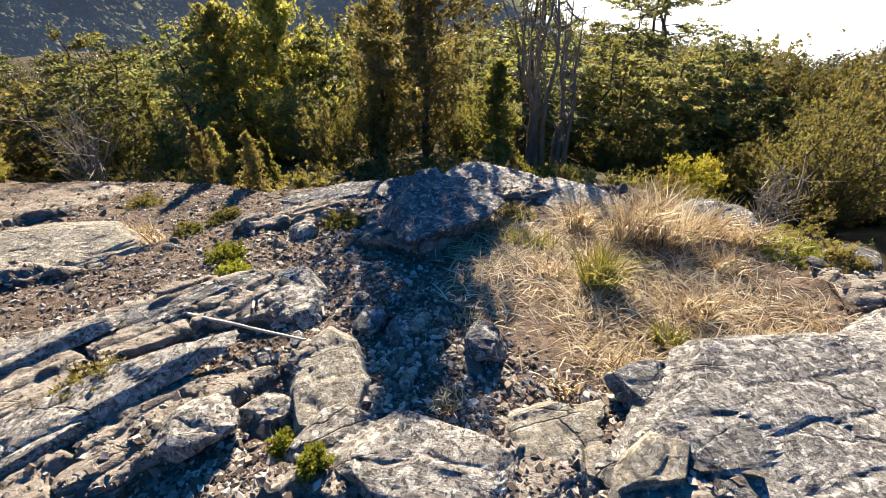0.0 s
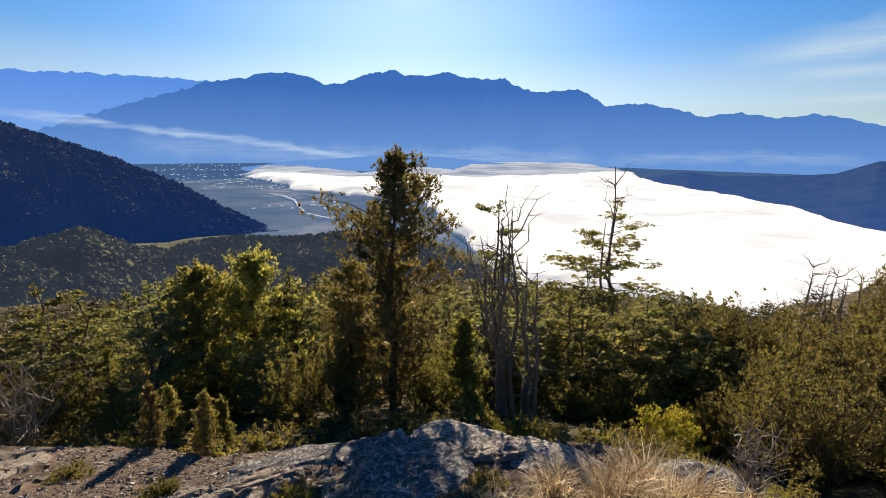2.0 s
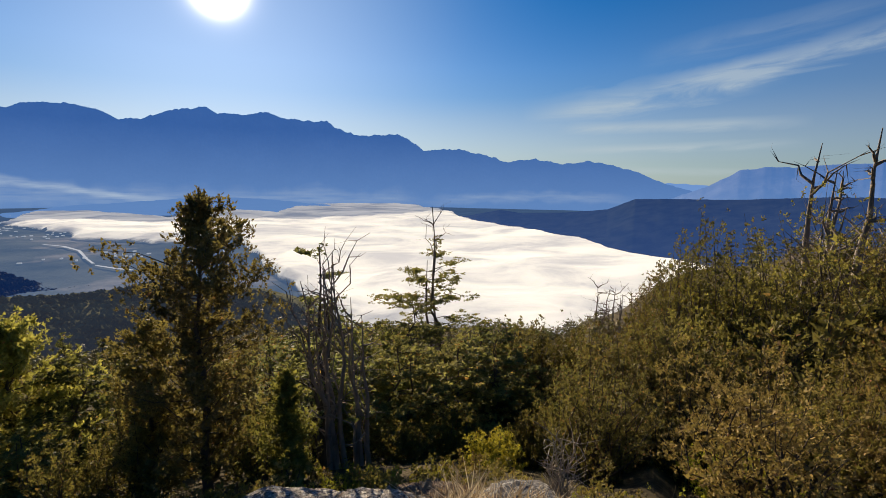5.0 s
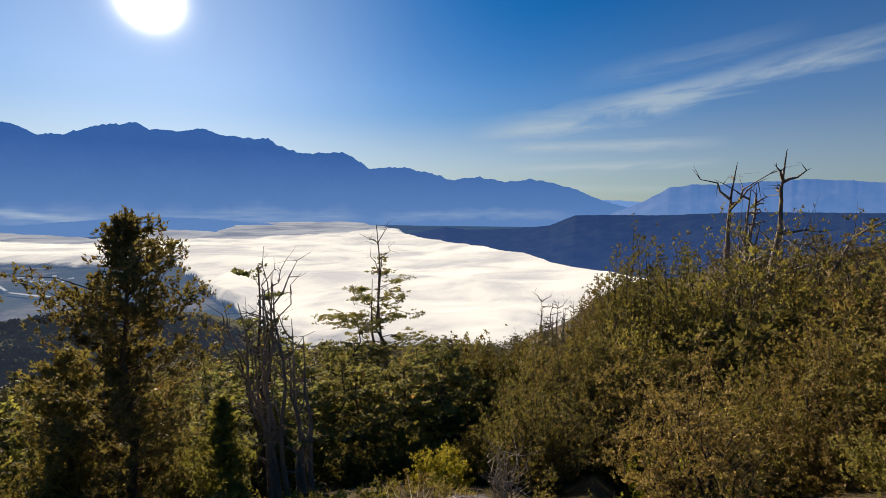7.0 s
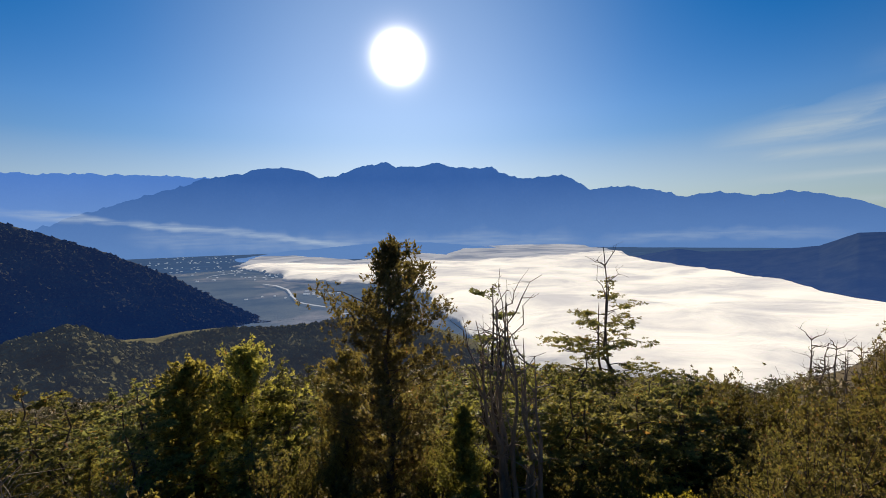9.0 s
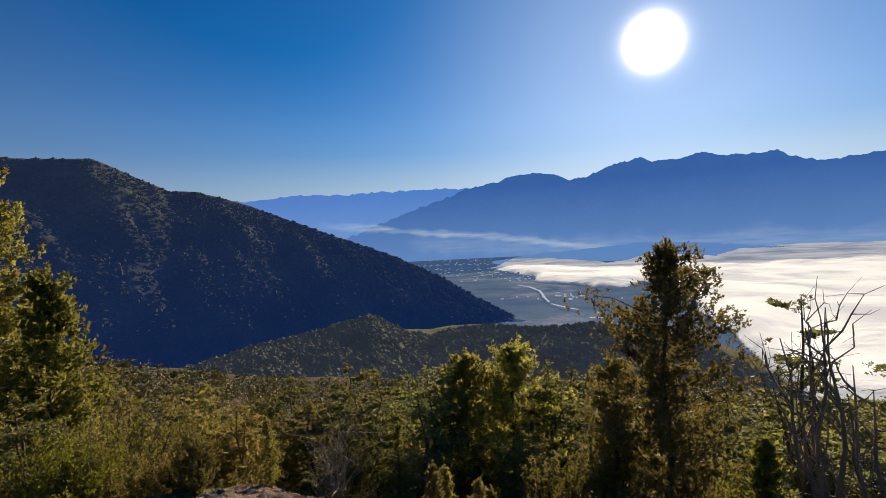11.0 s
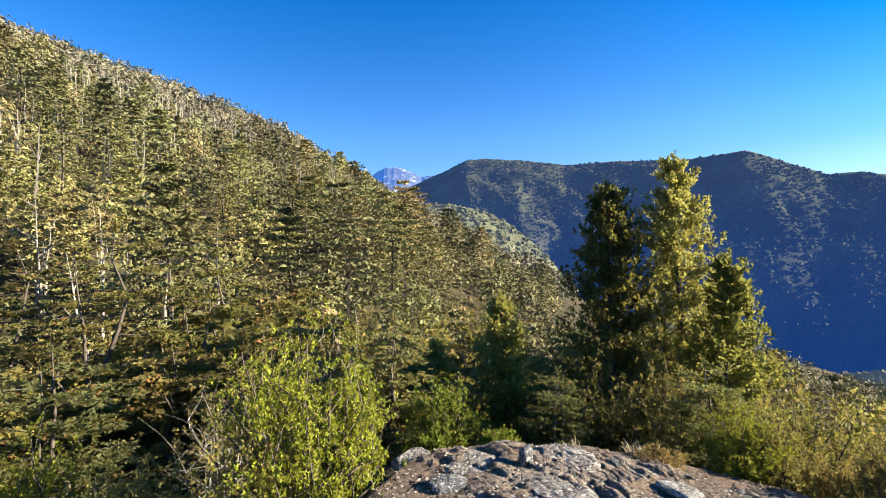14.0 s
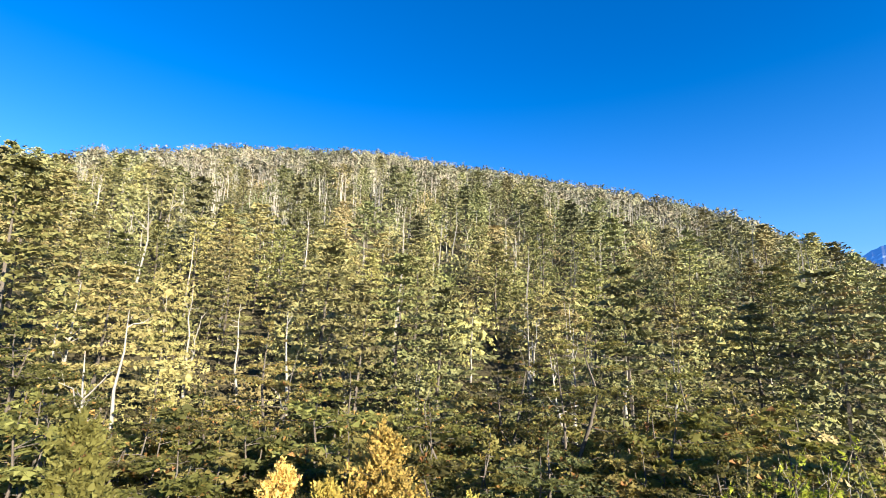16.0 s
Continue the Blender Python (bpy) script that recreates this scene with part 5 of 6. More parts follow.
def lenga(rng, h, wide, stems=2, limbs=26, sprigs=16, size=0.10, low=0.12, flat=0.45):
    """Southern beech: leaning stems and leaves in level, fan-like layers with gaps between."""
    boles, wood, crown = [], Quads(), Quads()
    tops = []
    for s in range(stems):
        a = rng.random() * 6.28
        lean = wide * rng.uniform(0.05, 0.4) * (s > 0)
        stem = wander(rng, (0.05 * s, 0, -0.3), (math.sin(a) * lean, math.cos(a) * lean, h * (1 - 0.12 * s)), 8, 0.03)
        boles.append(Quads())
        boles[-1].tube(stem, np.linspace(0.013 * h + 0.012, 0.006, 8), 6)
        tops.append(stem)
    for k in range(limbs):
        stem = tops[k % stems]
        tier = (k // 4 + 0.5 + rng.normal(0, 0.10)) / (limbs // 4 + 1)
        u = low + (0.99 - low) * tier
        z = stem[-1][2] * u
        root = np.array([np.interp(z, stem[:, 2], stem[:, i]) for i in range(3)])
        a = k * 2.4 + rng.normal(0, 0.6)
        reach = wide * rng.uniform(0.55, 1.1) * math.sqrt(max(0.05, 1 - u ** 2.2))
        tip = root + np.array([math.sin(a) * reach, math.cos(a) * reach, reach * rng.uniform(0.0, 0.25)])
        limb = wander(rng, root, tip, 5, 0.05)
        wood.tube(limb, np.linspace(0.005 + 0.007 * reach, 0.002, 5), 3)
        out = unit((tip - root) * np.array([1, 1, 0.0]))
        n = max(4, int(sprigs * (0.3 + reach / wide)))
        t = np.sqrt(rng.uniform(0.10, 1.05, (n, 1)))
        fan = np.cross(out, (0, 0, 1.0))
        crown.tufts(rng, root + (tip - root) * rng.uniform(0.3, 0.7, (2, 1)), out, np.array([0, 0, 1.0]) + rng.normal(0, 0.1, (2, 3)), 2.0 * size, (1.5, 1.1, 0.3), 9, 0.5)
        at = root + (tip - root) * t + fan * rng.normal(0, 1, (n, 1)) * reach * 0.26 * np.sin(np.clip(t, 0, 1) * 2.6) + rng.normal(0, 1, (n, 3)) * size * np.array([0.5, 0.5, flat])
        way = out + fan * rng.normal(0, 0.6, (n, 1)) + rng.normal(0, 0.12, (n, 3))
        crown.tufts(rng, at, way, np.array([0, 0, 1.0]) + rng.normal(0, 0.15, (n, 3)), size * rng.uniform(0.7, 1.35, n), (1.45, 1.05, 0.28), 11, 0.55)
    n = sprigs
    at = tops[0][-1] + rng.normal(0, 1, (n, 3)) * np.array([1.2, 1.2, 1.6]) * size - np.array([0, 0, 1.5 * size])
    crown.tufts(rng, at, rng.normal(0, 1, (n, 3)) * np.array([1, 1, 0.3]), np.array([0, 0, 1.0]), 0.8 * size, (1.2, 0.8, 0.4))
    return boles, wood, crown


def bush(rng, h, wide, stems=26, sprays=26, size=0.05):
    """A many-stemmed shrub, leafy to the ground, with an uneven top."""
    wood, crown = Quads(), Quads()
    for k in range(stems):
        a, lean = k * 2.4, math.sqrt((k + 0.5) / stems)
        top = h * rng.uniform(0.62, 1.05) * math.sqrt(max(0.12, 1 - 0.8 * lean ** 2))
        tip = np.array([math.sin(a) * wide * lean, math.cos(a) * wide * lean, top])
        limb = wander(rng, (0.04 * math.sin(a), 0.04 * math.cos(a), -0.15), tip, 5, 0.08)
        wood.tube(limb, np.linspace(0.004 + 0.008 * h, 0.002, 5), 3)
        crown.tufts(rng, limb[1:4], unit(tip) + np.array([0, 0, 0.4]), rng.normal(0, 1, (3, 3)), 2.1 * size, (1.2, 0.9, 0.9), 9)
        n = sprays
        t = rng.uniform(0.22, 1.0, n) ** 0.7 * 4
        i = np.minimum(3, t.astype(int))
        at = limb[i] + (limb[i + 1] - limb[i]) * (t - i)[:, None] + rng.normal(0, 1, (n, 3)) * (0.05 * wide + 0.6 * size)
        way = unit(tip) * 0.5 + np.array([0, 0, 0.7]) + rng.normal(0, 0.5, (n, 3))
        crown.tufts(rng, at, way, unit(at - np.array([0, 0, 0.3 * h])) + rng.normal(0, 0.3, (n, 3)), size * rng.uniform(0.7, 1.35, n), (1.3, 0.85, 0.7), 9, 0.38)
    return [], wood, crown


def snag(rng, h, stems=1, limbs=8, thick=0.016, spread=0.35, rise=0.5, twiggy=True):
    """A dead tree: bare, forked, broken off at the top."""
    boles, wood = [], Quads()
    for s in range(stems):
        boles.append(Quads())
        a = rng.random() * 6.28
        lean = h * (0.04 + spread * 0.5 * (s > 0) * rng.random())
        stem = wander(rng, (0.06 * s, 0, -0.3), (math.sin(a) * lean, math.cos(a) * lean, h * (1 - 0.3 * rng.random() * (s > 0))), 8, 0.010)
        boles[-1].tube(stem if twiggy else stem[::2], np.linspace(thick * h + 0.010, 0.0016 * h, 8 if twiggy else 4), 6 if twiggy else 3)
        for k in range(limbs):
            u = rng.uniform(0.25, 0.97)
            root = stem[0] + (stem[-1] - stem[0]) * u
            root = np.array([np.interp(root[2], stem[:, 2], stem[:, i]) for i in range(3)])
            b = rng.random() * 6.28
            reach = h * spread * rng.uniform(0.25, 0.8) * (1.1 - u * 0.6)
            tip = root + np.array([math.sin(b) * reach, math.cos(b) * reach, reach * rng.uniform(0.1, 2 * rise)])
            limb = wander(rng, root, tip, 5, 0.06)
            wood.tube(limb if twiggy else limb[::2], np.linspace(thick * h * 0.26 + 0.003, 0.002, 5 if twiggy else 3), 4 if twiggy else 3)
            for j in range(2 if twiggy else 0):
                twig = limb[2 + j] + rng.normal(0, 0.35, 3) * reach + np.array([0, 0, 0.15 * reach])
                wood.tube(wander(rng, limb[2 + j], twig, 3, 0.1), [0.004 + thick * h * 0.08, 0.003, 0.0015], 3)
    return boles, wood, None


def twigs(rng, h, wide, stems=22):
    """A leafless grey shrub."""
    wood = Quads()
    for k in range(stems):
        a = k * 2.4
        tip = np.array([math.sin(a) * wide * rng.random(), math.cos(a) * wide * rng.random(), h * rng.uniform(0.6, 1)])
        limb = wander(rng, (0, 0, -0.1), tip, 5, 0.1)
        wood.tube(limb, np.linspace(0.006 + 0.005 * h, 0.002, 5), 4)
        for j in range(5):
            p = limb[1 + j % 4]
            wood.tube(wander(rng, p, p + np.array([*rng.normal(0, 0.2, 2), rng.uniform(0, 0.3)]) * h, 3, 0.1), [0.005, 0.003, 0.0015], 3)
    return [], wood, None


def plant(name, made, leaf, at, label, category="tree", group="", wood_mat=None, turn=0.0):
    """A plant as one thing: an empty at its foot with its wood and its leaves under it."""
    base = new(name)
    base.matrix_basis = Matrix.Translation(at) @ Matrix.Rotation(turn, 4, "Z")
    boles, wood, crown = made
    for bole in boles:
        part("trunk", bole.mesh(name + " trunk", wood_mat or BARK), base)
    tagged(part("branchwork", wood.mesh(name + " boughs", wood_mat or BARK), base), kind="stuff")
    if crown:
        part("crown", crown.mesh(name + " leaves", leaf), base)
    return tagged(base, label, category, group)


def spot(az, r, sink=0.05):
    x, y = r * math.sin(radians(az)), r * math.cos(radians(az))
    return Vector((x, y, height_at(x, y) - sink))


def tall(az, r, el):
    """Height of a plant whose top stands el degrees above the eye's level."""
    return EYE_H + 0.12 + r * math.tan(radians(el)) - spot(az, r).z

# ---- plants by the outcrop, each in its place: azimuth, distance, elevation of its top, half-width ----
rng = np.random.default_rng(11)
TAKEN = []


def stand(name, az, r, el, kind, leaf, label, category="tree", group="", wood_mat=None, **more):
    h = max(0.25, tall(az, r, el))
    TAKEN.append((r * math.sin(radians(az)), r * math.cos(radians(az))))
    made = kind(np.random.default_rng(int(abs(az * 37 + r * 11)) + 1), h, **more)
    return plant(name, made, leaf, spot(az, r), label, category, group, wood_mat)


stand("young_cypress", -2.75, 5.85, -2.0, cypress, LEAF_YOUNG, "slender dark young cypress with a bare lower trunk", wide=0.72, bare=0.08, branches=150, sprays=19, size=0.034, power=0.85, gaps=0.45, cap=0.24)
stand("cypress", -76.0, 10.0, 6.7, cypress, LEAF_CYPRESS, "tall olive-green cypress behind the rock edge", group="cypress pair", wide=1.15, bare=0.04, branches=210, sprays=20, size=0.052, power=0.58)
stand("cypress", -69.0, 10.4, 9.0, cypress, LEAF_CYPRESS, "taller olive-green cypress with a thin pointed top", group="cypress pair", wide=1.25, bare=0.04, branches=210, sprays=20, size=0.052, power=0.70, gaps=0.22)
stand("narrow_cypress", -87.8, 9.0, -5.5, cypress, LEAF_CYPRESS, "narrow dark green cypress among bushes", wide=0.6, bare=0.03, branches=110, sprays=10, size=0.055, power=0.5)
stand("cypress", -64.5, 9.6, -1.5, cypress, LEAF_CYPRESS, "bushy olive-green cypress beside the tall pair", wide=1.1, bare=0.02, branches=110, sprays=14, size=0.06, power=0.8)
for az, r, el, wide, leaf in ((-29.4, 5.0, -24.8, 0.24, LEAF_RUST), (-24.4, 4.6, -26.6, 0.22, LEAF_RUST), (-46.9, 7.3, -18.2, 0.30, LEAF_CYPRESS), (-27.5, 5.6, -25.2, 0.2, LEAF_CYPRESS), (-22.3, 5.2, -27.5, 0.18, LEAF_CYPRESS), (-33.0, 6.6, -20.5, 0.3, LEAF_CYPRESS)):
    stand("cypress_sapling", az, r, el, cypress, leaf, "small rust-tinged cypress sapling at the rock edge" if leaf is LEAF_RUST else "small green cypress sapling at the rock edge", "sapling", "cypress saplings",
          wide=0.72 * wide, bare=0.06, branches=52, sprays=8, size=0.017, power=0.8)
for az, r, el, wide in ((14.0, 7.9, -17.0, 1.0), (19.0, 7.4, -18.0, 1.0), (26.5, 7.6, -18.0, 1.0), (31.0, 8.2, -16.8, 1.1), (-2.0, 7.6, -18.0, 0.9), (-28.5, 8.4, -15.0, 1.1), (-14.5, 8.4, -15.0, 1.0), (8.5, 9.6, -14.0, 1.2), (20.5, 9.8, -13.4, 1.4), (-34.5, 9.0, -15.4, 1.1), (-37.4, 11.0, -13.8, 1.3), (-43.7, 12.0, -14.4, 1.4), (-30.5, 11.0, -15.4, 1.3), (-11.5, 10.0, -15.6, 1.2), (4.0, 9.0, -17.0, 1.2), (12.5, 10.0, -15.6, 1.5),
                        (18.0, 9.4, -17.0, 1.4), (28.5, 10.0, -16.0, 1.4), (33.0, 11.5, -15.6, 1.4), (-99.4, 9.5, -9.5, 1.1), (-104.7, 8.6, -8.6, 1.0), (-116.0, 9.5, -7.5, 1.3), (-126.6, 13.0, 4.0, 2.3), (-134.0, 15.0, 2.0, 2.0),
                        (-143.0, 13.5, -2.5, 1.9), (-152.0, 14.0, -1.0, 2.2), (-160.5, 15.0, 3.0, 2.6), (-170.0, 12.0, -4.5, 2.2), (179.0, 15.0, 2.5, 2.4), (-156.0, 10.0, -9.0, 1.5), (-118.0, 14.0, 1.0, 1.9), (170.0, 12.0, 0.0, 2.2)):
    stand("southern_beech", az, r, el, lenga, LEAF_FRESH if az > -60 and abs(az) < 100 else LEAF_LENGA, "southern beech with layered yellow-green foliage", group="southern beeches", wide=wide, stems=2, limbs=44, sprigs=int(14 + 7 * wide), size=0.027 + 0.0022 * r)
for az, r, el, wide in ((-18.6, 8.6, -13.2, 1.25), (-23.6, 8.8, -14.0, 1.2)):
    stand("bushy_cypress", az, r, el, cypress, LEAF_CYPRESS, "broad dark olive cypress, leafy to the ground", group="broad cypresses", wide=wide, bare=0.02, branches=120, sprays=15, size=0.050, power=0.5, gaps=0.3)
stand("rusty_cypress", -8.3, 6.6, -14.5, cypress, LEAF_RUST, "rust-brown cypress close beside the slender young one", wide=0.60, bare=0.03, branches=110, sprays=14, size=0.036, power=0.45, gaps=0.35)
stand("half_dead_beech", 23.5, 11.0, -2.7, snag, None, "thin beech with a bare leader above layered green boughs", wood_mat=GREYWOOD, limbs=16, thick=0.007, spread=0.28, rise=0.6)
stand("southern_beech", 23.3, 10.95, -6.2, lenga, LEAF_FRESH, "sparse beech boughs in level layers round a bare leader", group="southern beeches", wide=1.7, stems=2, limbs=44, sprigs=22, size=0.048, low=0.25)
stand("dead_beech", 11.0, 5.8, -8.0, snag, None, "weathered grey dead beech with several broken stems", wood_mat=GREYWOOD, stems=5, limbs=10, thick=0.012, spread=0.40, rise=1.1)
stand("dead_beech", 14.6, 5.9, -13.2, snag, None, "leaning grey dead stem with a forked top", wood_mat=GREYWOOD, stems=3, limbs=8, thick=0.016, spread=0.34, rise=1.1)
stand("southern_beech", 10.2, 6.6, -7.2, lenga, LEAF_FRESH, "thin beech sprouts among grey dead stems", group="southern beeches", wide=0.95, stems=4, limbs=30, sprigs=9, size=0.042, low=0.3)
for az, r, el in ((41.4, 30, -11.0), (43.3, 30, -11.2), (45.4, 31, -11.0), (44.2, 29, -11.8), (60.0, 15, 4.2), (64.0, 14.5, 5.2), (61.5, 16, 2.0)):
    stand("dead_tree", az, r, el, snag, None, "small bare grey dead tree on the ridge", group="ridge snags", wood_mat=GREYWOOD, stems=2, limbs=13, thick=0.026, spread=0.50, rise=0.45)
for az, r, el, wide in ((-40.2, 7.2, -18.6, 0.6), (-107.8, 8.6, -8.2, 0.6), (-119.5, 6.8, -14.0, 0.5), (-30.0, 8.0, -20.0, 0.5), (39.5, 3.7, -27.0, 0.22)):
    stand("dead_shrub", az, r, el, twigs, None, "leafless grey dead shrub", "shrub", "dead shrubs", wood_mat=DEADWOOD, wide=wide)
for az, r, el, wide, leaf, label in (
        (41.2, 7.0, -19.4, 0.85, LEAF_BUSH, "rounded olive-green shrub beyond the rock edge"), (36.0, 6.4, -24.6, 0.55, LEAF_BUSH, "olive-green shrub at the rock edge"), (31.0, 5.6, -26.8, 0.4, LEAF_YELLOW, "small yellow-green shrub at the rock edge"),
        (47.7, 7.5, -20.5, 0.9, LEAF_BUSH, "rounded olive-green shrub beyond the rock edge"), (54.0, 9.0, -14.5, 1.2, LEAF_BUSH, "wide olive shrub on the slope"), (60.0, 8.0, -14.0, 1.1, LEAF_RUST, "brownish shrub on the slope"),
        (49.0, 12.0, -13.0, 1.3, LEAF_RUST, "brown-tinged shrub on the slope"), (65.0, 6.5, -17.0, 0.9, LEAF_BUSH, "olive-green shrub on the slope"), (71.0, 6.3, -18.0, 0.9, LEAF_RUST, "brownish shrub on the slope"), (77.0, 5.8, -20.0, 0.8, LEAF_BUSH, "olive-green shrub on the slope"), (57.5, 5.6, -25.0, 0.6, LEAF_YELLOW, "yellow-green shrub near the rock"),
        (-59.5, 8.6, -12.3, 1.1, LEAF_BUSH, "olive-green bush on the slope below the rock"), (-65.0, 7.0, -14.3, 0.55, LEAF_YELLOW, "yellow-olive bush at the rock edge"), (-62.0, 7.2, -15.5, 0.45, LEAF_RUST, "rusty bush at the rock edge"),
        (-54.5, 6.9, -15.9, 0.28, LEAF_RUST, "thin reddish shrub at the rock edge"), (-56.5, 7.4, -18.0, 0.5, LEAF_RUST, "rusty-brown bush at the rock edge"), (-90.0, 6.4, -20.5, 0.3, LEAF_YELLOW, "small yellow shrub at the rock edge"),
        (-112.2, 4.9, -4.4, 0.85, LEAF_YELLOW, "tall bright yellow-green shrub below the rock"), (-106.8, 5.2, -6.6, 0.32, LEAF_YELLOW, "bright yellow-green shrub below the rock"), (-118.5, 4.8, -13.5, 0.5, LEAF_BUSH, "dark green shrub below the yellow one"),
        (-127.6, 5.4, -16.5, 0.6, LEAF_BUSH, "pale green shrub below the rock"), (-134.9, 6.4, -11.5, 0.6, LEAF_YELLOW, "yellow-green shrub below the rock"), (-96.0, 7.4, -13.5, 0.7, LEAF_YELLOW, "yellow-olive bush below the rock"),
        (-80.0, 8.6, -9.0, 1.0, LEAF_BUSH, "dark green bush at the foot of the cypresses"), (-72.5, 8.4, -8.5, 1.0, LEAF_BUSH, "dark green bush at the foot of the cypresses"), (-84.0, 8.2, -15.0, 0.7, LEAF_BUSH, "dark green bush by the rock"),
        (-14.5, 6.2, -22.5, 0.5, LEAF_BUSH, "dark bush beyond the rock edge"), (-8.5, 6.6, -19.5, 0.55, LEAF_RUST, "rust-tinged bush beside the young cypress"), (3.0, 6.4, -22.0, 0.5, LEAF_BUSH, "dark bush beside the young cypress"),
        (20.5, 6.0, -26.5, 0.4, LEAF_LENGA, "green bush beyond the rock edge"), (26.0, 6.4, -24.5, 0.45, LEAF_LENGA, "green bush beyond the rock edge")):
    stand("shrub", az, r, el, bush, leaf, label, "shrub", "shrubs round the outcrop", wide=wide, stems=64 if 0.8 < wide < 0.9 else 36 if wide > 0.5 else 24, sprays=34, size=0.010 + 0.0018 * r + 0.005 * wide)
for az, r, el, wide in ((-147.8, 7.9, -7.0, 0.95), (-139.9, 7.2, -13.2, 0.5), (-154.0, 7.6, -12.0, 0.6), (-158.5, 8.2, -10.5, 0.7)):
    stand("golden_cypress", az, r, el, cypress, LEAF_GOLD, "golden-yellow young cypress on the slope below the rock", "tree", "golden cypresses", wide=wide, bare=0.02, branches=120, sprays=18, size=0.042, power=0.7)
for az, r, el, wide in ((74.0, 12.5, 1.0, 2.4), (80.5, 12.0, 1.5, 2.4), (71.0, 8.6, -9.0, 1.5), (77.5, 7.8, -9.0, 1.5), (51.8, 13.0, -2.4, 1.2), (48.2, 14.0, -7.0, 0.9), (56.2, 12.5, -0.8, 1.9), (62.5, 12.0, -0.3, 2.2), (68.0, 13.0, 0.5, 2.4), (48.6, 17.0, -7.6, 1.2), (52.0, 20.0, -6.0, 1.8), (33.0, 9.5, -15.6, 1.1), (38.0, 9.5, -14.6, 1.2), (44.0, 8.5, -14.6, 1.2), (50.0, 8.8, -11.5, 1.3), (-52.0, 9.5, -15.5, 1.1)):
    leaf = (LEAF_EVERGREEN, LEAF_BUSH, LEAF_RUST, LEAF_EVERGREEN, LEAF_LENGA)[int(az * 3 + r) % 5]
    stand("evergreen_tree", az, r, el, bush, leaf, "dense rusty-olive evergreen tree, leafy to the ground" if leaf is LEAF_RUST else "dense olive evergreen tree, leafy to the ground", "tree", "evergreens", wide=wide, stems=80, sprays=32, size=0.043)

# ---- the thicket round the outcrop: a few kinds, many plants ----
TOP_AZ = (-180, -150, -120, -100, -88, -80, -63, -57, -48, -40, -27, 24, 38, 41, 46, 50, 54, 65, 80, 120, 150, 180)
TOP_EL = (0.0, -3.0, -1.5, -3.0, -6.0, -7.0, -8.0, -11.5, -13.5, -15.5, -16.2, -16.8, -16.2, -14.5, -13.0, -9.0, -5.0, -2.0, 2.0, 3.0, 3.0, 0.0)


def may_rise(x, y, slack=0.0):
    """How high a plant may be here without standing over the skyline of the thicket."""
    r, az = np.hypot(x, y), np.degrees(np.arctan2(x, y))
    return EYE_H + r * np.tan(np.radians(np.interp(az, TOP_AZ, TOP_EL) + slack)) - terrain(x, y)


def scatter(rng, r0, r1, az0, az1, spacing, clear=0.7):
    """Loose points in a ring sector, kept apart, off the rock and off the plants already standing."""
    n = int(math.radians(az1 - az0) / 2 * (r1 * r1 - r0 * r0) / spacing ** 2 * 3.2)
    az, r = np.radians(rng.uniform(az0, az1, n)), np.sqrt(rng.uniform(r0 * r0, r1 * r1, n))
    cells, out = {}, []
    for x, y in zip(r * np.sin(az), r * np.cos(az)):
        key = (int(math.floor(x / spacing)), int(math.floor(y / spacing)))
        close = [p for i in (-1, 0, 1) for j in (-1, 0, 1) for p in cells.get((key[0] + i, key[1] + j), ())]
        if any((x - a) ** 2 + (y - b) ** 2 < (spacing * 0.8) ** 2 for a, b in close):
            continue
        if r1 < 30 and any((x - a) ** 2 + (y - b) ** 2 < clear ** 2 for a, b in TAKEN):
            continue
        rim = np.interp(math.degrees(math.atan2(x, y)), RIM_AZ, RIM_R)
        if math.hypot(x, y) < rim + 0.9:
            continue
        cells.setdefault(key, []).append((x, y))
        out.append((x, y))
    return np.array(out)


KINDS = []
for k in range(4):
    KINDS.append(("southern_beech", lenga(np.random.default_rng(100 + k), 3.0, 1.25, 2, 40, 22, 0.050), LEAF_FRESH, "southern beech with layered yellow-green foliage", "tree", "southern beeches"))
for k in range(3):
    KINDS.append(("evergreen_bush", bush(np.random.default_rng(200 + k), 3.0, 1.25, 44, 28, 0.038), (LEAF_EVERGREEN, LEAF_BUSH, LEAF_RUST)[k], ("dense dark olive bush", "dense green bush", "dense brownish bush")[k] + " on the forest slope", "shrub", "slope bushes"))
for k in range(2):
    KINDS.append(("cypress", cypress(np.random.default_rng(300 + k), 3.0, 0.8, 0.03, 100, 10, 0.06), LEAF_CYPRESS, "olive-green cypress in the thicket", "tree", "thicket cypresses"))
NEAR_KINDS = len(KINDS)
for k in range(3):
    KINDS.append(("southern_beech", lenga(np.random.default_rng(120 + k), 3.0, 1.25, 2, 36, 12, 0.072), LEAF_LENGA, "southern beech with layered yellow-green foliage", "tree", "southern beeches"))
KINDS.append(("evergreen_bush", bush(np.random.default_rng(220), 3.0, 1.2, 34, 15, 0.068), LEAF_EVERGREEN, "dense dark olive bush on the forest slope", "shrub", "slope bushes"))
KINDS.append(("evergreen_bush", bush(np.random.default_rng(221), 3.0, 1.2, 34, 15, 0.068), LEAF_BUSH, "dense green bush on the forest slope", "shrub", "slope bushes"))
KINDS.append(("cypress", cypress(np.random.default_rng(320), 3.0, 0.8, 0.03, 80, 7, 0.075), LEAF_CYPRESS, "olive-green cypress in the thicket", "tree", "thicket cypresses"))
first = [None] * len(KINDS)
places = scatter(rng, 4.5, 17.0, -186, 78, 1.5)
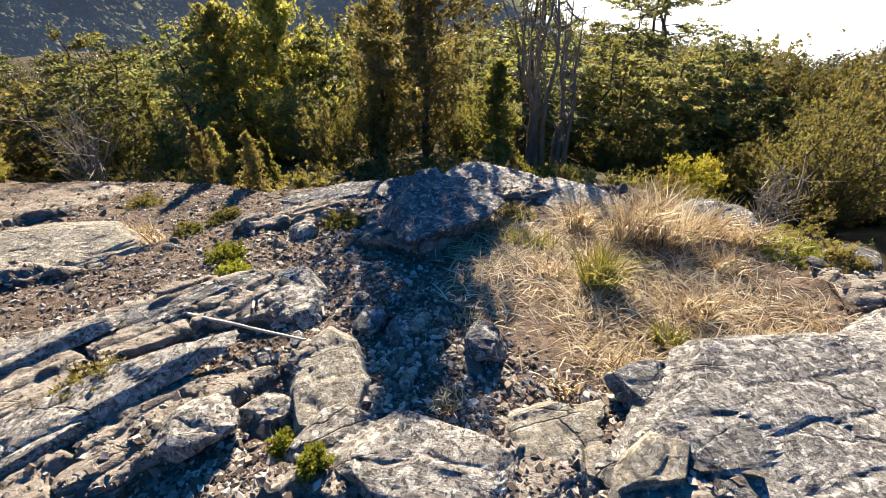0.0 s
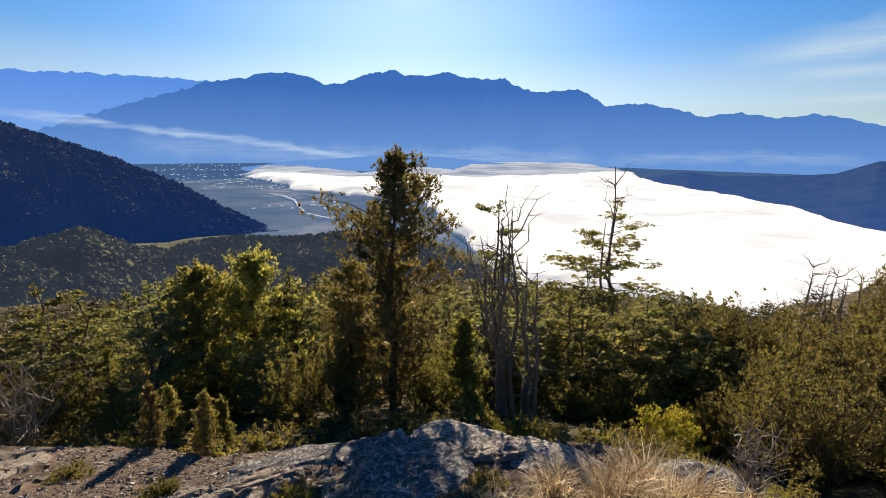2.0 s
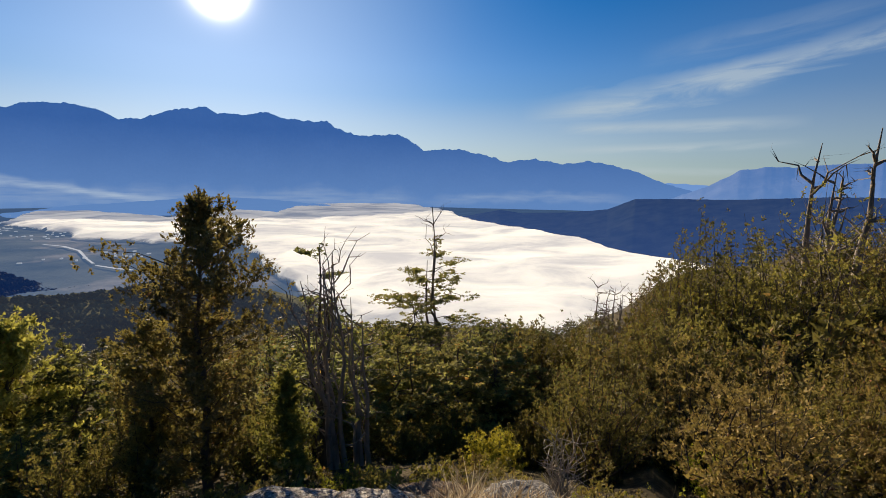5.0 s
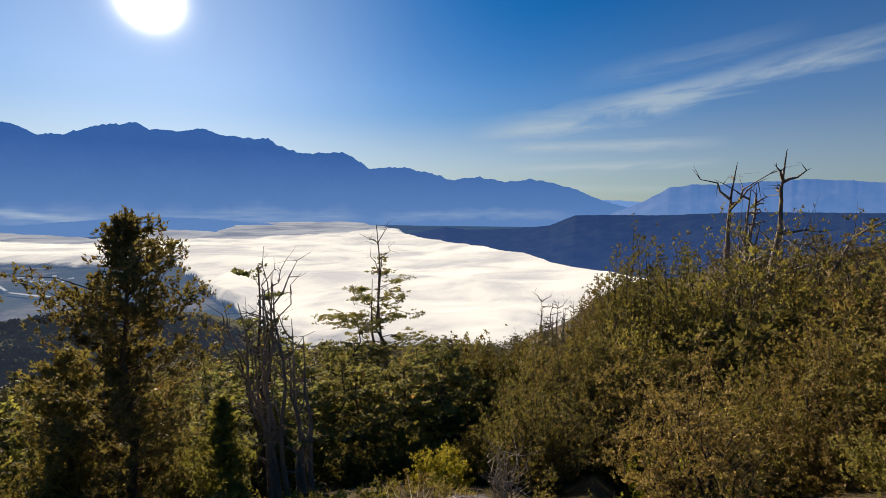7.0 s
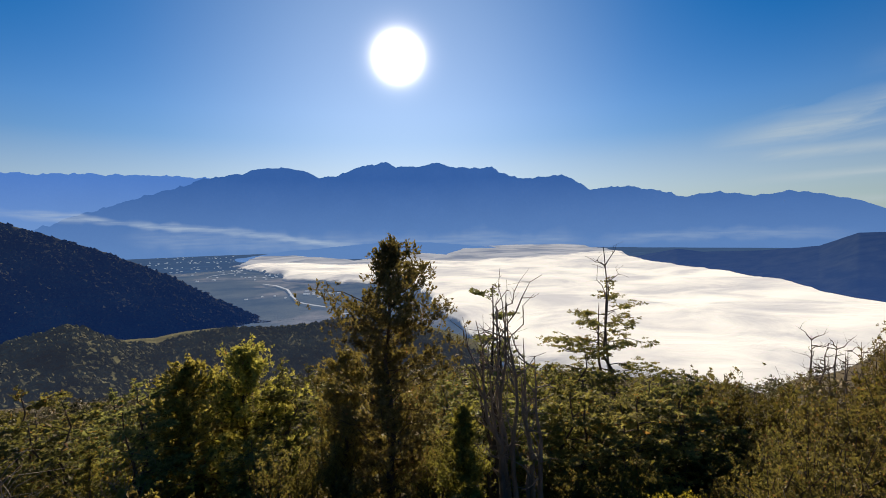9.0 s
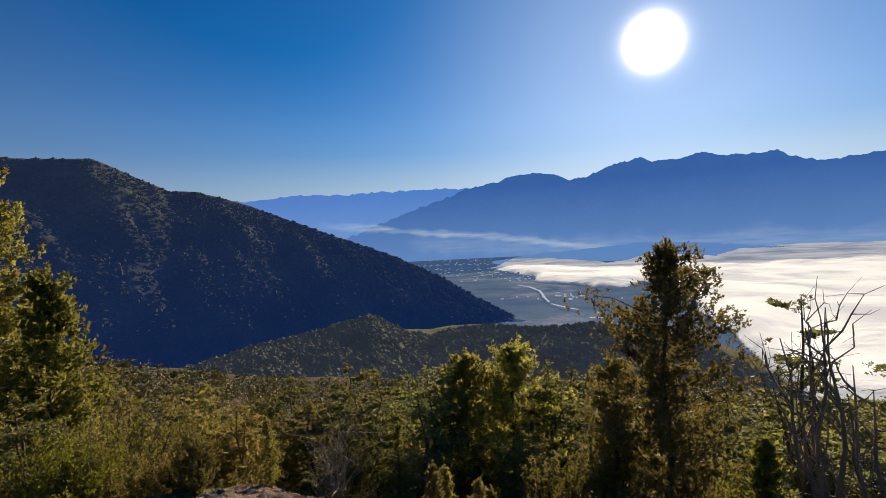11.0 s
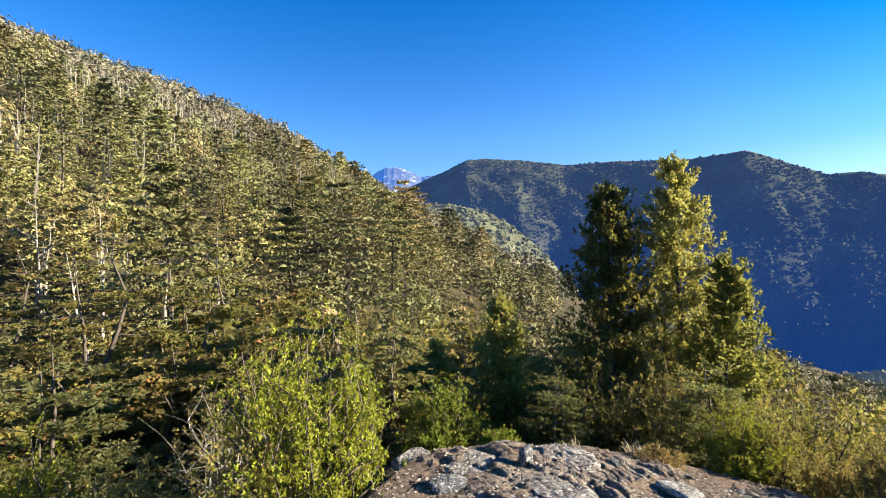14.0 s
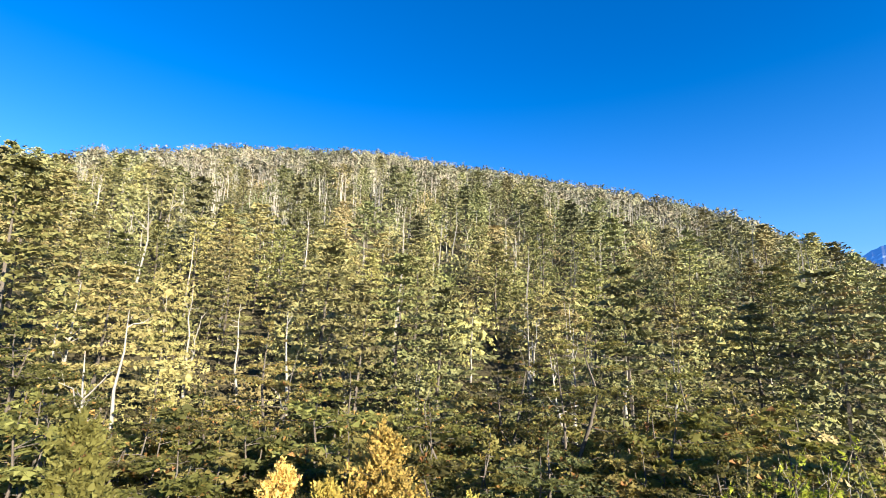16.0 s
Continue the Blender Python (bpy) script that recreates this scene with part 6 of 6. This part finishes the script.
for x, y in places:
    if math.degrees(math.atan2(x, y)) < -95 and math.hypot(x, y) < 8.0:
        continue
    room = float(may_rise(np.array([x]), np.array([y]))[0])
    if room < 0.35:
        continue
    h = min(room, 5.0) * rng.uniform(0.55, 1.0)
    left = math.degrees(math.atan2(x, y)) < -95
    if math.hypot(x, y) < 8.5:
        k = int(rng.choice(NEAR_KINDS, p=(0.16, 0.16, 0.15, 0.15, 0.14, 0.06, 0.06, 0.06, 0.06)))
    else:
        k = NEAR_KINDS + int(rng.choice(6, p=(0.32, 0.32, 0.30, 0.02, 0.02, 0.02) if left else (0.2, 0.2, 0.2, 0.2, 0.1, 0.1)))
    if math.degrees(math.atan2(x, y)) > 38:
        k = int(rng.choice((4, 5, 6))) if k < NEAR_KINDS else NEAR_KINDS + 3 + int(rng.choice(2))
    h = max(h, 0.75 * min(room, 5.0)) if left else h
    s, girth = h / 3.0, max(h / 3.0, 0.45) * rng.uniform(0.9, 1.25)
    m = Matrix.LocRotScale((x, y, height_at(x, y) - 0.05), Euler((0, 0, rng.random() * 6.28)), (girth, girth, s))
    if first[k] is None:
        name, made, leaf, label, category, group = KINDS[k]
        first[k] = plant(name, made, leaf, (0, 0, 0), label, category, group)
        first[k].matrix_basis = m
    else:
        other = copy_thing(first[k], Matrix())
        other.matrix_basis = m


# ---- low growth along the rim of the rock ----
RIM_KINDS = [(bush(np.random.default_rng(260 + k), 0.6, 0.42, 16, 13, 0.026), leaf, label) for k, (leaf, label) in enumerate((
    (LEAF_BUSH, "low dark olive shrub along the rim of the rock"), (LEAF_YELLOW, "low yellow-green shrub along the rim of the rock"), (LEAF_RUST, "low rusty shrub along the rim of the rock"), (LEAF_BUSH, "low green shrub along the rim of the rock")))]
rim_first = [None] * len(RIM_KINDS)
rim_rng = np.random.default_rng(41)
for k in range(64):
    az = -66 + 132 * (k + rim_rng.random()) / 64
    r = float(np.interp(az, RIM_AZ, RIM_R)) + rim_rng.uniform(0.35, 1.3)
    which, size = int(rim_rng.choice(4, p=(0.45, 0.1, 0.15, 0.3))), rim_rng.uniform(0.55, 1.1)
    m = Matrix.LocRotScale(spot(az, r, 0.38), Euler((0, 0, rim_rng.random() * 6.28)), (size * 1.2, size * 1.2, size))
    if rim_first[which] is None:
        made, leaf, label = RIM_KINDS[which]
        rim_first[which] = plant("rim_shrub", made, leaf, (0, 0, 0), label, "shrub", "rim shrubs")
        rim_first[which].matrix_basis = m
    else:
        copy_thing(rim_first[which], Matrix()).matrix_basis = m

# ---- woods farther off, one mass each ----
def arrays(made):
    return [(np.concatenate(q.v), np.concatenate(q.f)) for q in made]


def whole(made):
    """All the wood of a dead tree in one."""
    q = Quads()
    for p in (*made[0], made[1]):
        q.add(np.concatenate(p.v), np.concatenate(p.f))
    return q


def mass(name, kinds, pts, heights, mats, label, category, rng, girth=(0.9, 1.3)):
    """Many trees as one mass of leaves and one of wood, each tree with a tone of its own."""
    for which, mat, what in ((1, mats[0], "crowns"), (0, mats[1], "trunks")):
        vs, fs, tones, count = [], [], [], 0
        pick = np.random.default_rng(5).integers(0, len(kinds), len(pts))
        local = np.random.default_rng(6)
        turn, wide = local.random(len(pts)) * 6.28, local.uniform(*girth, len(pts))
        tone = np.mod(0.5 + 0.9 * fbm(pts[:, 0] / 22, pts[:, 1] / 22, 3, 4) + 0.35 * local.random(len(pts)), 1.0)
        for k, kind in enumerate(kinds):
            if which >= len(kind):
                continue
            v, f = kind[which]
            top = max(a[0][:, 2].max() for a in kind)
            idx = np.where(pick == k)[0]
            s = heights[idx] / top
            c, sn = np.cos(turn[idx])[:, None], np.sin(turn[idx])[:, None]
            g = (s * wide[idx])[:, None]
            X = pts[idx, 0:1] + (v[None, :, 0] * c - v[None, :, 1] * sn) * g
            Y = pts[idx, 1:2] + (v[None, :, 0] * sn + v[None, :, 1] * c) * g
            Z = pts[idx, 2:3] + v[None, :, 2] * s[:, None]
            vs.append(np.stack([X, Y, Z], -1).reshape(-1, 3))
            fs.append((f[None] + (np.arange(len(idx)) * len(v))[:, None, None]).reshape(-1, f.shape[1]) + count)
            tones.append(np.repeat(tone[idx], len(v)))
            count += len(idx) * len(v)
        if not vs:
            continue
        me = mesh_of(name + " " + what, np.concatenate(vs), np.concatenate(fs), mat, True)
        set_attribute(me, "tone", np.concatenate(tones))
        if which == 1 or len(kinds[0]) == 1:
            tagged(new(name, me), label, category, kind="stuff")
        else:
            tagged(new(name + "_trunks", me), "thin dark trunks under the forest canopy", "trunks", kind="stuff")


def ground_points(pts, sink=0.1):
    return np.column_stack([pts, terrain(pts[:, 0], pts[:, 1]) - sink])


def far_tree(rng, h, wide, tufts, leaf, leaves, layered):
    """A tree some way off: level tiers of leaves with gaps between, or a crown of rounded lumps."""
    stem, crown = Quads(), Quads()
    stem.tube([(0, 0, -0.3), (0.02 * h, 0, 0.5 * h), (0, 0.02 * h, 0.85 * h)], [0.009 * h, 0.007 * h, 0.002 * h], 4)
    if layered:
        tiers = max(5, int(h / 0.55))
        u = (rng.integers(0, tiers, tufts) + 0.5) / tiers
        a = rng.integers(0, 7, tufts) * 0.9 + u * 37.0 + rng.normal(0, 0.30, tufts)
        reach = wide * np.maximum(0.05, 1 - u ** 1.7) ** 0.7 * (0.75 + 0.35 * np.sin(a * 3.0 + u * 50.0))
        t = np.sqrt(rng.uniform(0.12, 1.05, tufts)) * reach
        at = np.stack([np.sin(a) * t, np.cos(a) * t, h * (0.10 + 0.88 * u) + 0.10 * t + rng.normal(0, 0.05, tufts) * leaf], 1)
        inner = np.stack([0.35 * np.sin(a) * reach, 0.35 * np.cos(a) * reach, h * (0.10 + 0.86 * u)], 1)[::max(1, tufts // (2 * tiers))]
        crown.hearts(rng, inner, np.minimum(0.15 * wide, 1.3 * leaf), 0.45)
        out = unit(np.stack([np.sin(a), np.cos(a), 0 * a], 1) + rng.normal(0, 0.3, (tufts, 3)))
        crown.tufts(rng, at, out, np.array([0, 0, 1.0]) + rng.normal(0, 0.2, (tufts, 3)), leaf * rng.uniform(0.7, 1.3, tufts), (1.35, 1.1, 0.35), leaves, 0.40)
    else:
        lumps = 7
        a = np.arange(lumps) * 2.4 + rng.normal(0, 0.3, lumps)
        lift = np.linspace(0.22, 0.74, lumps)
        push = wide * 0.60 * np.sqrt(np.maximum(0.02, 1 - lift ** 1.5))
        mid = np.stack([np.sin(a) * push, np.cos(a) * push, h * lift], 1)
        rad = wide * rng.uniform(0.42, 0.62, lumps)
        crown.hearts(rng, mid * np.array([0.8, 0.8, 0.92]), 0.36 * rad, 1.0)
        which = rng.integers(0, lumps, tufts)
        d = unit(rng.normal(0, 1, (tufts, 3)) + np.array([0, 0, 0.35]))
        at = mid[which] + d * (rad[which] * rng.uniform(0.8, 1.12, tufts))[:, None] * np.array([1, 1, 1.15])
        crown.tufts(rng, at, np.cross(d, rng.normal(0, 1, (tufts, 3))) + 0.3 * d, d, leaf * rng.uniform(0.7, 1.3, tufts), (1.15, 1.05, 0.5), leaves, 0.68)
    return arrays((stem, crown))


def kinds_of(seed, count, *shape):
    return [far_tree(np.random.default_rng(seed + k), *shape) for k in range(count)]


# name, region (distances, azimuths, spacing), low and tall kinds, share of tall ones, heights, leaf, label
SLOPE = kinds_of(400, 3, 4.0, 1.4, 130, 0.135, 6, True) + kinds_of(410, 3, 3.4, 1.35, 130, 0.135, 6, False)
EDGE = kinds_of(420, 2, 4.0, 1.4, 60, 0.20, 5, True) + kinds_of(425, 3, 3.8, 1.6, 60, 0.20, 5, False)
LOW, TALL = kinds_of(430, 3, 4.0, 1.7, 230, 0.14, 8, False) + kinds_of(435, 2, 4.2, 1.7, 230, 0.12, 8, True), kinds_of(440, 4, 8.5, 2.5, 520, 0.15, 8, True)
LOW_FAR, TALL_FAR = kinds_of(450, 5, 4.2, 2.0, 110, 0.27, 5, False), kinds_of(460, 4, 7.0, 2.3, 220, 0.25, 5, True)
CREST = kinds_of(470, 5, 4.6, 2.1, 34, 0.52, 3, False)

pts = ground_points(scatter(rng, 16.5, 46.0, -95, 72, 2.6))
mass("slope_woods", SLOPE, pts, np.clip(may_rise(pts[:, 0], pts[:, 1], 0.3) * rng.uniform(0.45, 1.05, len(pts)), 0.8, 4.2), (LEAF_MIDDLE, BARK), "mixed green beech woods falling away below the outcrop", "woods", rng)
pts = ground_points(scatter(rng, 46.0, 112.0, -95, 50, 4.6))
mass("slope_edge_woods", EDGE, pts, np.clip(may_rise(pts[:, 0], pts[:, 1], 0.6) * rng.uniform(0.8, 1.1, len(pts)), 1.0, 4.6), (LEAF_HILL, BARK), "green beech woods along the edge of the slope", "woods", rng)
for name, r0, r1, az0, az1, gap, low, tall_ones, leaf, label in (
        ("hillside_woods", 16.5, 48.0, -192, -93, 3.1, LOW, TALL, LEAF_MIDDLE, "sunlit olive-green beech woods at the foot of the hillside"),
        ("hillside_forest", 47.0, 115.0, -195, -80, 4.0, LOW_FAR, TALL_FAR, LEAF_HILL, "sunlit olive and yellow-green forest on the hillside")):
    pts = ground_points(scatter(rng, r0, r1, az0, az1, gap))
    big = (np.random.default_rng(18).random(len(pts)) + 0.5 * fbm(pts[:, 0] / 16, pts[:, 1] / 16, 3, 24)) < 0.32
    for chosen, kinds, high, sort in ((~big, low, 4.2, label), (big, tall_ones, 8.2, "tall layered beeches standing out of the hillside woods")):
        some = pts[chosen]
        mass(name if kinds is low else name + "_tall", kinds, some, high * np.random.default_rng(8).uniform(0.75, 1.2, len(some)), (leaf, BARK), sort, "woods", rng, (0.95, 1.3))
pts = ground_points(scatter(rng, 113.0, 290.0, -196, -78, 5.2))
mass("hilltop_forest", CREST, pts, np.random.default_rng(10).uniform(3.5, 8.0, len(pts)), (LEAF_CREST, BARK), "olive and brownish forest up to the crest of the hillside", "forest", rng, (0.95, 1.4))

# bleached dead trunks on the hillside, thickest towards its top
DEAD = [[arrays((whole(snag(np.random.default_rng(500 + k), 5.0, 1 + k % 3, 2 + k % 3, 0.0105, 0.20, 1.2, False)),))[0]] for k in range(8)]
pts = scatter(rng, 26.0, 290.0, -196, -92, 2.5)
steep = np.interp(np.degrees(np.arctan2(pts[:, 0], pts[:, 1])), (-180, -150, -130, -112, -92), (1.0, 1.0, 0.75, 0.40, 0.18))
keep = np.random.default_rng(12).random(len(pts)) < steep * np.interp(np.hypot(pts[:, 0], pts[:, 1]), (26, 60, 150, 230, 290), (0.14, 0.60, 0.85, 0.62, 0.42))
pts = ground_points(pts[keep])
mass("hillside_snags", DEAD, pts, np.random.default_rng(13).uniform(3.5, 9.5, len(pts)) * np.interp(np.hypot(pts[:, 0], pts[:, 1]), (100, 250), (1.0, 0.62)), (DEADWOOD, DEADWOOD), "bleached grey dead trunks standing over the hillside forest", "dead trees", rng, (0.8, 1.2))
near_dead = [(-118.0, 24, 3.5), (-122.5, 21, 4.0), (-128.0, 19, 3.0), (-109.0, 30, 1.0), (-104.5, 38, 0.5), (-101.5, 44, 2.0), (-99.0, 52, 2.2), (-132.0, 26, 5.5), (-138.5, 30, 5.0), (-145.0, 22, 1.5), (-152.0, 26, 5.0), (-158.0, 18, 4.0),
             (-163.5, 24, 4.5), (-168.0, 28, 6.0), (-174.0, 14, 3.5), (-178.0, 22, 5.5), (-113.0, 45, 5.0), (-124.0, 36, 6.0), (-96.0, 60, 2.0), (-94.0, 50, -0.5)]
for az, r, el in near_dead:
    stand("dead_tree", az, r, el, snag, None, "bleached dead beech trunk with broken limbs", group="bleached snags", wood_mat=DEADWOOD, stems=1 + int(r) % 3, limbs=7, thick=0.014, spread=0.24, rise=0.8)


def far_woods(name, slope, count, size, label, seed, mat):
    """Small crowns spread over a far hill."""
    g = np.random.default_rng(seed)
    P = SLOPES[slope]
    i, j = g.random(count) * (P.shape[0] - 1.001), g.random(count) ** 1.1 * 0.995 * (P.shape[1] - 1.001)
    a, b = i.astype(int), j.astype(int)
    u, v = (i - a)[:, None], (j - b)[:, None]
    pts = P[a, b] * (1 - u) * (1 - v) + P[a + 1, b] * u * (1 - v) + P[a, b + 1] * (1 - u) * v + P[a + 1, b + 1] * u * v
    kinds = []
    for k in range(4):
        q = Quads()
        q.hearts(np.random.default_rng(600 + k), np.array([[0, 0, 0.5]]), np.array([0.5]), 1.25)
        kinds.append(arrays((q, q)))
    mass(name, [[k[1]] for k in kinds], pts - np.array([0, 0, size * 0.5]), g.uniform(0.7, 1.3, count) * size, (mat, mat), label, "woods", g)


# crowns take the hills' materials, with the haze and shade emission in them
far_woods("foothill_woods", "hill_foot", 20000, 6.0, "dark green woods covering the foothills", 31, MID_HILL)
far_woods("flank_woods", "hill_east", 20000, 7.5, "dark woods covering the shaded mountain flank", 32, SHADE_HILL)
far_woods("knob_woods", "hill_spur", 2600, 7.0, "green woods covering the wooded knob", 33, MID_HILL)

# ---- cushion plants and sticks on the rock ----
for k, (x, y, wide, high, leaf, label) in enumerate((
        (-1.55, 1.20, 0.17, 0.10, LEAF_BUSH, "low olive-green cushion shrub in a rock crevice"), (-0.62, 0.92, 0.06, 0.06, LEAF_YELLOW, "small bright green cushion plant"), (-1.28, 1.36, 0.09, 0.05, LEAF_BUSH, "flat green cushion plant on soil"),
        (-1.45, 2.42, 0.14, 0.07, LEAF_YELLOW, "yellow-green cushion plant on the outcrop"), (-0.75, 2.85, 0.16, 0.08, LEAF_BUSH, "low green cushion plant between rocks"), (-1.75, 3.10, 0.14, 0.08, LEAF_BUSH, "low green cushion plant between rocks"),
        (0.50, 2.85, 0.16, 0.07, LEAF_BUSH, "low green cushion plant behind the boulder"), (1.12, 3.55, 0.20, 0.10, LEAF_BUSH, "dark green cushion shrub at the rock edge"), (2.08, 2.24, 0.18, 0.08, LEAF_YELLOW, "flat green cushion plant by dry grass"),
        (2.26, 2.02, 0.12, 0.08, LEAF_BUSH, "grey-green cushion plant on the rock"), (-2.75, 3.60, 0.18, 0.08, LEAF_BUSH, "low green cushion plant on the outcrop"), (-1.95, 2.90, 0.12, 0.07, LEAF_BUSH, "dark cushion plant on the outcrop"),
        (-0.46, 0.80, 0.05, 0.05, LEAF_YELLOW, "small bright green cushion plant"), (-1.32, 2.20, 0.10, 0.05, LEAF_YELLOW, "small yellow-green cushion plant"), (-5.9, 1.8, 0.3, 0.16, LEAF_RUST, "rusty cushion shrub at the rock edge"))):
    made = bush(np.random.default_rng(900 + k), high, wide, 22, 18, 0.010 + 0.022 * wide)
    plant("cushion_plant", made, leaf, (x, y, lie(x, y)), label, "shrub", "cushion plants")

STICK = plain("bleached stick", (0.62, 0.55, 0.44), 0.7, 0.2, 30.0)


def stick(a, b, thick, label, lift=0.02):
    q = Quads()
    pa, pb = Vector((*a, lie(*a) + lift)), Vector((*b, lie(*b) + lift))
    q.tube(wander(np.random.default_rng(int(abs(a[0]) * 100)), pa - pa, pb - pa, 9, 0.0015), np.linspace(thick, thick * 0.7, 9), 8)
    ob = new("stick", q.mesh("stick", STICK))
    ob.location = pa
    tagged(ob, label, "stick", "sticks")


stick((-1.37, 1.74), (-0.63, 1.40), 0.009, "long straight bleached stick lying across the rocks", 0.05)
stick((-1.03, 1.80), (-1.00, 1.72), 0.008, "short pale cut stick on the soil")
stick((-0.66, 1.78), (-0.64, 1.72), 0.010, "short pale cut stick on the soil")
stick((-0.55, 1.78), (-0.40, 1.77), 0.006, "short pale twig beside broken stones")
stick((-0.45, 1.36), (-0.34, 1.33), 0.005, "short pale twig on dark soil")
stick((0.35, 2.05), (0.62, 1.95), 0.004, "thin dry twig in the grass")
